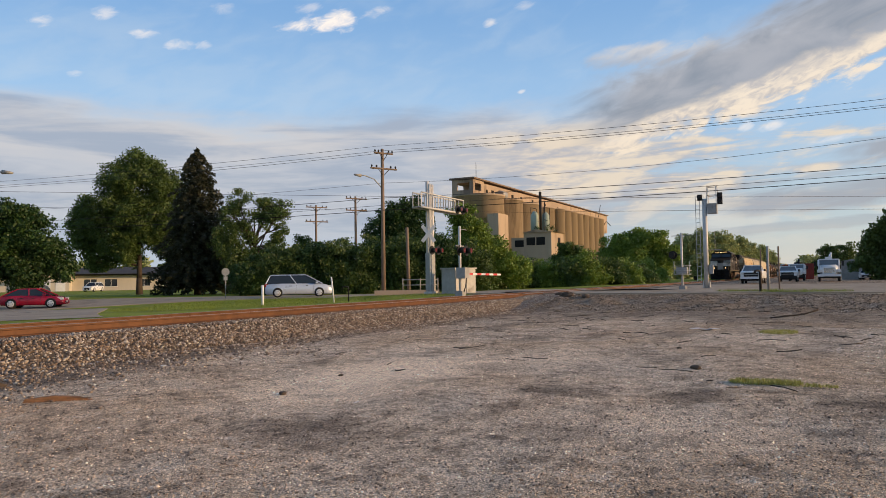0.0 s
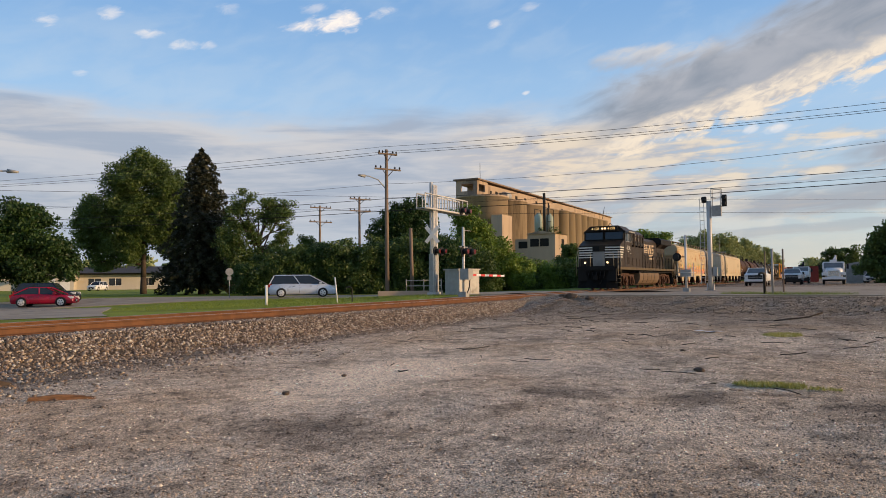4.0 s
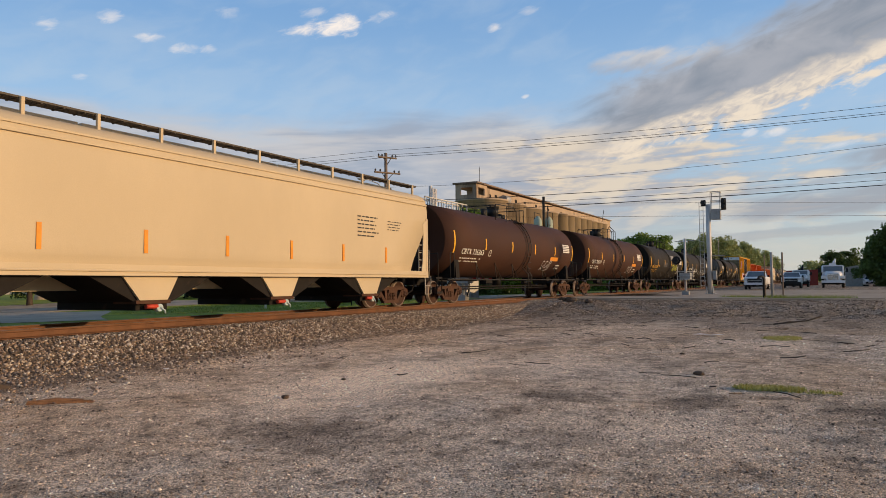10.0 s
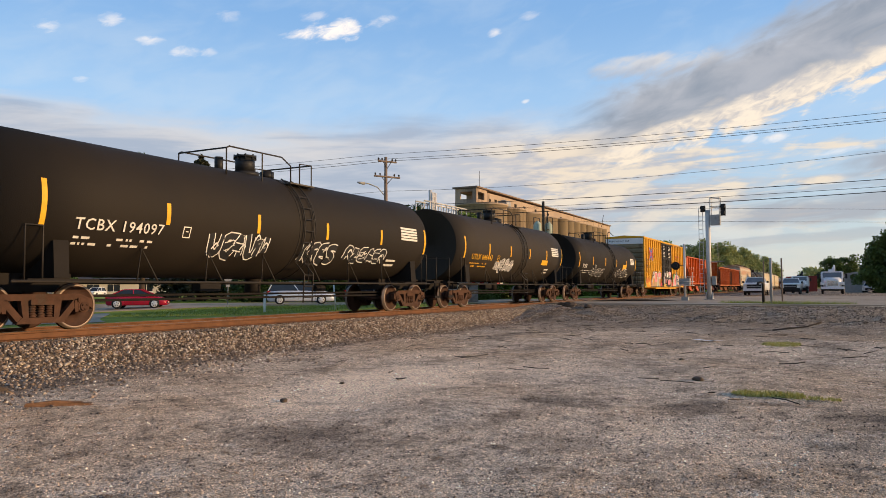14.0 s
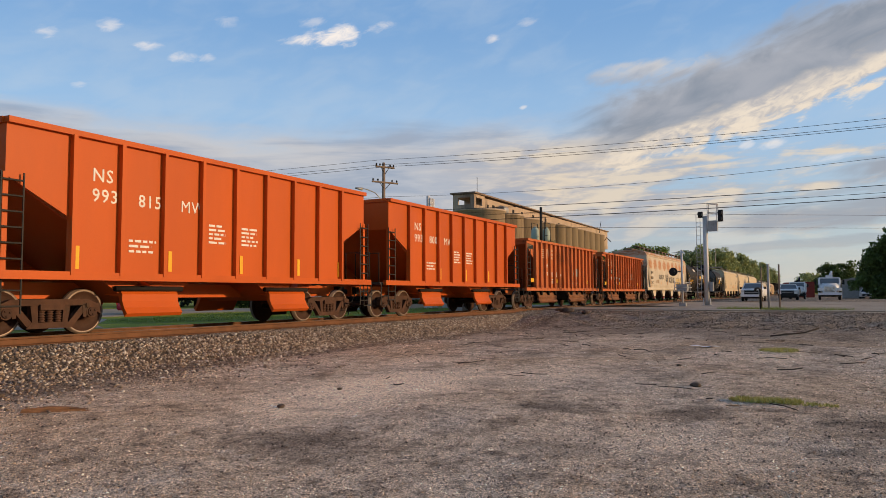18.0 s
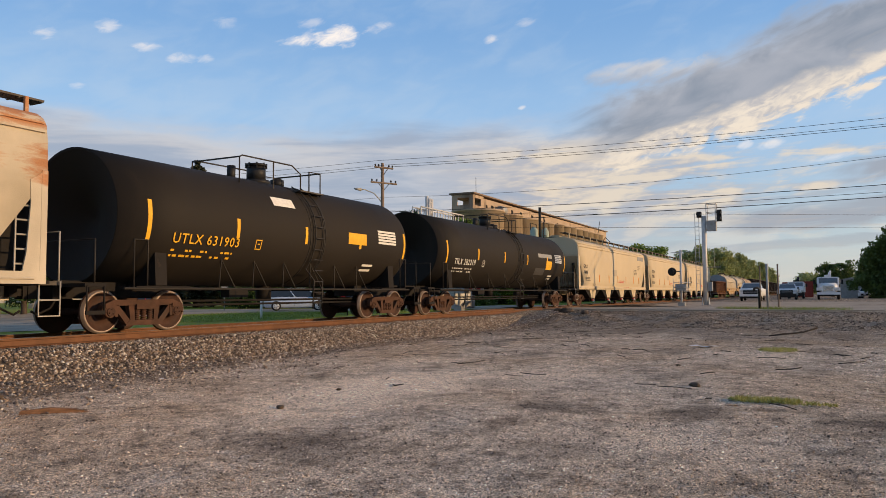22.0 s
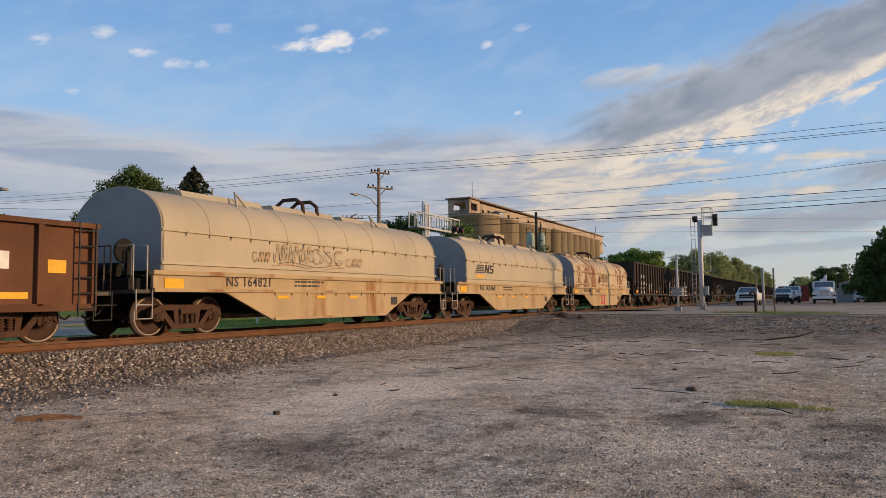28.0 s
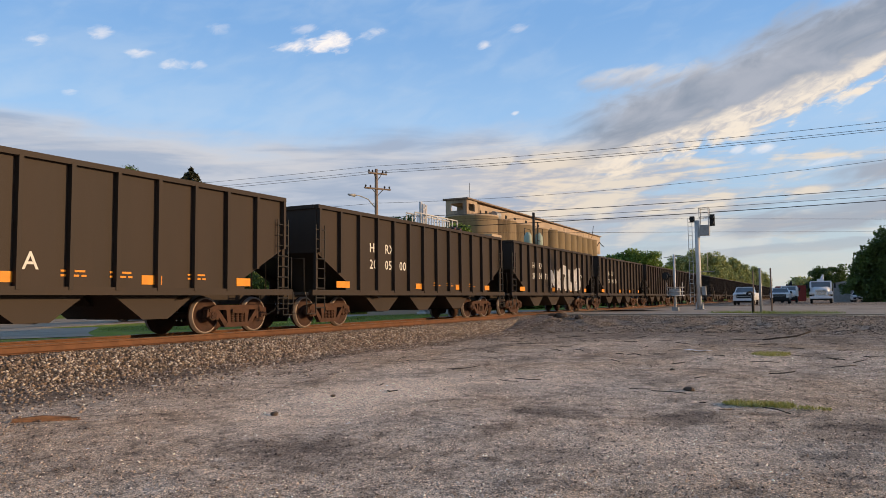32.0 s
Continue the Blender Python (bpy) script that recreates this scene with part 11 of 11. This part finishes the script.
def toe(rng, n):
    x = 3.0 + 31.0 * rng.random(n) ** 1.6
    y = -3.1 - np.abs(rng.normal(0, 1.0, n)) * np.where(x < 12, 1.25, 0.6)
    return x, y


tagged(new("stray_stones", stones_mesh("stray_stones", 8000, toe, lambda r, n: 0.010 + 0.034 * r.random(n) ** 1.5, STONES, 6, lambda a, b: ground_height(a, b) + 0.004)), "stray stones spilled from the ballast", "gravel", kind="stuff")


def berm(rng, n):
    return rng.uniform(28, 36.0, n), rng.uniform(-24, -2.5, n)


DARK_STONES = stony("dark rubble", [(0.10, 0.067, 0.046), (0.17, 0.12, 0.082), (0.065, 0.045, 0.033), (0.20, 0.145, 0.10), (0.12, 0.085, 0.06), (0.34, 0.27, 0.205)])
tagged(new("rubble", stones_mesh("rubble", 15000, berm, lambda r, n: 0.012 + 0.05 * r.random(n) ** 4, DARK_STONES, 7, lambda a, b: ground_height(a, b) + 0.004)), "dark broken rubble along the street's edge", "rubble", kind="stuff")


def tuft(name, label, x, y, rx, ry, n, hgt, seed, material=None):
    rng = np.random.default_rng(seed)
    a, q = rng.uniform(0, 6.28, n), np.sqrt(rng.random(n))
    px, py = x + rx * q * np.cos(a), y + ry * q * np.sin(a)
    verts, faces = [], []
    for i in range(n):
        z = ground_height(px[i], py[i]) + 0.01
        if py[i] > 3:
            z = level(px[i], py[i]) + 0.015
        w, h = 0.006 + 0.006 * rng.random(), hgt * rng.uniform(0.4, 1.1)
        d = rng.uniform(0, 6.28)
        lx, ly = math.cos(d) * h * 0.7, math.sin(d) * h * 0.7
        k = len(verts)
        verts += [(px[i] - w * math.sin(d), py[i] + w * math.cos(d), z), (px[i] + w * math.sin(d), py[i] - w * math.cos(d), z), (px[i] + lx, py[i] + ly, z + h)]
        faces.append((k, k + 1, k + 2))
    me = bpy.data.meshes.new(name)
    me.from_pydata(verts, [], faces)
    me.materials.append(material or BLADES)
    return tagged(new(name, me), label, "grass", kind="stuff")


DRY = leafy("yellowish weeds", (0.22, 0.23, 0.05), (0.52, 0.47, 0.14))
tuft("weed_patch", "yellow-green weeds growing in the gravel", 18.4, -13.45, 0.7, 0.42, 900, 0.05, 1, DRY)
tuft("weed_patch", "straggling yellow-green weeds in the gravel", 9.95, -13.72, 0.22, 0.42, 900, 0.055, 2, DRY)
tuft("weed_patch", "sparse low weeds in the gravel", 9.8, -14.2, 0.14, 0.35, 220, 0.04, 3, DRY)
tuft("weed_patch", "grass growing along the street's edge", 39.0, -13.6, 0.7, 2.0, 1600, 0.22, 4)
tuft("weed_patch", "grass round the yard posts", 40.5, -11.0, 0.6, 1.6, 900, 0.18, 5)
tuft("lawn_grass", "mown grass of the lawn beside the line", 32.0, 10.0, 12, 6.0, 16000, 0.09, 6)
tuft("lawn_grass", "mown grass of the lawn by the side street", 38.0, 18.0, 7, 8.0, 9000, 0.10, 7)

# litter and timber
SPLINTER = mat("split orange timber", (0.30, 0.15, 0.075), 0.85, var=0.3, scale=8, streak=0.2, dirt=(0.10, 0.06, 0.04), amount=0.3, bump=0.5)
bm = bm_new()
prism(bm, [(-0.42, 0.0), (-0.40, 0.075), (-0.1, 0.085), (0.15, 0.06), (0.42, 0.05), (0.36, 0.02), (0.44, 0.005)], -0.04, 0.03)
prism(bm, [(-0.38, 0.07), (-0.05, 0.115), (0.30, 0.07), (0.10, 0.06)], -0.03, 0.05)
for v in bm.verts:
    v.co = Vector((v.co.x * 0.85, v.co.y * 0.85, v.co.z * 0.55))
solid("broken_plank", bm, SPLINTER, "splintered orange-brown piece of timber on the gravel", "timber", at=pose(5.5, -6.55, ground_height(5.5, -6.55), 0, 0, -52))
bm = bm_new()
prism(bm, [(-0.3, 0.0), (-0.25, 0.09), (0.1, 0.11), (0.35, 0.04), (0.3, 0.0)], -0.05, 0.05)
solid("broken_plank", bm, TIE, "dark rotten chunk of timber among the stones", "timber", at=pose(5.9, -4.35, ground_height(5.9, -4.35), 0, 0, -40))
PAPER = mat("crumpled white paper", (0.84, 0.82, 0.80), 0.8, var=0.1, scale=8)
rnd = random.Random(11)
for x, y, n, s in ((19.2, -11.75, 5, 0.22), (6.7, -9.85, 1, 0.05), (8.5, -4.8, 1, 0.07), (10.2, -5.0, 1, 0.04), (4.6, -8.4, 1, 0.03)):
    bm = bm_new()
    for k in range(n):
        cx, cy = rnd.uniform(-s, s) * 1.2, rnd.uniform(-s, s)
        pts = [bm.verts.new((cx + s * rnd.uniform(0.5, 1) * math.cos(q), cy + s * 0.6 * rnd.uniform(0.5, 1) * math.sin(q), 0.012 + 0.02 * rnd.random() + 0.004 * k)) for q in (0, 1.2, 2.4, 3.6, 4.9)]
        bm.faces.new(pts)
    bmesh.ops.solidify(bm, geom=list(bm.faces), thickness=0.004)
    solid("litter", bm, PAPER, "crumpled scrap of white litter on the gravel", "litter", at=pose(x, y, ground_height(x, y), 0, 0, -62))
for x, y, r in ((11.0, -12.74, 0.07), (7.1, -8.5, 0.05), (8.6, -8.3, 0.035), (33.9, -3.5, 0.30), (34.6, -2.9, 0.22), (33.2, -4.6, 0.18), (14.0, -12.0, 0.04)):
    bm = bm_new()
    bmesh.ops.create_icosphere(bm, subdivisions=2, radius=r)
    for v in bm.verts:
        v.co = Vector((v.co.x * 1.3, v.co.y, v.co.z * 0.6)) * (1 + 0.35 * noise.noise(v.co / r * 1.3 + Vector((x, y, 0))))
    solid("clod", bm, TIE, "dark clod of broken asphalt on the yard", "rubble", at=pose(x, y, ground_height(x, y) + r * 0.25, 0, 0, 40))
bm = bm_new()
path(bm, [(-0.7, 0, 0.02), (-0.2, 0.05, 0.06), (0.4, 0.02, 0.12), (0.8, -0.05, 0.25)], 0.025, 6)
path(bm, [(0.1, 0.03, 0.08), (0.35, 0.25, 0.1)], 0.012, 5)
solid("dead_branch", bm, BARK, "dead fallen branch lying on the yard", "branch", at=pose(25.0, -13.5, ground_height(25, -13.5), 0, 0, -60))


rng = np.random.default_rng(17)
bm = bm_new()
for k in range(150):
    x, y = 9.0 + 23.0 * rng.random() ** 0.8, rng.uniform(-16.0, -4.5)
    z, a, h = ground_height(x, y) + 0.012, rng.uniform(0, 6.28), rng.uniform(0.05, 0.32)
    dx, dy = h * math.cos(a), h * math.sin(a)
    path(bm, [(x - dx, y - dy, z), (x + rng.uniform(-0.04, 0.04), y + rng.uniform(-0.04, 0.04), z + rng.uniform(0.005, 0.03)), (x + dx, y + dy, z + rng.uniform(0.0, 0.04))], rng.uniform(0.004, 0.012), 4)
solid("twigs", bm, BARK, "dark dead twigs and sticks scattered over the yard", "twigs", kind="stuff")


# ---- what moves ----
def motions():
    for car, u in RUNNING:
        walk(car, [(t, pose(u - SPEED * t, 0, 0)) for t in (0, 8, 16, 24, 32)])
    for wheel, place, r, u in SPINS:
        # each wheelset rolls while it is near: one row a thirtieth of a second
        first = max(0.0, (u - 48.0) / SPEED)
        last = min(32.0, (u + 8.0) / SPEED)
        rows = [(0.0, 0.0)]
        n0, n1 = math.ceil(first * FPS), math.floor(last * FPS)
        rows += [(n / FPS, -(n - n0) / FPS * SPEED / r) for n in range(n0, n1 + 1) if n > 0]
        if n1 < 32 * FPS:
            rows.append((32.0, rows[-1][1]))
        walk(wheel, [(t, Matrix.Translation(place) @ Matrix.Rotation(a, 4, "Y")) for t, a in rows])
    # the two cars that drive up behind the waiting van: seconds, metres still to go along the lane
    for car, lane, L, way, spins in ((red_car, LANE_A, 4.25, [(0, 19.0), (3, 18.7), (5.5, 18.2), (6, 17.9), (8, 16.5), (11.5, 13.6), (13, 12.6), (14, 12.1), (17, 11.3), (20, 11.0), (32, 11.0)], RED_SPIN),
                                     (suv, LANE_B, 4.45, [(0, 39.0), (3, 24.5), (5.5, 12.5), (6, 10.4), (8, 2.6), (10, -3.2), (11.5, -4.9), (13, -5.6), (14.5, -5.8), (32, -5.8)], SUV_SPIN)):
        walk(car, [(t, lane_pose(lane, d, L)) for t, d in way])
        times = [i / 10 for i in range(0, 201)] + [32.0]
        gone = np.interp(times, [t for t, _ in way], [way[0][1] - d for _, d in way])
        for wheel, place, r in spins:
            walk(wheel, [(t, Matrix.Translation(place) @ Matrix.Rotation(g / r, 4, "Y")) for t, g in zip(times, gone)])


motions()
